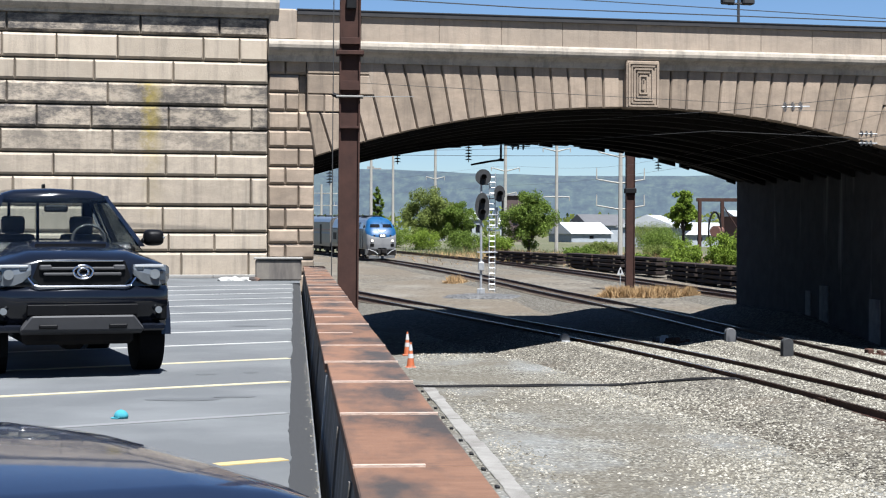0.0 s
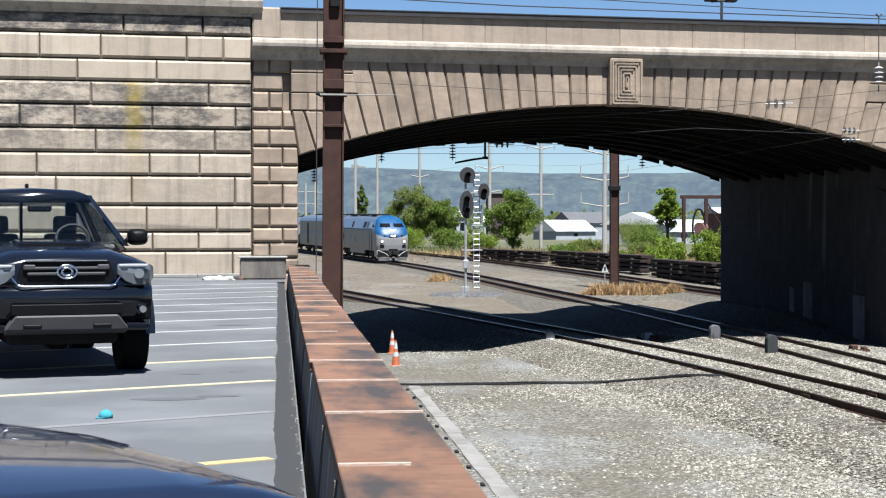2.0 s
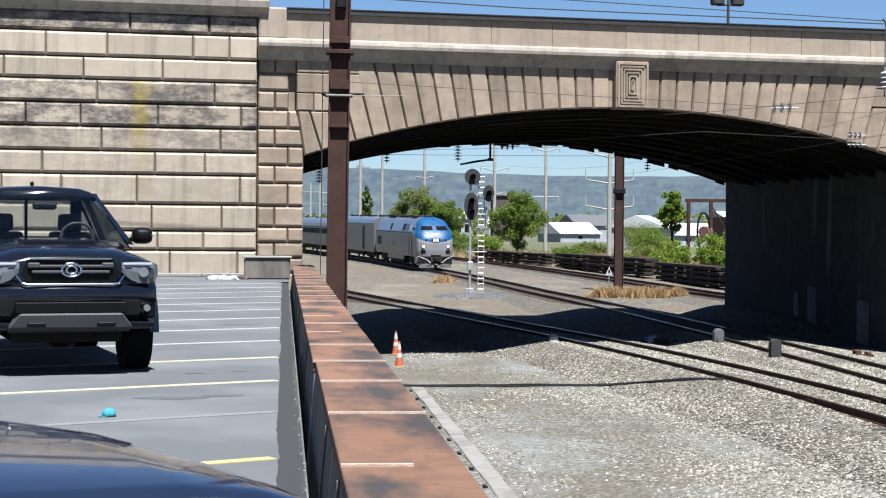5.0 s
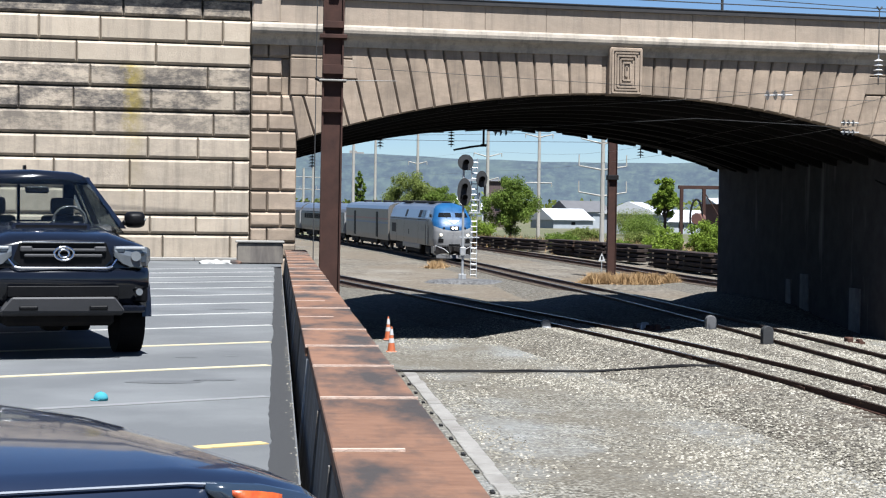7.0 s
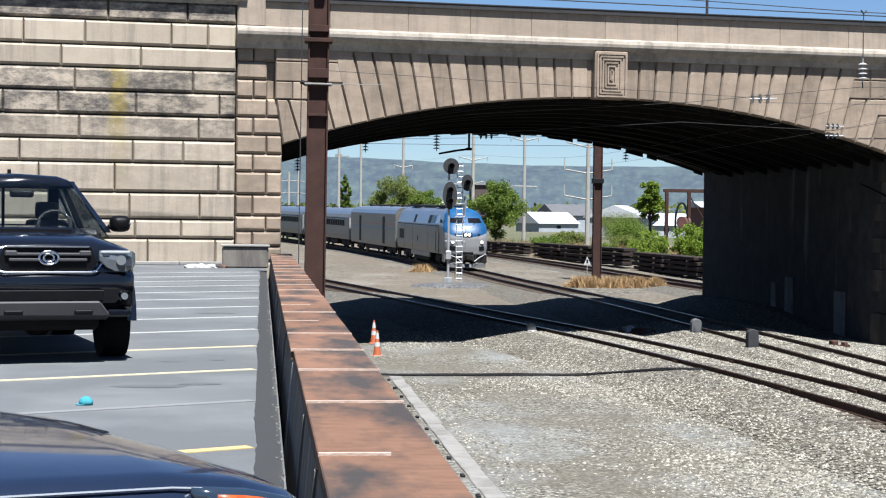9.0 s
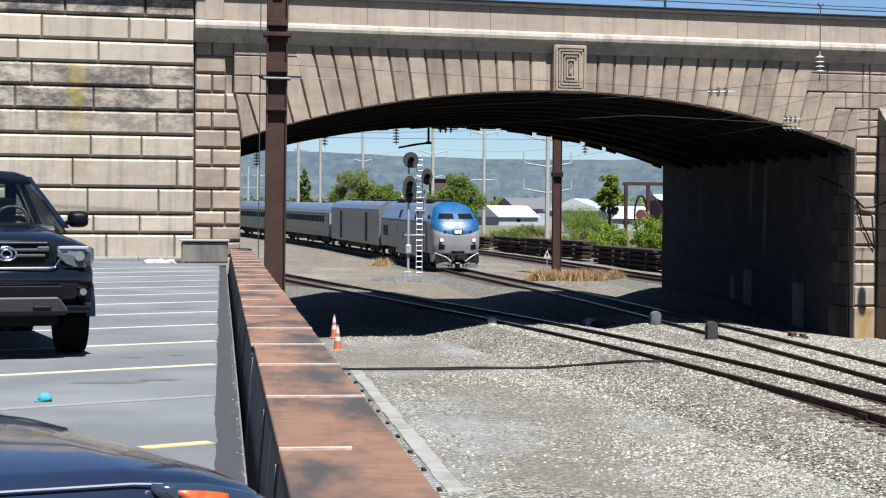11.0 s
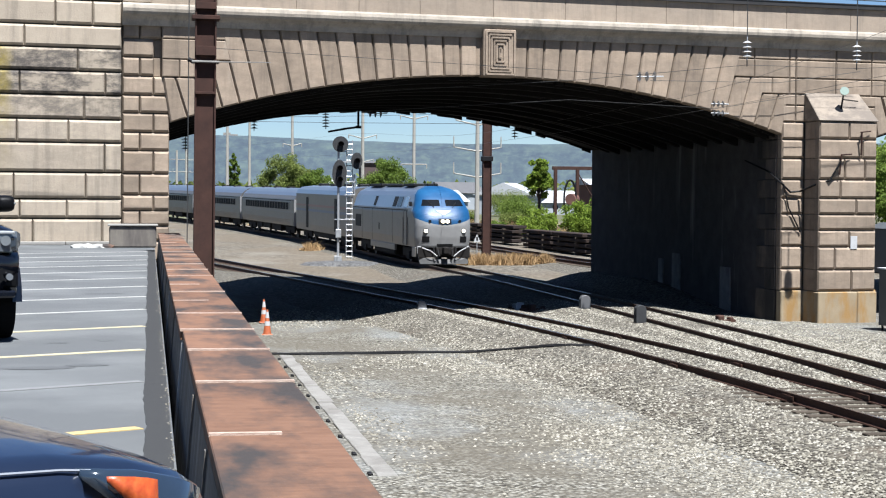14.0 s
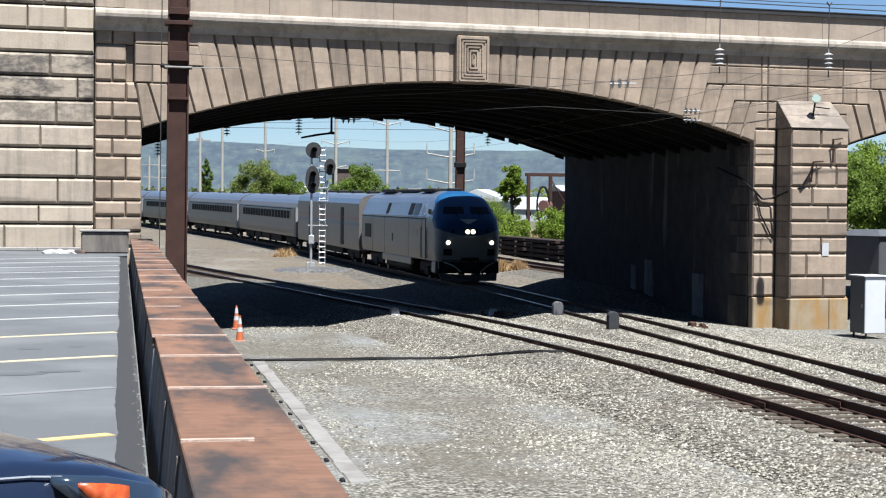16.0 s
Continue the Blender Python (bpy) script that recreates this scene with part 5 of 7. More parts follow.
def insulator(parent, p, n=3, r=0.11, mat=CERAMIC, step=0.13, along=(0, 0, 1)):
    """A string of ceramic sheds from p along a direction."""
    p, d = Vector(p), Vector(along)
    b = part("insulator", rods((p - d * 0.1, p + d * (n * step + 0.05), 0.02, 0.02)), GALV, parent)
    for i in range(n):
        q = p + d * (i * step)
        part("shed", rods((q, q + d * 0.05, r, r * 0.35), n=12), mat, b)


def build_pole_near():
    t = thing("catenary_pole", pose(1.27, 41.0, -2.6, 0, 0.35, 0), "brown weathered steel catenary pole with white clamps", "catenary pole", "catenary poles")
    h_column(t, 0.46, 13.5)
    for z, d in ((8.3, 0.05), (7.25, 0.022), (9.98, 0.03)):
        part("clamp", boxes((-0.33, 0.33, -0.27, 0.25, z - d, z + d), bevel=0.01), CONCRETE if d < 0.025 else POLE, t, "pale clamp band")
    part("clamp_arm", rods(((0.3, -0.2, 7.25), (1.55, -0.2, 7.27), 0.012, 0.009)), CONCRETE, t, "thin white side arm")
    part("clamp_arm", rods(((-0.3, -0.2, 7.25), (-0.42, -0.2, 7.3), 0.05, 0.05)), BLACK, t)
    for z0, z1 in ((7.4, 7.62), (8.5, 8.66), (6.48, 6.54)):
        part("plate", boxes((-0.24, 0.24, -0.235, -0.1, z0, z1), bevel=0.006), POLE, t, "bolted splice plate")
    # black plates drawn in place of a bracket's shadow on the pole
    part("bracket_shadow_plate", boxes((-0.1, 0.14, -0.24, -0.1, 9.35, 9.7), (-0.05, 0.07, -0.24, -0.1, 9.7, 10.05), bevel=0.02), BLACK, t, "bell-shaped bracket shadow, built as black plates")
    for i in range(9):
        part("rivet", boxes((-0.03, 0.03, -0.25, -0.1, 10.2 + i * 0.16, 10.26 + i * 0.16), bevel=0.01), GALV if i % 3 == 0 else POLE, t)
    part("conduit", rods(((-0.4, -0.15, 0), (-0.4, -0.15, 13), 0.012, 0.012)), WIRE, t)


build_pole_near()


def build_pole_far():
    t = thing("catenary_pole", pose(20.75, 104, -2.5), "brown steel catenary pole beyond the bridge", "catenary pole", "catenary poles")
    h_column(t, 0.5, 12.5)
    part("band", boxes((-0.34, 0.34, -0.3, 0.3, 6.2, 6.5), bevel=0.02), BLACK, t)


build_pole_far()


def wire(pts, r=0.014, mat=WIRE, label="thin dark overhead wire of the electrified line", name="overhead_wire"):
    bm = bmesh.new()
    tube(bm, pts, r, 5)
    tagged(part(name, finish(bm), mat), label, "overhead wire", "overhead wires")


def build_wires():
    # contact and messenger wires over the main track, sagging a little under the bridge
    ys = list(range(20, 300, 6))
    for dx, z_in, z_out, r in ((0.3, 4.05, 4.3, 0.005), (0.35, 4.55, 5.75, 0.005)):
        pts = []
        for y in ys:
            k = min(1.0, smooth01(78, 125, y) + (1 - smooth01(20, 50, y)))
            pts.append((track_b(y) + dx, y, z_in + (z_out - z_in) * k + (rail_z(y) + 2.15)))
        wire(pts, r, WIRE_PALE)
    # feeders beyond the bridge
    for a, b in (((-30, 185, 11.4), (32.3, 166.8, 10.2)), ((32.3, 166.8, 10.2), (70, 150, 10.6)), ((-30, 180, 9.6), (60, 152, 8.6)), ((-20, 215, 10.8), (60, 205, 12.6)), ((-25, 140, 6.9), (21, 104, 7.6)), ((21, 104, 8.6), (45, 120, 8.4))):
        n = 12
        pts = [tuple(Vector(a).lerp(Vector(b), i / n) - Vector((0, 0, 1.2 * 4 * (i / n) * (1 - i / n) * 0.4))) for i in range(n + 1)]
        wire(pts, 0.022)
    # insulators under the far and near edges of the arch
    t = thing("hanging_insulators", MB, "dark insulator strings fixed under the arch", "insulator")
    for u, w, n in ((4.36, 21.2, 5), (7.29, 21.2, 3), (10.43, 21.2, 5), (19.1, 21.2, 3)):
        insulator(t, (u + SKEW * w, w, arch_z(min(u, 22)) - 0.13 * n - 0.06), n, 0.17, BLACK)
    insulator(t, (14.5, 21.75, 5.1), 3, 0.17, BLACK, 0.24, (1, 0, 0.02))
    t = thing("registration_arm", MB, "black bent registration arm hung under the far arch edge", "catenary arm")
    part("drop_tube", rods(((13.97, 21.75, 5.3), (13.97, 21.75, 4.5), 0.05, 0.05)), BLACK, t)
    part("arm_tube", rods(((13.97, 21.75, 4.5), (13.4, 21.75, 4.42), 0.045, 0.045), ((13.4, 21.75, 4.42), (12.62, 21.75, 4.27), 0.05, 0.04)), BLACK, t)
    part("clip", boxes((13.85, 14.1, 21.7, 21.8, 4.44, 4.56), bevel=0.02), BLACK, t)
    # horizontal three-shed insulators on the wires before the face
    t = thing("strain_insulator", MB, "white three-shed strain insulators on a wire", "insulator")
    insulator(t, (17.3, -1.0, 5.32), 3, 0.16, CERAMIC, 0.26, (1, 0, 0.04))
    t = thing("strain_insulator", MB, "grey glass insulators under the arch edge", "insulator")
    insulator(t, (20.1, -0.6, 4.25), 3, 0.1, GALV, 0.16, (1, 0, 0))
    insulator(t, (20.1, -0.6, 4.55), 3, 0.1, GALV, 0.16, (1, 0, 0))
    # suspension strings on a feeder that passes well before the bridge
    eye = MB.inverted() @ Vector((0, 0, EYE))
    near = lambda u, w, z: eye + (Vector((u, w, z)) - eye) * 0.94
    o = lambda u, w, z: tuple(MB @ Vector((u, w, z)))
    n = lambda u, w, z: tuple(MB @ near(u, w, z))
    for u in (21.35, 25.4):
        t = thing("suspension_insulator", MB, "white suspension insulators hung from a feeder wire", "insulator", "suspension insulators")
        a = near(u, -0.45, 6.12)
        part("hanger", rods((a + Vector((0, 0, 0.55)), a + Vector((0, 0, 1.98)), 0.016, 0.016), (a + Vector((-0.09, 0, 2.06)), a + Vector((0, 0, 1.96)), 0.025, 0.025), (a + Vector((0.09, 0, 2.06)), a + Vector((0, 0, 1.96)), 0.025, 0.025)), WIRE, t)
        insulator(t, tuple(a), 4, 0.155, CERAMIC, 0.14)
        part("rod", rods((a - Vector((0, 0, 0.3)), a, 0.018, 0.018)), WIRE, t)
    wire([o(-4, -3.2, 8.5)] + [tuple(MB @ (near(u, -0.45, 6.12) + Vector((0, 0, 2.0)))) for u in (21.35, 25.4)] + [o(38, -3.2, 8.2)], 0.014)
    wire([o(8.0, 3.0, 4.75), o(15.5, -0.6, 5.2), n(21.35, -0.45, 5.85), n(25.4, -0.45, 5.85), o(34, -3.2, 6.3)], 0.008)
    wire([o(9.0, 3.0, 4.2), o(15.0, -0.8, 4.55), o(20.2, -0.6, 4.4), o(25.0, -0.9, 5.2), o(34, -1.5, 5.9)], 0.008)
    wire([o(2.0, -9.0, 5.1), o(17.0, -1.2, 5.35), n(21.35, -0.45, 5.85)], 0.007)
    wire([o(17.9, -0.5, 5.25), o(22.5, -0.5, 5.3), o(25.5, -0.5, 5.75)], 0.009, WIRE_PALE)
    wire([o(-6, 2.5, 9.05), o(10, 2.5, 8.62), o(30, 2.5, 8.5), o(50, 2.5, 8.6)], 0.02)


build_wires()


def build_pier_fittings():
    t = thing("flood_lamp", MB, "green-white enamelled lamp on the buttress cap", "lamp")
    part("shade", rods(((24.78, -0.7, 4.98), (24.68, -0.92, 5.06), 0.08, 0.14), n=14), ENAMEL, t, "pale green enamel shade")
    part("shade_rim", rods(((24.68, -0.92, 5.06), (24.675, -0.935, 5.066), 0.15, 0.15), n=14), GREEN_RIM, t)
    part("stem", rods(((24.75, -0.58, 4.4), (24.77, -0.7, 4.96), 0.03, 0.03), ((24.75, -0.65, 4.8), (25.35, -0.65, 4.75), 0.02, 0.02)), BLACK, t)
    t = thing("notice_plate", MB, "small blank white notice plate on the pier", "sign")
    part("plate", boxes((24.93, 25.18, -1.02, -1.003, -0.15, 0.28), bevel=0.004), WHITE_MARK, t)
    t = thing("cable_bracket", MB, "rusty cable brackets and loose cable on the pier", "bracket")
    part("arm", rods(((24.55, -1.02, 2.95), (24.45, -1.17, 2.9), 0.03, 0.03), ((24.45, -1.17, 2.9), (24.45, -1.07, 2.3), 0.03, 0.03), ((24.45, -1.17, 2.95), (24.9, -1.07, 2.98), 0.025, 0.025)), POLE, t)
    part("arm", rods(((25.3, -1.02, 3.7), (25.2, -1.17, 3.65), 0.03, 0.03), ((25.2, -1.17, 3.65), (25.25, -1.07, 2.95), 0.03, 0.03), ((25.15, -1.17, 3.7), (25.6, -1.07, 3.75), 0.02, 0.02)), POLE, t)
    bm = bmesh.new()
    tube(bm, [(22.85, 2.5, 2.8), (22.86, 0.8, 2.4), (22.9, -0.04, 2.0), (23.2, -0.07, 1.72), (23.55, -0.1, 1.75), (23.72, -0.7, 1.95), (24.1, -1.05, 2.1), (24.45, -1.17, 2.75)], 0.035)
    part("cable", finish(bm), BLACK, t)
    bm = bmesh.new()
    tube(bm, [(22.95, -0.06, 2.0), (23.15, -0.06, 1.2), (23.6, -0.06, 0.4)], 0.025)
    part("cable", finish(bm), BLACK, t)
    t = thing("equipment_cabinet", pose(22.85, 49.4, -2.62, 0, 0, -86), "pale grey trackside equipment cabinet on legs", "cabinet")
    part("body", boxes((-0.45, 0.45, -0.35, 0.35, 0.2, 1.95), bevel=0.02), CAB_GREY, t)
    # dark sheet over the whole front face; the other faces stay pale
    part("door", boxes((-0.45, 0.45, -0.375, -0.352, 0.2, 1.94), bevel=0.008), HUT, t, "dark grey front of the cabinet")
    part("handle", boxes((0.28, 0.34, -0.395, -0.37, 1.0, 1.1), bevel=0.008), GALV, t)
    part("roof", boxes((-0.5, 0.5, -0.42, 0.4, 1.95, 2.0), bevel=0.01), CAB_GREY, t)
    for x in (-0.4, 0.36):
        part("leg", boxes((x, x + 0.05, -0.3, -0.25, 0, 0.2)), BLACK, t)
    t = thing("relay_hut", pose(41.4, 88.0, -2.55, 0, 0, 20), "dark grey relay hut beyond the pier", "hut")
    part("body", boxes((-1.6, 1.6, -1.5, 1.5, 0, 2.45), bevel=0.05), HUT, t)
    bm = bmesh.new()
    quad_prism(bm, [(-1.75, -1.65, 2.45), (1.75, -1.65, 2.45), (1.2, -1.0, 2.78), (-1.2, -1.0, 2.78)], [(-1.75, 1.65, 2.45), (1.75, 1.65, 2.45), (1.2, 1.0, 2.78), (-1.2, 1.0, 2.78)])
    part("roof", finish(bm), HUT, t)
    part("door", boxes((0.2, 1.1, -1.54, -1.5, 0.1, 2.2), bevel=0.01), HUT, t)


GREEN_RIM = plain("green_glass_rim", (0.16, 0.27, 0.21), 0.4)
ENAMEL = plain("green_enamel", (0.66, 0.72, 0.67), 0.4)
CAB_GREY = surf("cabinet_paint", (0.95, 0.96, 0.97), (0.86, 0.87, 0.88), 3, 0.5, bump=0.05)
HUT = surf("hut_paint", (0.13, 0.14, 0.15), (0.10, 0.107, 0.115), 2, 0.6, bump=0.1)
build_pier_fittings()


def build_track_gear():
    for x, y, w, h, label in ((14.55, 49.2, 0.16, 0.80, "grey round-topped marker box beside the rails"), (14.5, 55.6, 0.17, 0.72, "pale round-topped switch lamp case"), (8.95, 55.8, 0.15, 0.55, "dark switch stand in the shade")):
        t = thing("switch_box", pose(x, y, -2.52), label, "switch box", "switch boxes")
        bm = bmesh.new()
        arc = [(w * math.cos(a), h - w + w * math.sin(a)) for a in [math.pi * i / 8 for i in range(9)]]
        prof = [(w, 0.12)] + arc + [(-w, 0.12)]
        quad_prism(bm, [(u, -0.15, z) for u, z in prof], [(u, 0.15, z) for u, z in prof])
        part("case", finish(bm, 0.015), SIGNAL_GREY if y < 52 else GREY_CASE, t)
        part("foot", boxes((-0.22, 0.22, -0.2, 0.2, 0.0, 0.13), bevel=0.01), BLACK, t)
    for x, y in ((12.6, 57.5), (13.1, 57.2), (9.0, 55.6), (12.9, 58.2), (17.9, 51.5)):
        t = thing("switch_rod", pose(x, y, -2.45, 0, 0, random.uniform(-40, 40)), "rusty switch rods and clamps beside the rail", "switch gear", "switch gear")
        part("rod", boxes((-0.5, 0.5, -0.04, 0.04, 0.02, 0.10), bevel=0.01), RAIL, t)
        part("clamp", boxes((-0.16, 0.05, -0.14, 0.14, -0.1, 0.24), bevel=0.03), GALV if x < 13 else RAIL, t)
        part("clamp", boxes((0.25, 0.4, -0.1, 0.16, -0.1, 0.18), bevel=0.03), RAIL, t)
    for y in (30.5, 36.5, 44.0):
        for fn in (track_a,):
            p, s = centre(fn, y)
            t = thing("rail_joint_bar", Matrix.Translation(p), "bolted joint bars on the rusty rail", "rail joint", "rail joints")
            for q in (-0.7525, 0.7525):
                part("bar", boxes((q - 0.05, q - 0.03, -0.45, 0.45, -0.14, -0.05), (q + 0.03, q + 0.05, -0.45, 0.45, -0.14, -0.05), bevel=0.006), RAIL, t)
    t = thing("whistle_sign", pose(21.9, 113, -2.45), "small white triangular track sign on a post", "sign")
    part("post", rods(((0, 0, 0), (0, 0, 1.0), 0.03, 0.03)), GALV, t)
    bm = bmesh.new()
    quad_prism(bm, [(-0.24, -0.03, 0.85), (0.24, -0.03, 0.85), (0, -0.03, 1.4)], [(-0.24, 0.0, 0.85), (0.24, 0.0, 0.85), (0, 0.0, 1.4)])
    part("plate", finish(bm), WHITE_MARK, t)
    part("mark", boxes((-0.06, 0.06, -0.04, -0.03, 0.95, 1.2)), BLACK, t)


GREY_CASE = surf("case_paint", (0.20, 0.20, 0.205), (0.14, 0.14, 0.145), 4, 0.6, bump=0.1)
build_track_gear()


def build_stacks():
    rng = random.Random(21)
    for x0, y0, x1, y1, layers in ((29.2, 100, 28.0, 124, 4), (27.8, 126, 25.0, 152, 4), (24.6, 154, 20.5, 178, 3)):
        d = Vector((x1 - x0, y1 - y0, 0))
        ang = math.degrees(math.atan2(-d.x, d.y))
        t = thing("rail_stack", pose(x0, y0, rail_z((y0 + y1) / 2) - 0.25, 0, 0, ang), "long stack of dark rusty rail bundles on spacers", "rail stack", "rail stacks")
        L = d.length
        for k in range(layers):
            z = 0.12 + k * 0.34
            for j in range(3):
                y = j * L / 3
                part("rail_layer", boxes((-0.6 + rng.uniform(-0.1, 0.1), 0.6, y + 0.1 + rng.uniform(0, 0.5), y + L / 3 - rng.uniform(0.05, 0.4), z, z + 0.24), bevel=0.03), RAIL_OLD, t)
            for j in range(6):
                y = (j + 0.5) * L / 6
                part("spacer", boxes((-0.75, 0.75, y - 0.08, y + 0.08, z - 0.12, z)), TIE, t)


RAIL_OLD = surf("old_rail_bundle", (0.075, 0.055, 0.048), (0.04, 0.032, 0.03), 3, 0.85, c3=(0.10, 0.06, 0.04), s3=1, stretch=(4, 0.3, 6), bump=0.6, bscale=20)
dull(RAIL_OLD)
build_stacks()


def grass(name, spots, count, h, mat, label, seed):
    rng = random.Random(seed)
    bm = bmesh.new()
    for _ in range(count):
        cx, cy, rx, ry = rng.choice(spots)
        x, y = rng.gauss(cx, rx), rng.gauss(cy, ry)
        a, hh, lean = rng.uniform(0, 6.28), h * rng.uniform(0.25, 1.2), rng.uniform(0, 0.8) * h
        b = rng.uniform(0, 6.28)
        hh *= 0.25 + 0.75 * math.exp(-((x - cx) / rx) ** 2)
        w = 0.02 + 0.02 * rng.random()
        z = ground_z(x, y) - 0.02
        v = [bm.verts.new((x - w * math.cos(a), y - w * math.sin(a), z)), bm.verts.new((x + w * math.cos(a), y + w * math.sin(a), z)), bm.verts.new((x + lean * math.cos(b), y + lean * math.sin(b), z + hh))]
        bm.faces.new(v)
    tagged(part(name, bm, mat), label, "grass", kind="stuff")


STRAW = surf("dry_straw", (0.66, 0.42, 0.19), (0.50, 0.31, 0.14), 2, 0.95, bump=0.0)
WEED = surf("green_weeds", (0.11, 0.17, 0.04), (0.16, 0.17, 0.06), 1, 0.95, bump=0.0)
grass("dry_grass", [(18.5, 98, 0.35, 0.4), (19.3, 98.3, 0.4, 0.5), (20.3, 98.0, 0.45, 0.5), (21.3, 98.5, 0.5, 0.5), (22.1, 98.0, 0.25, 0.4), (23.0, 97.6, 0.3, 0.3)], 17000, 0.66, STRAW, "tawny dry grass round the pole foot", 1)
grass("dry_grass", [(11.4, 118, 0.5, 0.5), (10.8, 117, 0.25, 0.3)], 900, 0.6, STRAW, "tuft of tawny dry grass by the track", 2)
grass("dry_grass", [(34, 175, 10, 12), (24, 190, 8, 10), (40, 150, 6, 9)], 9000, 0.9, STRAW, "straw-coloured scrub beyond the rail stacks", 3)
grass("weeds", [(34, 160, 5, 8), (42, 150, 5, 6), (28, 190, 9, 9), (20, 205, 6, 8)], 9000, 0.9, WEED, "green weeds beyond the rail stacks", 4)


# ---- distance: wooded ridge, trees, houses, masts ----
def hill_mat():
    """Mottled woods, laid out by bearing and height so that the crowns look round from the valley."""
    m, nt, b, co = start("wooded_ridge", 1.0)
    sep = nt.nodes.new("ShaderNodeSeparateXYZ")
    nt.links.new(co, sep.inputs[0])
    div = nt.nodes.new("ShaderNodeMath")
    div.operation = "DIVIDE"
    nt.links.new(sep.outputs[0], div.inputs[0])
    nt.links.new(sep.outputs[1], div.inputs[1])
    far = nt.nodes.new("ShaderNodeMath")
    far.operation = "MULTIPLY"
    far.inputs[1].default_value = 2500
    nt.links.new(div.outputs[0], far.inputs[0])
    vec = nt.nodes.new("ShaderNodeCombineXYZ")
    nt.links.new(far.outputs[0], vec.inputs[0])
    nt.links.new(sep.outputs[2], vec.inputs[1])
    co2 = vec.outputs[0]
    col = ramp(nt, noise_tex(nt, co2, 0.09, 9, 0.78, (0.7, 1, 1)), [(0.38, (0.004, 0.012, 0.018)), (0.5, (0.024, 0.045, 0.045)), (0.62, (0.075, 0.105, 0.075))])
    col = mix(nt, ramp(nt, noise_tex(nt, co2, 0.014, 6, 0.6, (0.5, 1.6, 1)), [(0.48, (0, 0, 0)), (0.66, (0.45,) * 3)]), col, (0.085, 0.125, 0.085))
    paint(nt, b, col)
    # faint blue emission stands in for the haze before the ridge
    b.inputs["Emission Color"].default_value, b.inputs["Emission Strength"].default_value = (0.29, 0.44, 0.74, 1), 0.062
    return m


def build_hill():
    bm = bmesh.new()
    xs = [-1600 + 40 * i for i in range(100)]
    rows = []
    for j in range(14):
        y = 1500 + j * 125
        k = smooth01(0, 11, j)
        row = []
        for x in xs:
            ridge = 100 - 9 * smooth01(100, 420, x) + 12 * smooth01(900, 1400, x) + 7 * noise.noise((x * 0.0016, 2.0, 0)) + 2.2 * noise.noise((x * 0.012, 5.0, 0)) + 1.3 * noise.noise((x * 0.045, 7.0, 0))
            low = 3 * noise.noise((x * 0.003, y * 0.004, 3)) * k * (1 - k) * 4
            row.append(bm.verts.new((x, y, -1.5 + (ridge + 1.5) * k + low)))
        rows.append(row)
    for a, b in zip(rows, rows[1:]):
        for i in range(len(xs) - 1):
            bm.faces.new((a[i], a[i + 1], b[i + 1], b[i]))
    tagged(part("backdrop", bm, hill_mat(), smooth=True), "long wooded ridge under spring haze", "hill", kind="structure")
    # pale cleared strip on the slope
    bm = bmesh.new()
    for i in range(14):
        x0 = 118 + i * 10
        y0, z0 = 2780 - i * 26, 97 - i * 3.3
        box(bm, x0, x0 + 12, y0 - 1, y0, z0 + 0.5 + 2 * noise.noise((i, 0, 0)), z0 + 5 + 2 * noise.noise((i, 4, 0)))
    tagged(part("quarry_scar", finish(bm), CONCRETE), "pale bare strip on the far slope", "clearing", kind="structure")


build_hill()


def leaf_mat(name, c1, c2, c3):
    m, nt, b, co = start(name, 0.75)
    geo = nt.nodes.new("ShaderNodeNewGeometry")
    col = ramp(nt, geo.outputs["Random Per Island"], [(0.0, c2), (0.5, c1), (1.0, c3)])
    paint(nt, b, col)
    b.inputs["Specular IOR Level"].default_value = 0.2
    thin = nt.nodes.new("ShaderNodeBsdfTranslucent")
    nt.links.new(mix(nt, 1.0, col, (0.5, 0.5, 0.5), "MULTIPLY"), thin.inputs[0])
    both = nt.nodes.new("ShaderNodeMixShader")
    both.inputs[0].default_value = 0.4
    nt.links.new(b.outputs[0], both.inputs[1])
    nt.links.new(thin.outputs[0], both.inputs[2])
    nt.links.new(both.outputs[0], nt.nodes["Material Output"].inputs[0])
    return m


LEAF_BRIGHT = leaf_mat("spring_leaves", (0.30, 0.43, 0.055), (0.21, 0.33, 0.04), (0.40, 0.53, 0.08))
LEAF_MID = leaf_mat("green_leaves", (0.22, 0.33, 0.055), (0.16, 0.25, 0.04), (0.30, 0.41, 0.075))
LEAF_DULL = leaf_mat("olive_leaves", (0.28, 0.35, 0.085), (0.20, 0.26, 0.06), (0.37, 0.43, 0.12))
BARK = surf("bark", (0.10, 0.075, 0.055), (0.06, 0.045, 0.035), 6, 0.95, bump=0.7, bscale=20, stretch=(1, 1, 0.3))


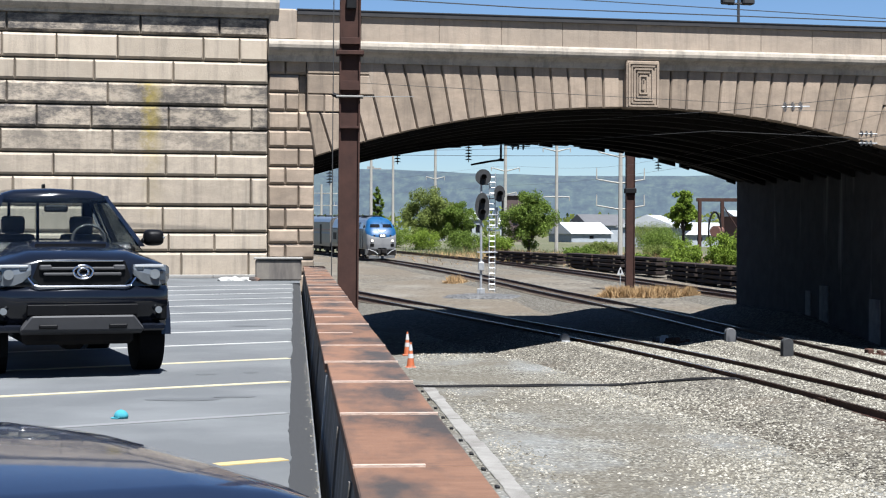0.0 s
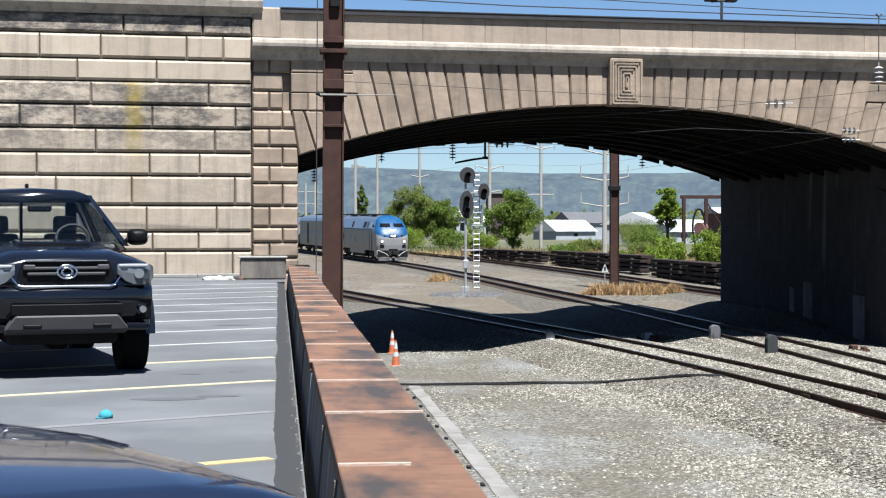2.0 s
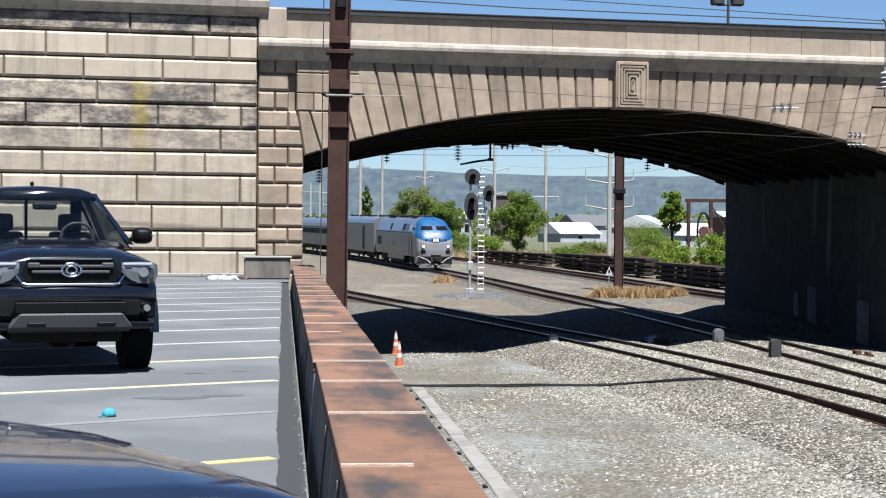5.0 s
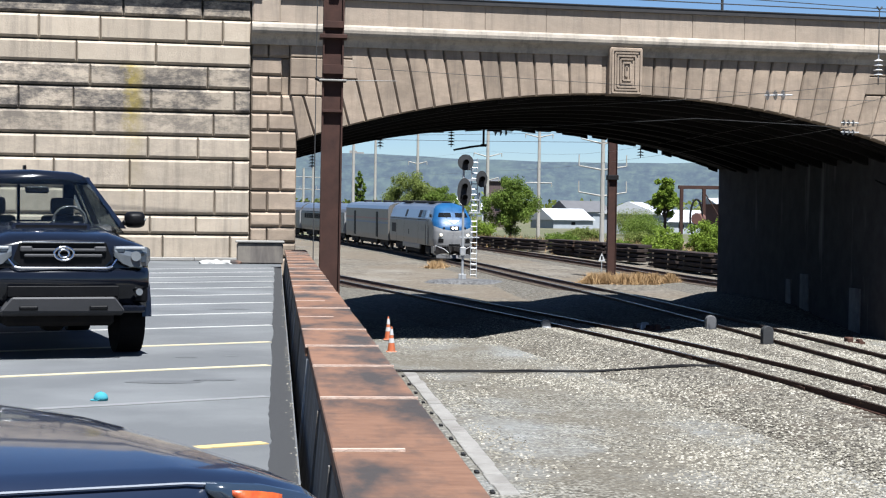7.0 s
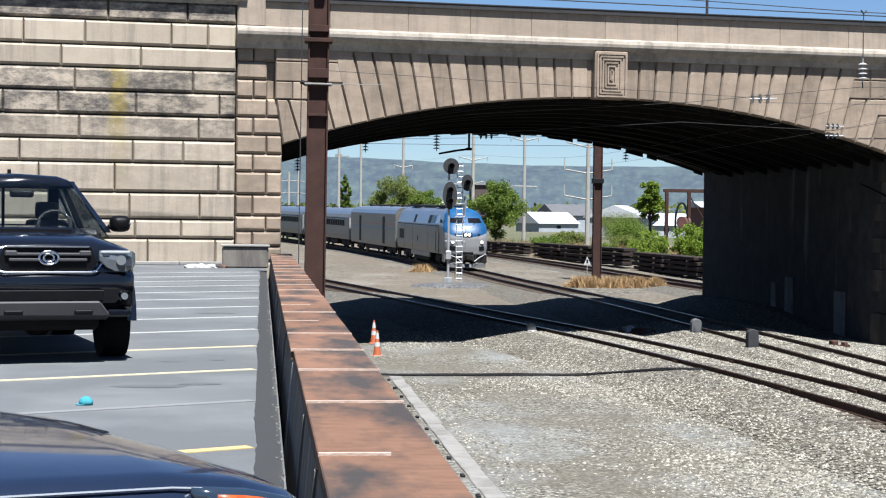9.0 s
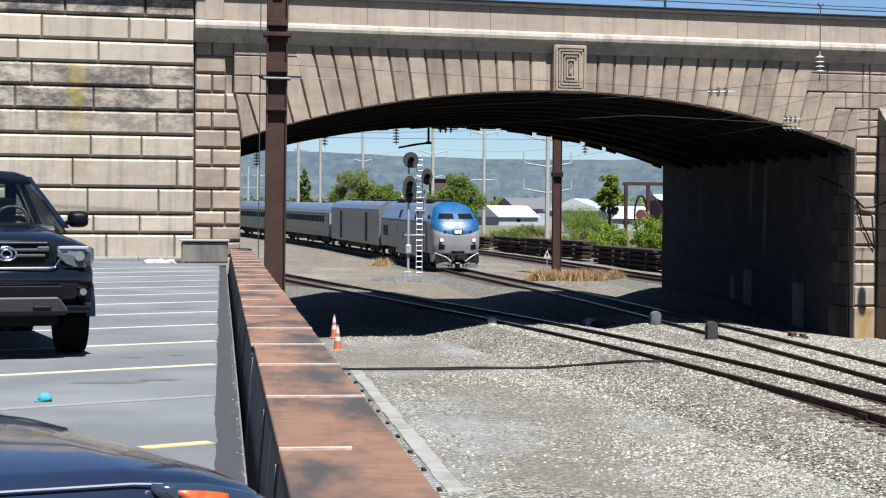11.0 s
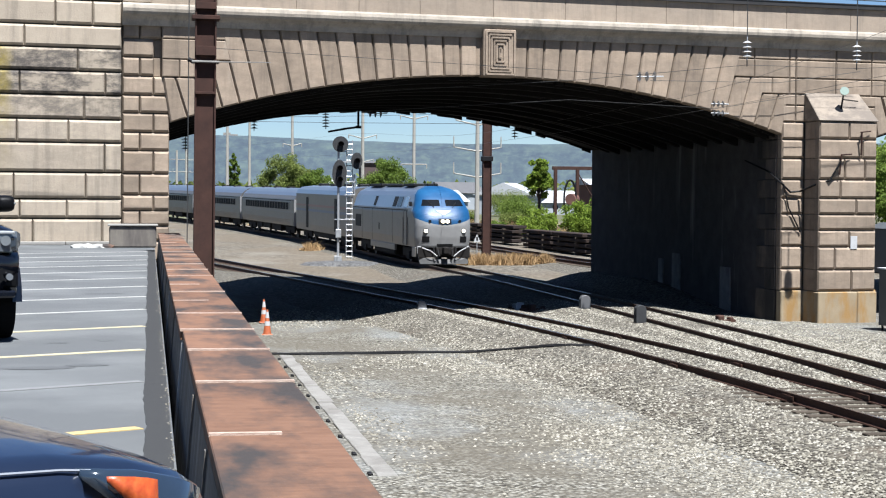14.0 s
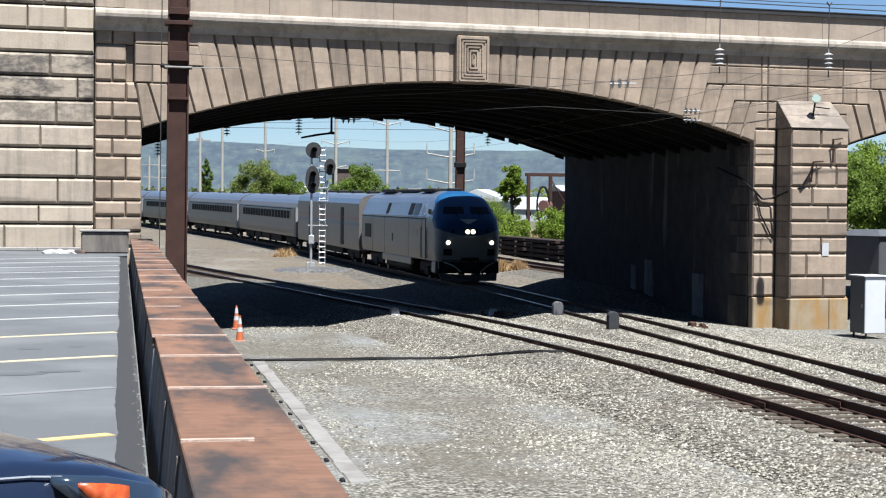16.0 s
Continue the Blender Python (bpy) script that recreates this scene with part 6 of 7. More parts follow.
def tree(name, x, y, z, h, rx, rz, trunk, leaves, mat, label, seed, cat="tree", size=0.22, group=""):
    rng = random.Random(seed)
    t = thing(name, pose(x, y, z), label, cat, group)
    bm = bmesh.new()
    cz = h - rz
    tips = []
    r0 = 0.05 + 0.018 * h
    rod(bm, (0, 0, -0.2), (0.06 * h * 0.2, 0, trunk), r0, r0 * 0.75, 7)
    for i in range(9):
        a, e = rng.uniform(0, 6.28), rng.uniform(-0.3, 0.95)
        tip = Vector((math.cos(a) * rx * 0.62 * math.sqrt(max(0.05, 1 - e * e)), math.sin(a) * rx * 0.62 * math.sqrt(max(0.05, 1 - e * e)), cz + rz * 0.62 * e))
        rod(bm, (0.01 * h, 0, trunk * rng.uniform(0.7, 1.0)), tip, r0 * 0.45, r0 * 0.1, 5)
        tips.append(tip)
    part("trunk", finish(bm), BARK, t, "brown trunk and limbs")
    clumps = []
    for i in range(80):
        a, e, q = rng.uniform(0, 6.28), rng.uniform(-1, 1), rng.random() ** 0.4
        w = math.sqrt(max(0, 1 - e * e))
        clumps.append((Vector((math.cos(a) * w * q * rx, math.sin(a) * w * q * rx, cz + e * q * rz)), rng.uniform(0.16, 0.30) * rx))
    verts, faces = [], []
    for i in range(leaves * 6):
        c, r = rng.choice(clumps)
        d = Vector((rng.gauss(0, 1), rng.gauss(0, 1), rng.gauss(0, 0.8)))
        p = c + d.normalized() * r * rng.uniform(0.4, 1.15)
        u = Vector((rng.gauss(0, 1), rng.gauss(0, 1), rng.gauss(0, 1))).normalized()
        v = u.cross(Vector((rng.gauss(0, 1), rng.gauss(0, 1), rng.gauss(0, 1)))).normalized()
        s = 0.50 * size * rng.uniform(0.6, 1.3)
        k = len(verts)
        verts += [tuple(p + u * s), tuple(p + v * s * 0.6), tuple(p - u * s), tuple(p - v * s * 0.6)]
        faces.append((k, k + 1, k + 2, k + 3))
    me = bpy.data.meshes.new("crown")
    me.from_pydata(verts, [], faces)
    me.materials.append(mat)
    crown = new("crown", me)
    crown.parent = t
    tagged(crown, "leafy crown with gaps")
    return t


tree("tree", 18.4, 229, -1.3, 8.2, 3.6, 3.6, 2.0, 4200, LEAF_DULL, "broad spring-green tree behind the track", 31)
tree("tree", 21.8, 226, -1.3, 6.2, 2.4, 2.6, 1.5, 2400, LEAF_MID, "green tree behind the track", 38)
tree("tree", 27.4, 198, -1.4, 7.0, 3.0, 3.1, 1.6, 4200, LEAF_MID, "round dense green tree behind the signal", 32)
tree("tree", 37.2, 160.7, -1.7, 6.9, 1.25, 1.9, 3.2, 2200, LEAF_BRIGHT, "bright green tree with a bare trunk", 33)
tree("poplar_tree", 16.0, 329, -0.9, 10.2, 1.2, 4.6, 2.0, 1800, LEAF_MID, "narrow dark poplar far away", 34, "tree", 0.3)
for i, (x, y, h, r, mm) in enumerate(((31.6, 137, 2.6, 1.7, LEAF_BRIGHT), (33.6, 131, 3.3, 1.6, LEAF_BRIGHT), (35.4, 131.5, 3.6, 1.6, LEAF_BRIGHT), (31.0, 150, 1.2, 1.3, LEAF_MID), (28.5, 168, 1.4, 1.8, LEAF_MID),
                                     (17.0, 225, 2.6, 2.6, LEAF_BRIGHT), (21.5, 215, 2.6, 2.4, LEAF_MID), (13.6, 240, 3.0, 3.0, LEAF_MID), (24.6, 205, 2.2, 2.0, LEAF_BRIGHT), (36.6, 200, 1.5, 2.0, LEAF_DULL),
                                     (46, 210, 3.0, 3.2, LEAF_MID), (40, 185, 1.3, 1.8, LEAF_DULL), (50, 235, 3.6, 3.6, LEAF_DULL))):
    tree("bush", x, y, ground_z(x, y), h, r, h * 0.5, 0.4, 1500, mm, "leafy green bush on the scrub", 50 + i, "bush", 0.17, "bushes")
for i, (x, y, h, r) in enumerate(((56, 128, 8.0, 3.2), (61, 133, 9.0, 3.6), (58, 122, 6.0, 2.8), (52, 124, 4.6, 2.6), (66, 126, 8.5, 3.4))):
    tree("tree", x, y, ground_z(x, y), h, r, h * 0.42, 1.2, 3000, (LEAF_MID, LEAF_BRIGHT)[i % 2], "leafy green tree beyond the second arch", 80 + i, "tree", 0.24, "trees beyond the second arch")


def far_woods():
    """A low belt of tree tops before the ridge."""
    rng = random.Random(99)
    verts, faces = [], []
    for i in range(9000):
        x = rng.uniform(-60, 330)
        y = 430 + rng.uniform(0, 160)
        h = 4 + 3.5 * noise.noise((x * 0.05, y * 0.02, 0)) + 2
        p = Vector((x, y, -1.2 + rng.random() ** 0.6 * h))
        s = rng.uniform(0.5, 1.0)
        u = Vector((rng.gauss(0, 1), rng.gauss(0, 1), rng.gauss(0, 1))).normalized()
        v = u.cross(Vector((0.3, 0.5, 0.8))).normalized()
        k = len(verts)
        verts += [tuple(p + u * s), tuple(p + v * s * 0.7), tuple(p - u * s), tuple(p - v * s * 0.7)]
        faces.append((k, k + 1, k + 2, k + 3))
    me = bpy.data.meshes.new("far_woods")
    me.from_pydata(verts, [], faces)
    me.materials.append(LEAF_DULL)
    tagged(new("far_woods", me), "belt of far green woods before the ridge", "woods", kind="stuff")


far_woods()

HOUSE_WHITE = surf("white_siding", (0.62, 0.66, 0.70), (0.48, 0.52, 0.56), 0.8, 0.7, bump=0.1)
ROOF_WHITE = surf("pale_metal_roof", (0.80, 0.82, 0.84), (0.66, 0.68, 0.70), 0.4, 0.5, bump=0.1)
ROOF_DARK = surf("grey_roof", (0.17, 0.17, 0.18), (0.12, 0.12, 0.13), 0.8, 0.8, bump=0.1)
BRICK_DARK = surf("dark_brick", (0.14, 0.09, 0.085), (0.10, 0.07, 0.065), 1.5, 0.9, bump=0.3)
BRICK_RED = surf("brick_red", (0.26, 0.115, 0.085), (0.19, 0.085, 0.065), 1.5, 0.9, bump=0.3)


def house(x, y, z, w, d, h, rise, turn, wall, roof, label, windows=3):
    t = thing("house", pose(x, y, z, 0, 0, turn), label, "house", "far houses")
    part("wall", boxes((-w / 2, w / 2, -d / 2, d / 2, -1.0, h)), wall, t)
    bm = bmesh.new()
    quad_prism(bm, [(-w / 2 - 0.3, -d / 2 - 0.4, h), (w / 2 + 0.3, -d / 2 - 0.4, h), (w / 2 + 0.3, 0, h + rise), (-w / 2 - 0.3, 0, h + rise)],
               [(-w / 2 - 0.3, d / 2 + 0.4, h), (w / 2 + 0.3, d / 2 + 0.4, h), (w / 2 + 0.3, 0.05, h + rise), (-w / 2 - 0.3, 0.05, h + rise)])
    part("roof", finish(bm), roof, t)
    for i in range(windows):
        u = -w / 2 + (i + 0.5) * w / windows
        part("window", boxes((u - 0.45, u + 0.45, -d / 2 - 0.04, -d / 2 + 0.02, h * 0.35, h * 0.75)), DARK_GLASS, t)


house(54.5, 322, -0.9, 9, 8, 1.4, 2.2, 24, HOUSE_WHITE, ROOF_WHITE, "low white shed with a pale metal roof", 1)
house(59.5, 330, -0.9, 9, 8, 3.0, 2.2, 20, HOUSE_WHITE, ROOF_DARK, "white house with a grey roof")
house(54.3, 254, -0.9, 7, 9, 2.6, 1.9, 62, HOUSE_WHITE, ROOF_WHITE, "white gabled shed with a pale roof", 1)
house(60.5, 258, -0.9, 10, 8, 1.5, 1.9, 14, HOUSE_WHITE, ROOF_WHITE, "long white shed with a pale roof", 1)
house(35.3, 348, -0.9, 5, 5, 4.2, 1.6, 10, HOUSE_WHITE, ROOF_WHITE, "small white house far off")
house(28.5, 352, -0.9, 4, 4, 2.6, 1.2, 30, HOUSE_WHITE, ROOF_DARK, "small pale house far off")
house(45, 345, -0.9, 6, 5, 3.2, 1.5, -10, HOUSE_WHITE, ROOF_WHITE, "white roofed shed far off")
house(42.2, 327, -1.0, 3.6, 3.6, 8.8, 0.4, 8, BRICK_DARK, ROOF_DARK, "dark brick tower rising above the trees", 1)
house(44.5, 160, -1.9, 6, 6, 4.6, 0.6, 0, BRICK_RED, ROOF_WHITE, "red brick shed behind the steel frame", 2)


def build_steel_frame():
    t = thing("steel_frame", pose(35.0, 146, -1.9), "rusty steel gantry frame with a cable reel", "steel frame")
    for x in (0.3, 2.3, 4.2):
        part("post", boxes((x - 0.14, x + 0.14, -0.15, 0.15, 0, 6.0), bevel=0.01), POLE, t)
    part("beam", boxes((0.0, 6.0, -0.12, 0.12, 5.8, 6.1), bevel=0.01), POLE, t)
    for z in (2.6,):
        part("brace", rods(((2.3, 0, 5.6), (4.2, 0, z), 0.05, 0.05)), POLE, t)
    bm = bmesh.new()
    tube(bm, [(1.5 + 0.55 * math.cos(a), -0.6, 3.2 + 1.7 * math.sin(a)) for a in [2 * math.pi * i / 22 for i in range(23)]], 0.09)
    part("reel_rim", finish(bm), BLACK, t, "dark reel rim")
    part("reel_hub", rods(((1.5, -0.6, 3.2), (2.1, 0.1, 3.2), 0.5, 0.5), n=14), BRICK_RED, t)


build_steel_frame()

MAST = surf("pale_pole", (0.60, 0.57, 0.50), (0.5, 0.47, 0.41), 1.0, 0.7, bump=0.1)


def mast(x, y, top, r, arms, label, ends=-0.5, mat=MAST):
    z0 = ground_z(x, y)
    t = thing("utility_pole", pose(x, y, z0), label, "utility pole", "utility poles")
    h = top - z0
    part("shaft", rods(((0, 0, -0.2), (0, 0, h), r, r * 0.7), n=8), mat, t)
    for z, half, lift in arms:
        z -= z0
        for s in (-1, 1):
            a = part("arm", rods(((0, 0, z), (s * half, 0, z + lift), 0.09, 0.06)), mat, t, "pale cross arm")
            part("insulator", rods(((s * half, 0, z + lift), (s * half, 0, z + lift + ends), 0.07, 0.05)), mat, a)


mast(15.0, 259.6, 13.4, 0.24, [], "thin pale utility pole")
mast(19.8, 239.2, 14.2, 0.24, [(8.4, 1.3, 0.35)], "pale utility pole with one cross arm")
mast(28.4, 228.2, 13.4, 0.27, [(9.2, 1.9, 0.5), (6.0, 1.5, 0.4)], "pale utility pole with two cross arms")
mast(32.2, 207.5, 12.8, 0.24, [(11.0, 1.7, 0.4), (5.4, 1.6, -0.0)], "pale utility pole with drooping arms")
mast(32.3, 166.8, 10.4, 0.26, [(8.6, 2.2, 0.5), (6.0, 2.4, 0.4), (3.4, 2.4, 0.4)], "stout pale transmission pole with three arms", 1.1)
mast(6.6, 420, 12.2, 0.35, [(10, 2.5, 0), (7, 3.2, 0)], "far pale transmission mast", 0.8)
mast(9.0, 425, 12.6, 0.35, [(10, 2.5, 0), (7, 3.2, 0)], "far pale transmission mast", 0.8)
mast(9.2, 205, 10.0, 0.22, [], "thin pale utility pole")


def build_bridge_lamp():
    t = thing("flood_lights", MB, "twin flood lights on a post above the bridge", "street lamp")
    part("post", rods(((18.6, 6.0, 7.3), (18.6, 6.0, 9.7), 0.06, 0.05)), SIGNAL_GREY, t)
    part("cross_arm", rods(((18.2, 6.0, 9.45), (19.0, 6.0, 9.5), 0.04, 0.04)), SIGNAL_GREY, t)
    for u in (18.2, 18.95):
        part("lamp_head", boxes((u - 0.22, u + 0.22, 5.85, 6.2, 9.45, 9.72), bevel=0.05), SIGNAL_GREY, t)


build_bridge_lamp()


def build_mound():
    """Dark ballast heaped against the far half of the pier."""
    bm = bmesh.new()
    rings = []
    for i in range(12):
        w = 4 + i * 1.75
        h = 0.75 * smooth01(3, 13, w) * (1 - 0.6 * smooth01(21, 25, w)) + 0.06 * noise.noise((w, 1, 0))
        s = SPAN_R + SKEW * min(w, DEPTH)
        rings.append([(s + 0.1, w, -2.75), (s + 0.1, w, -2.6 + h), (s - 0.5, w, -2.6 + h * 0.95), (s - 1.6, w, -2.6 + h * 0.35), (s - 2.8, w, -2.63)])
    loft(bm, rings)
    ob = part("ballast_mound", finish(bm), BALLAST)
    ob.matrix_world = MB
    tagged(ob, "ballast heaped against the pier wall", "ballast", kind="structure")


build_mound()


def build_stones():
    """Loose pale stones over the yard."""
    rng = random.Random(77)
    verts, faces = [], []
    base = [(1, 0, 0), (-1, 0, 0), (0, 1, 0), (0, -1, 0), (0, 0, 1), (0, 0, -0.6)]
    tri = [(0, 2, 4), (2, 1, 4), (1, 3, 4), (3, 0, 4), (2, 0, 5), (1, 2, 5), (3, 1, 5), (0, 3, 5)]
    n = 0
    while n < 90000:
        y = 21.0 + 40 * rng.random() ** 1.35
        x = rng.uniform(3.7, 22)
        da, db = abs(x - track_a(y)), abs(x - track_b(y))
        keep = 0.6 if x < track_a(y) else 0.8
        patch = noise.noise((x * 0.28, y * 0.13, 5)) + 0.5 * noise.noise((x * 0.9, y * 0.35, 8))
        if rng.random() > keep * (0.62 + 1.3 * patch + 0.5 * smooth01(6, 12, x)) or min(abs(da - 0.7525), abs(db - 0.7525)) < 0.1:
            continue
        d = min(da, db)
        top = -2.365 + 0.105 * smooth01(30, 38, y)
        z = top if d < 1.5 else top + (-2.595 - top) * min(1, (d - 1.5) / 2.1)
        s = rng.uniform(0.016, 0.040)
        a = rng.uniform(0, 6.28)
        c, q = math.cos(a), math.sin(a)
        k = len(verts)
        sx, sy, sz = s * rng.uniform(0.7, 1.4), s * rng.uniform(0.7, 1.3), s * rng.uniform(0.5, 0.9)
        for vx, vy, vz in base:
            verts.append((x + c * vx * sx - q * vy * sy, y + q * vx * sx + c * vy * sy, z + vz * sz))
        faces += [(k + i, k + j, k + l) for i, j, l in tri]
        n += 1
    me = bpy.data.meshes.new("loose_stones")
    me.from_pydata(verts, [], faces)
    me.materials.append(STONES)
    tagged(new("loose_stones", me), "loose pale stones scattered over the yard", "gravel", kind="stuff")


build_stones()


# ---- facing stones, plates and ties ----
def cushion(outline, face, back, name, material, parent, gap=0.012, bevel=0.035, rise=0.035, bed=0.0):
    """A facing stone: an outline in (along, up), shrunk by the joint, with a chamfered front."""
    c = Vector((sum(p[0] for p in outline) / len(outline), sum(p[1] for p in outline) / len(outline)))

    def shrink(d):
        n = len(outline)
        res = []
        area = sum(outline[i][0] * outline[(i + 1) % n][1] - outline[(i + 1) % n][0] * outline[i][1] for i in range(n))
        sg = 1 if area > 0 else -1
        for i in range(n):
            p0, p1, p2 = Vector(outline[i - 1]), Vector(outline[i]), Vector(outline[(i + 1) % n])
            e1, e2 = (p1 - p0).normalized(), (p2 - p1).normalized()
            n1, n2 = Vector((-e1.y, e1.x)) * sg, Vector((-e2.y, e2.x)) * sg
            k = n1 + n2
            res.append(p1 + k * (d / max(0.35, k.dot(n1))))
        return res

    bm = bmesh.new()
    a = [bm.verts.new((p.x, face, p.y + (bed if p.y < c.y else -bed))) for p in shrink(gap + bevel)]
    b = [bm.verts.new((p.x, face + rise, p.y)) for p in shrink(gap)]
    d = [bm.verts.new((p.x, back, p.y)) for p in shrink(gap)]
    n = len(a)
    bm.faces.new(a)
    for i in range(n):
        j = (i + 1) % n
        bm.faces.new((a[i], b[i], b[j], a[j]))
        bm.faces.new((b[i], d[i], d[j], b[j]))
    return part(name, finish(bm), material, parent)


def rect(u0, u1, z0, z1):
    return [(u0, z0), (u1, z0), (u1, z1), (u0, z1)]


ABUT_Z = [-0.03, 0.77, 1.34, 2.12, 2.99, 3.67, 4.38, 5.07, 5.75, 6.41, 7.14, 7.74]
ABUT_U = [(-1.31, 0.67), (-1.68, -0.34), (-1.85, 0.2), (-4.45, -2.28, 0.74), (-4.99, -1.76, -0.3), (-6.48, -3.31, 0.15),
          (-5.46, -3.91, -1.68, 0.76), (-6.3, -3.44, -0.03), (-3.83, -1.55), (-4.9, -3.16, -0.67, 0.4), (-6.3, -2.5, -0.2)]


def build_abutment():
    rng = random.Random(4)
    for (z0, z1), joints in zip(zip(ABUT_Z, ABUT_Z[1:]), ABUT_U):
        us = list(joints)
        while us[0] > -14:
            us.insert(0, us[0] - rng.uniform(1.5, 2.6))
        us.append(1.24)
        for a, b in zip(us, us[1:]):
            cushion(rect(a, b, z0 + 0.012, z1 - 0.012), -0.02 + rng.uniform(-0.006, 0.006), 0.34, "stone", STONE, BRIDGE, 0.008, 0.04, 0.075, 0.035)
    cushion(rect(-14, 1.24, 7.74, 7.9), 0.02, 0.34, "frieze", FRIEZE, BRIDGE)


PIL_Z = [-2.6, -1.9, -1.2, -0.5, 0.1, 0.55, 1.01, 1.47, 2.1, 2.78, 3.32, 3.89, 4.42, 4.98, 5.54, 6.08, 6.72]


def build_pilaster():
    rng = random.Random(5)
    for i, (z0, z1) in enumerate(zip(PIL_Z, PIL_Z[1:])):
        mid = 1.78 if i % 2 else 2.18
        right = SPAN_L if z1 < 5.0 else 2.2 if z1 < 6.2 else 2.44
        us = [1.27, mid, right] if right - mid > 0.15 else [1.27, right]
        for a, b in zip(us, us[1:]):
            cushion(rect(a, b, z0, z1), 0.10 + rng.uniform(-0.005, 0.005), 0.5, "stone", STONE_ARCH, BRIDGE, 0.009, 0.04, 0.075, 0.035)
        if 4.9 < z0 < 6.0:
            cushion(rect(2.2, 2.44, z0, z1), 0.3, 0.5, "stone", STONE_ARCH, BRIDGE, 0.004, 0.02, 0.02)
    # inner reveal of the left springing
    for z0, z1 in zip(PIL_Z, PIL_Z[1:]):
        if z1 < 3.7:
            part("reveal_stone", boxes((SPAN_L - 0.1, SPAN_L, 0.5, 1.5, z0 + 0.01, z1 - 0.01)), STONE_ARCH, BRIDGE)


def radial(theta, r):
    return (APEX_U + r * math.sin(theta), APEX_Z - RADIUS + r * math.cos(theta))


def build_voussoirs(k, count, first, last):
    rng = random.Random(6 + k)
    off = k * (PIER_R - SPAN_L)
    tmax = math.asin((SPAN_R - APEX_U) / RADIUS)
    tmin = -math.asin((APEX_U - SPAN_L) / RADIUS)
    for i in range(first, last):
        t0, t1 = tmin + (tmax - tmin) * i / count, tmin + (tmax - tmin) * (i + 1) / count
        if abs((t0 + t1) / 2 * RADIUS - 0.12) < 0.45 and k == 0:
            continue
        mid = APEX_U + (RADIUS + 1.0) * math.sin((t0 + t1) / 2)
        away = min(mid - (SPAN_L - 0.25), SPAN_R + 0.25 - mid)
        top = 4.97 if away < 1.0 else 5.5 if away < 2.2 else 6.72
        poly = []
        for t in (t0, t1):
            poly.append(radial(t, RADIUS))
        for t in (t1, t0):
            r = (top - APEX_Z + RADIUS) / math.cos(t)
            poly.append(radial(t, r))
        lo, hi = SPAN_L - 0.22, SPAN_R + 0.22
        poly = [(min(hi, max(lo, u)) + off, z) for u, z in poly]
        cushion(poly, rng.uniform(-0.006, 0.006), 0.34, "voussoir", STONE_ARCH, BRIDGE, 0.010, 0.042, 0.06)
    # stepped courses that fill the corners
    for side in (0, 1):
        if k == 1 and side == 1:
            continue
        for z0, z1, reach in ((4.97, 5.5, 1.15), (5.5, 6.1, 2.35), (6.1, 6.72, 2.35)):
            a, b = (SPAN_L - 0.24, SPAN_L - 0.24 + reach) if side == 0 else (SPAN_R + 0.24 - reach, SPAN_R + 0.24)
            for u0, u1 in ((a, a + reach * 0.45), (a + reach * 0.45, b)):
                cushion(rect(u0 + off, u1 + off, z0, z1), 0.002, 0.34, "stone", STONE_ARCH, BRIDGE, 0.007, 0.03, 0.035)


PIER_Z = [-1.54, -0.83, -0.08, 0.47, 0.99, 1.52, 2.14, 2.84, 3.47, 4.06]


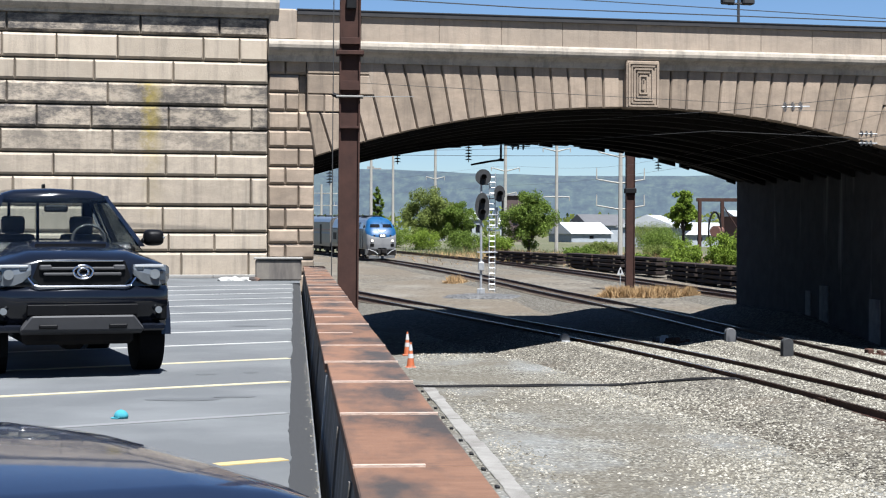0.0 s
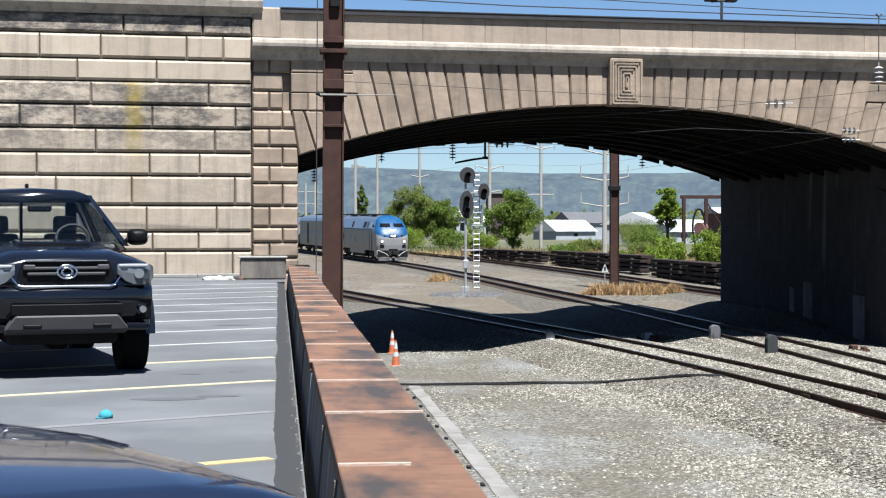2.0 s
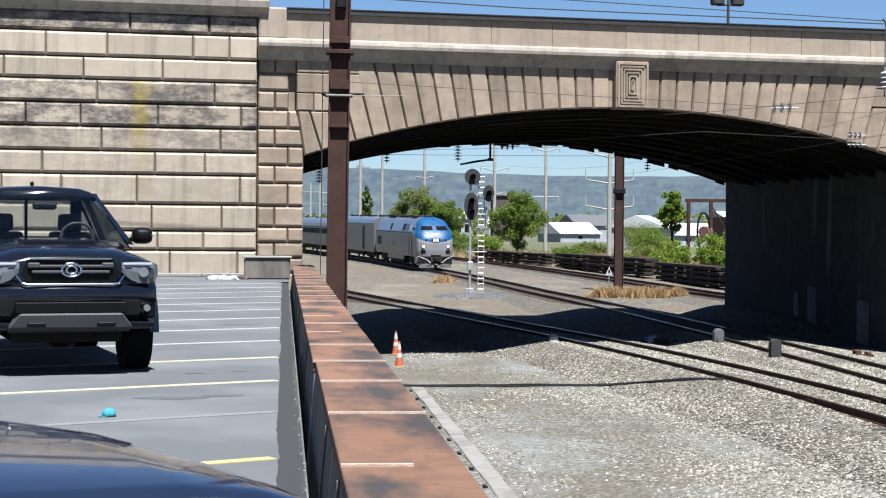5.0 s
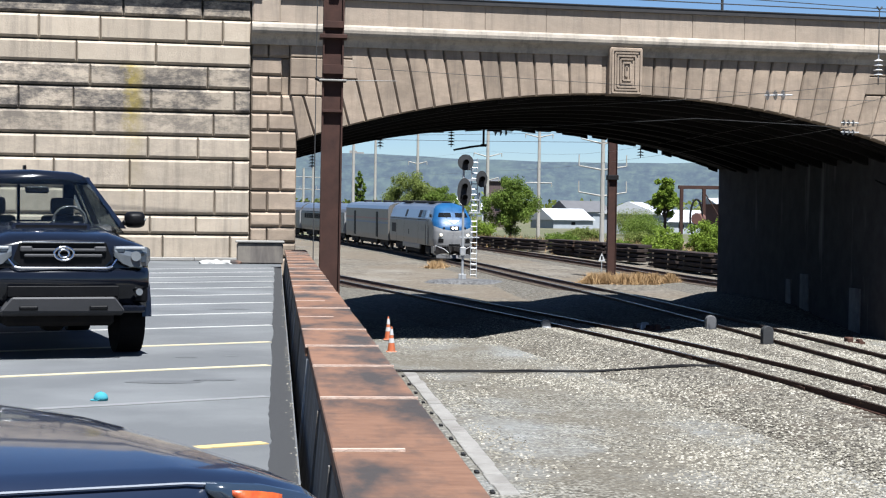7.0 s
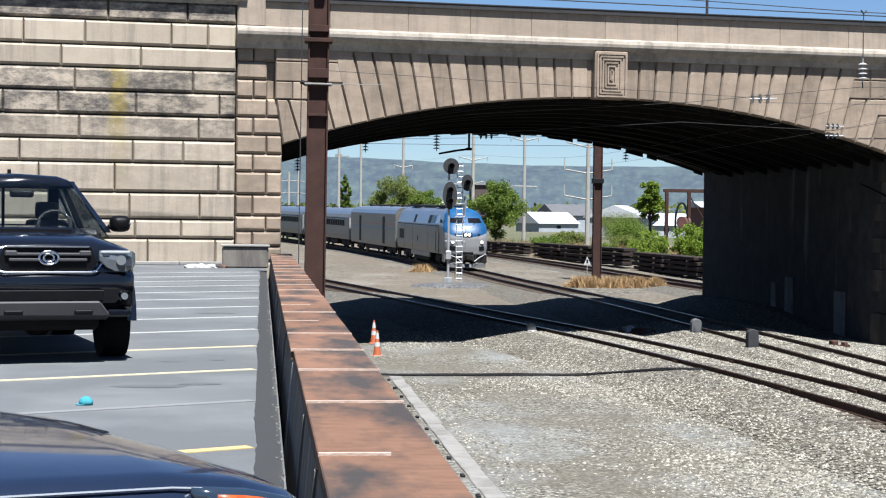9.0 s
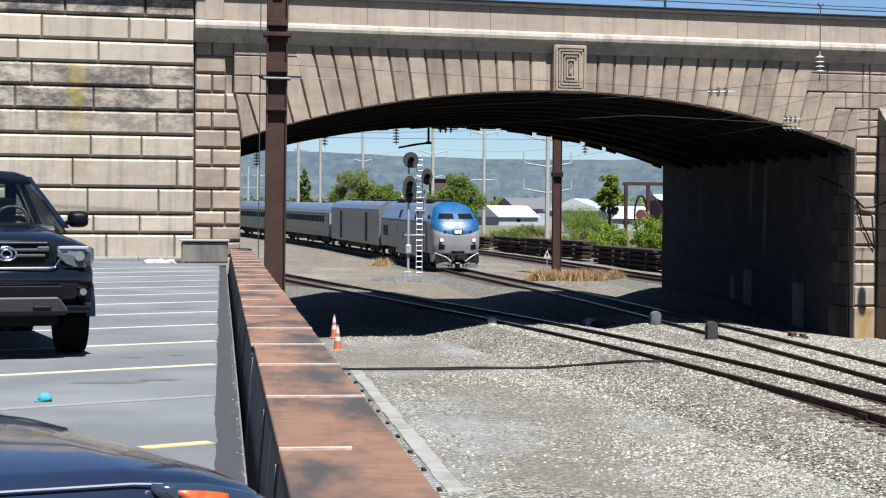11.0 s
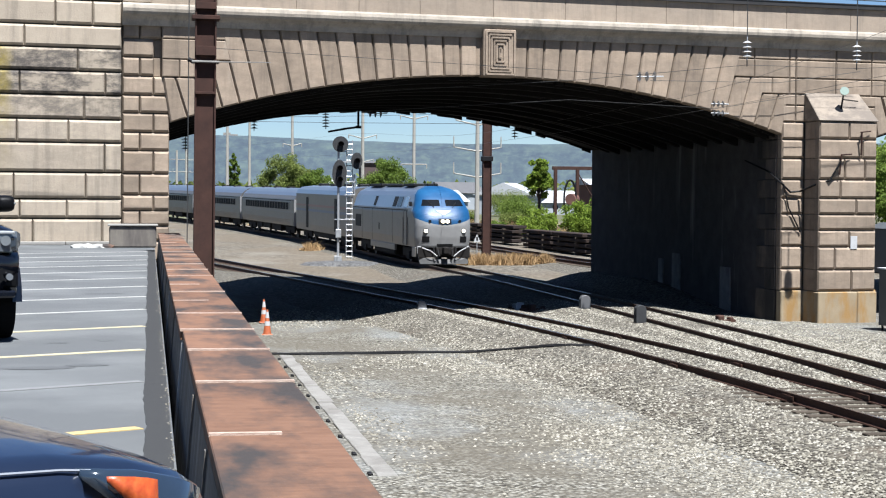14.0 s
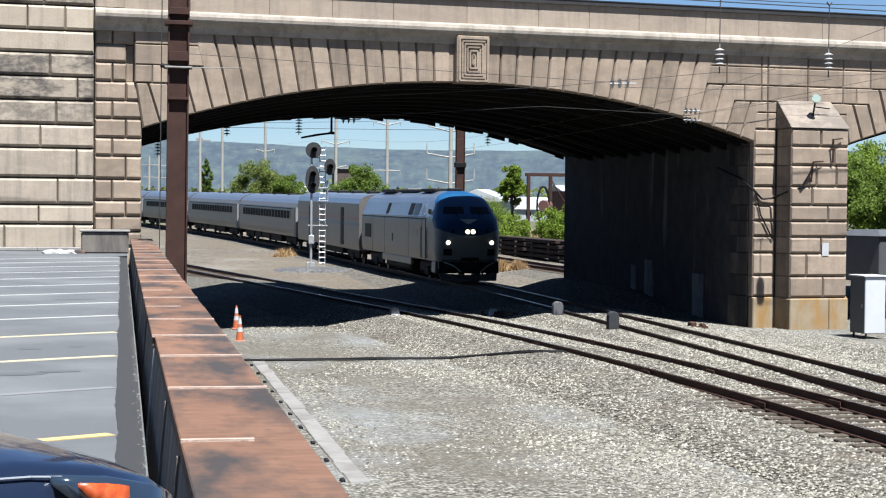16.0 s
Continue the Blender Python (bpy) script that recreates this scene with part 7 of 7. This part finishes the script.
def build_pier():
    rng = random.Random(9)
    u0, u1, w = 23.75, 25.9, -1.0
    for i, (z0, z1) in enumerate(zip(PIER_Z, PIER_Z[1:])):
        for a, b in ((SPAN_R, u0), (u1, PIER_R)):
            cushion(rect(a, b, z0, z1), 0.0, 0.34, "stone", STONE_ARCH, BRIDGE, 0.009, 0.04, 0.075, 0.035)
        cuts = [[1.25], [0.62], [1.15], [], [1.4], [0.8], [0.95, 1.7], [1.6], [1.1]][i]
        us = [u0] + [u0 + c for c in cuts] + [u1]
        for a, b in zip(us, us[1:]):
            cushion(rect(a, b, z0, z1), w, w + 0.3, "stone", STONE_ARCH, BRIDGE, 0.009, 0.04, 0.075, 0.035)
        # cheeks of the buttress
        part("cheek_stone", boxes((u0 + 0.012, u0 + 0.3, w + 0.3, 0.0, z0 + 0.012, z1 - 0.012), bevel=0.02), STONE_ARCH, BRIDGE)
        part("cheek_stone", boxes((u1 - 0.3, u1 - 0.012, w + 0.3, 0.0, z0 + 0.012, z1 - 0.012), bevel=0.02), STONE_ARCH, BRIDGE)
    part("buttress_core", boxes((u0 + 0.03, u1 - 0.03, w + 0.1, 0.33, -2.7, 4.06), (SPAN_R + 0.02, PIER_R - 0.02, 0.1, 0.33, -2.7, 6.7)), JOINT, BRIDGE)
    for a, b in ((SPAN_R, 23.4), (23.4, 24.9), (24.9, PIER_R)):
        for z0, z1 in ((4.06, 4.6), (4.6, 4.97), (4.97, 5.5), (5.5, 6.1), (6.1, 6.72)):
            lo = SPAN_R + (0.24 if z0 > 4.9 else 0)
            hi = PIER_R - (0.24 if z0 > 4.9 else 0)
            aa, bb = max(a, lo), min(b, hi)
            if bb - aa > 0.1:
                cushion(rect(aa, bb, z0, z1), 0.0, 0.34, "stone", STONE_ARCH, BRIDGE, 0.008, 0.035, 0.04)
    # dark, streaked quoins of the inner wall
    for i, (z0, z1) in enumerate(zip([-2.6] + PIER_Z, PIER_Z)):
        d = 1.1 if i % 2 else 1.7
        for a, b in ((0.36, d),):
            part("reveal_stone", boxes((SPAN_R - 0.03, SPAN_R + 0.05, a, b, z0 + 0.014, z1 - 0.014), bevel=0.012), QUOIN_DARK, BRIDGE, "dark-streaked quoin")
    # sloping cap
    bm = bmesh.new()
    quad_prism(bm, [(u0 - 0.03, w - 0.05, 4.07), (u1 + 0.03, w - 0.05, 4.07), (u1 + 0.03, 0, 4.07), (u0 - 0.03, 0, 4.07)],
               [(u0 - 0.03, -0.06, 5.02), (u1 - 0.15, -0.06, 5.02), (u1 - 0.15, 0, 5.02), (u0 - 0.03, 0, 5.02)])
    part("buttress_cap", finish(bm, 0.02), STONE_PALE, BRIDGE, "pale sloping buttress cap")
    # plinth
    for a, b, c, d in ((SPAN_R, u0, -0.04, 0.3), (u0 - 0.02, 25.2, w - 0.06, 0.3), (25.2, u1 + 0.03, w - 0.06, 0.3), (u1 + 0.03, PIER_R + 0.02, -0.04, 0.3)):
        part("plinth_stone", boxes((a + 0.006, b - 0.006, c, d, -2.8, -1.56), bevel=0.03), PLINTH, BRIDGE, "yellow-stained plinth stone")


QUOIN_DARK = surf("dark_streaked_stone", (0.26, 0.20, 0.16), (0.12, 0.098, 0.082), 2.0, 0.95, c3=(0.03, 0.027, 0.026), s3=0.7, at3=(0.42, 0.6), stretch3=(1, 1.5, 0.3), bump=0.4, rnd=0.3)
STONE_PALE = stone_mat("buttress_cap_stone", (0.46, 0.38, 0.30), (0.38, 0.31, 0.24), (0.22, 0.18, 0.15), 0.05, 0.25)


def build_keystone():
    cushion(rect(11.9, 12.5, 5.27, 6.72), 0.03, 0.34, "voussoir", STONE_ARCH, BRIDGE, 0.008, 0.03, 0.04)
    k = part("keystone", boxes((12.36, 13.44, -0.26, 0.3, 5.24, 6.74), bevel=0.04), STONE_ARCH, BRIDGE, "carved keystone with a square meander")
    cu, cz = 12.9, 5.98
    for i, (hw, hh) in enumerate(((0.46, 0.66), (0.375, 0.57), (0.29, 0.48), (0.205, 0.38), (0.12, 0.27), (0.04, 0.15))):
        bm = bmesh.new()
        t = 0.026
        box(bm, cu - hw, cu + hw, -0.31, -0.25, cz + hh - t, cz + hh + t)
        box(bm, cu - hw, cu + hw, -0.31, -0.25, cz - hh - t, cz - hh + t)
        box(bm, cu - hw - t, cu - hw + t, -0.308, -0.25, cz - hh, cz + hh)
        if i % 2 == 0:
            box(bm, cu + hw - t, cu + hw + t, -0.308, -0.25, cz - hh, cz + hh)
        part("meander_bead", finish(bm), STONE_ARCH, k)


def build_parapet():
    rng = random.Random(11)
    u = 2.1
    while u < 44:
        b = u + rng.choice((1.75, 1.95, 2.4))
        cushion(rect(u, b, 7.10, 7.93), -0.03, 0.3, "parapet_slab", STONE_PARAPET, BRIDGE, 0.003, 0.012, 0.012)
        u = b


def build_cap():
    ys = [-6.0]
    rng = random.Random(12)
    ys += [-4.2, -2.4, -0.6, 1.3, 3.2, 5.15, 7.1, 9.1, 11.0, 12.65, 14.4, 16.1, 17.6, 19.0, 21.0, 22.8, 24.6, 26.4, 28.2, 30.0, 31.8, 33.6, 35.4, 37.2, 39.0, 40.8, 42.6, 44.4]
    for a, b in zip(ys, ys[1:]):
        left = 0.245 if b < 12.8 else 0.225
        part("cap_plate", boxes((left, 0.77, a + 0.004, b - 0.004, 0.42, 0.5 + rng.uniform(-0.004, 0.004)), bevel=0.006), RUST, WALL, "rust-brown steel cap plate")
        part("weld_seam", boxes((left, 0.77 if rng.random() < 0.85 else 0.55, a - 0.018, a + 0.018, 0.49, 0.508)), WELD, WALL)
    for i, y in enumerate((3.4, 5.2, 7.2, 9.2, 12.45, 16.1, 19.8, 23.5, 27.2, 31, 35, 39, 43)):
        bm = bmesh.new()
        prof = [(0.158, -0.5), (0.19, -0.5), (0.255, 0.42), (0.232, 0.42)]
        quad_prism(bm, [(x, y - 0.03, z) for x, z in prof], [(x, y + 0.03, z) for x, z in prof])
        part("wall_post", finish(bm), GALV if i in (4, 6) else CONCRETE_DIM if i % 2 else WALL_DARK, WALL, "upright joint strip")


def build_ties(fn, parent, y0, y1):
    me = bpy.data.meshes.new("tie")
    bm = boxes((-1.28, 1.28, -0.115, 0.115, -0.34, -0.177), bevel=0.012)
    bm.to_mesh(me)
    bm.free()
    me.materials.append(TIE)
    y = y0
    while y < y1:
        p, s = centre(fn, y)
        ob = new("tie", me)
        ob.parent = parent
        ob.matrix_world = Matrix.Translation(p) @ Matrix.Rotation(math.atan2(s.y, s.x) + random.uniform(-0.015, 0.015), 4, "Z")
        y += 0.58


build_abutment()
build_pilaster()
build_voussoirs(0, 38, 0, 38)
build_voussoirs(1, 38, 0, 12)
build_pier()
build_keystone()
build_parapet()
build_cap()
build_ties(track_a, TRACK_A, 18, 98)
build_ties(track_b, TRACK_B, 18, 125)
build_ties(track_c, TRACK_C, 85, 150)


motions()
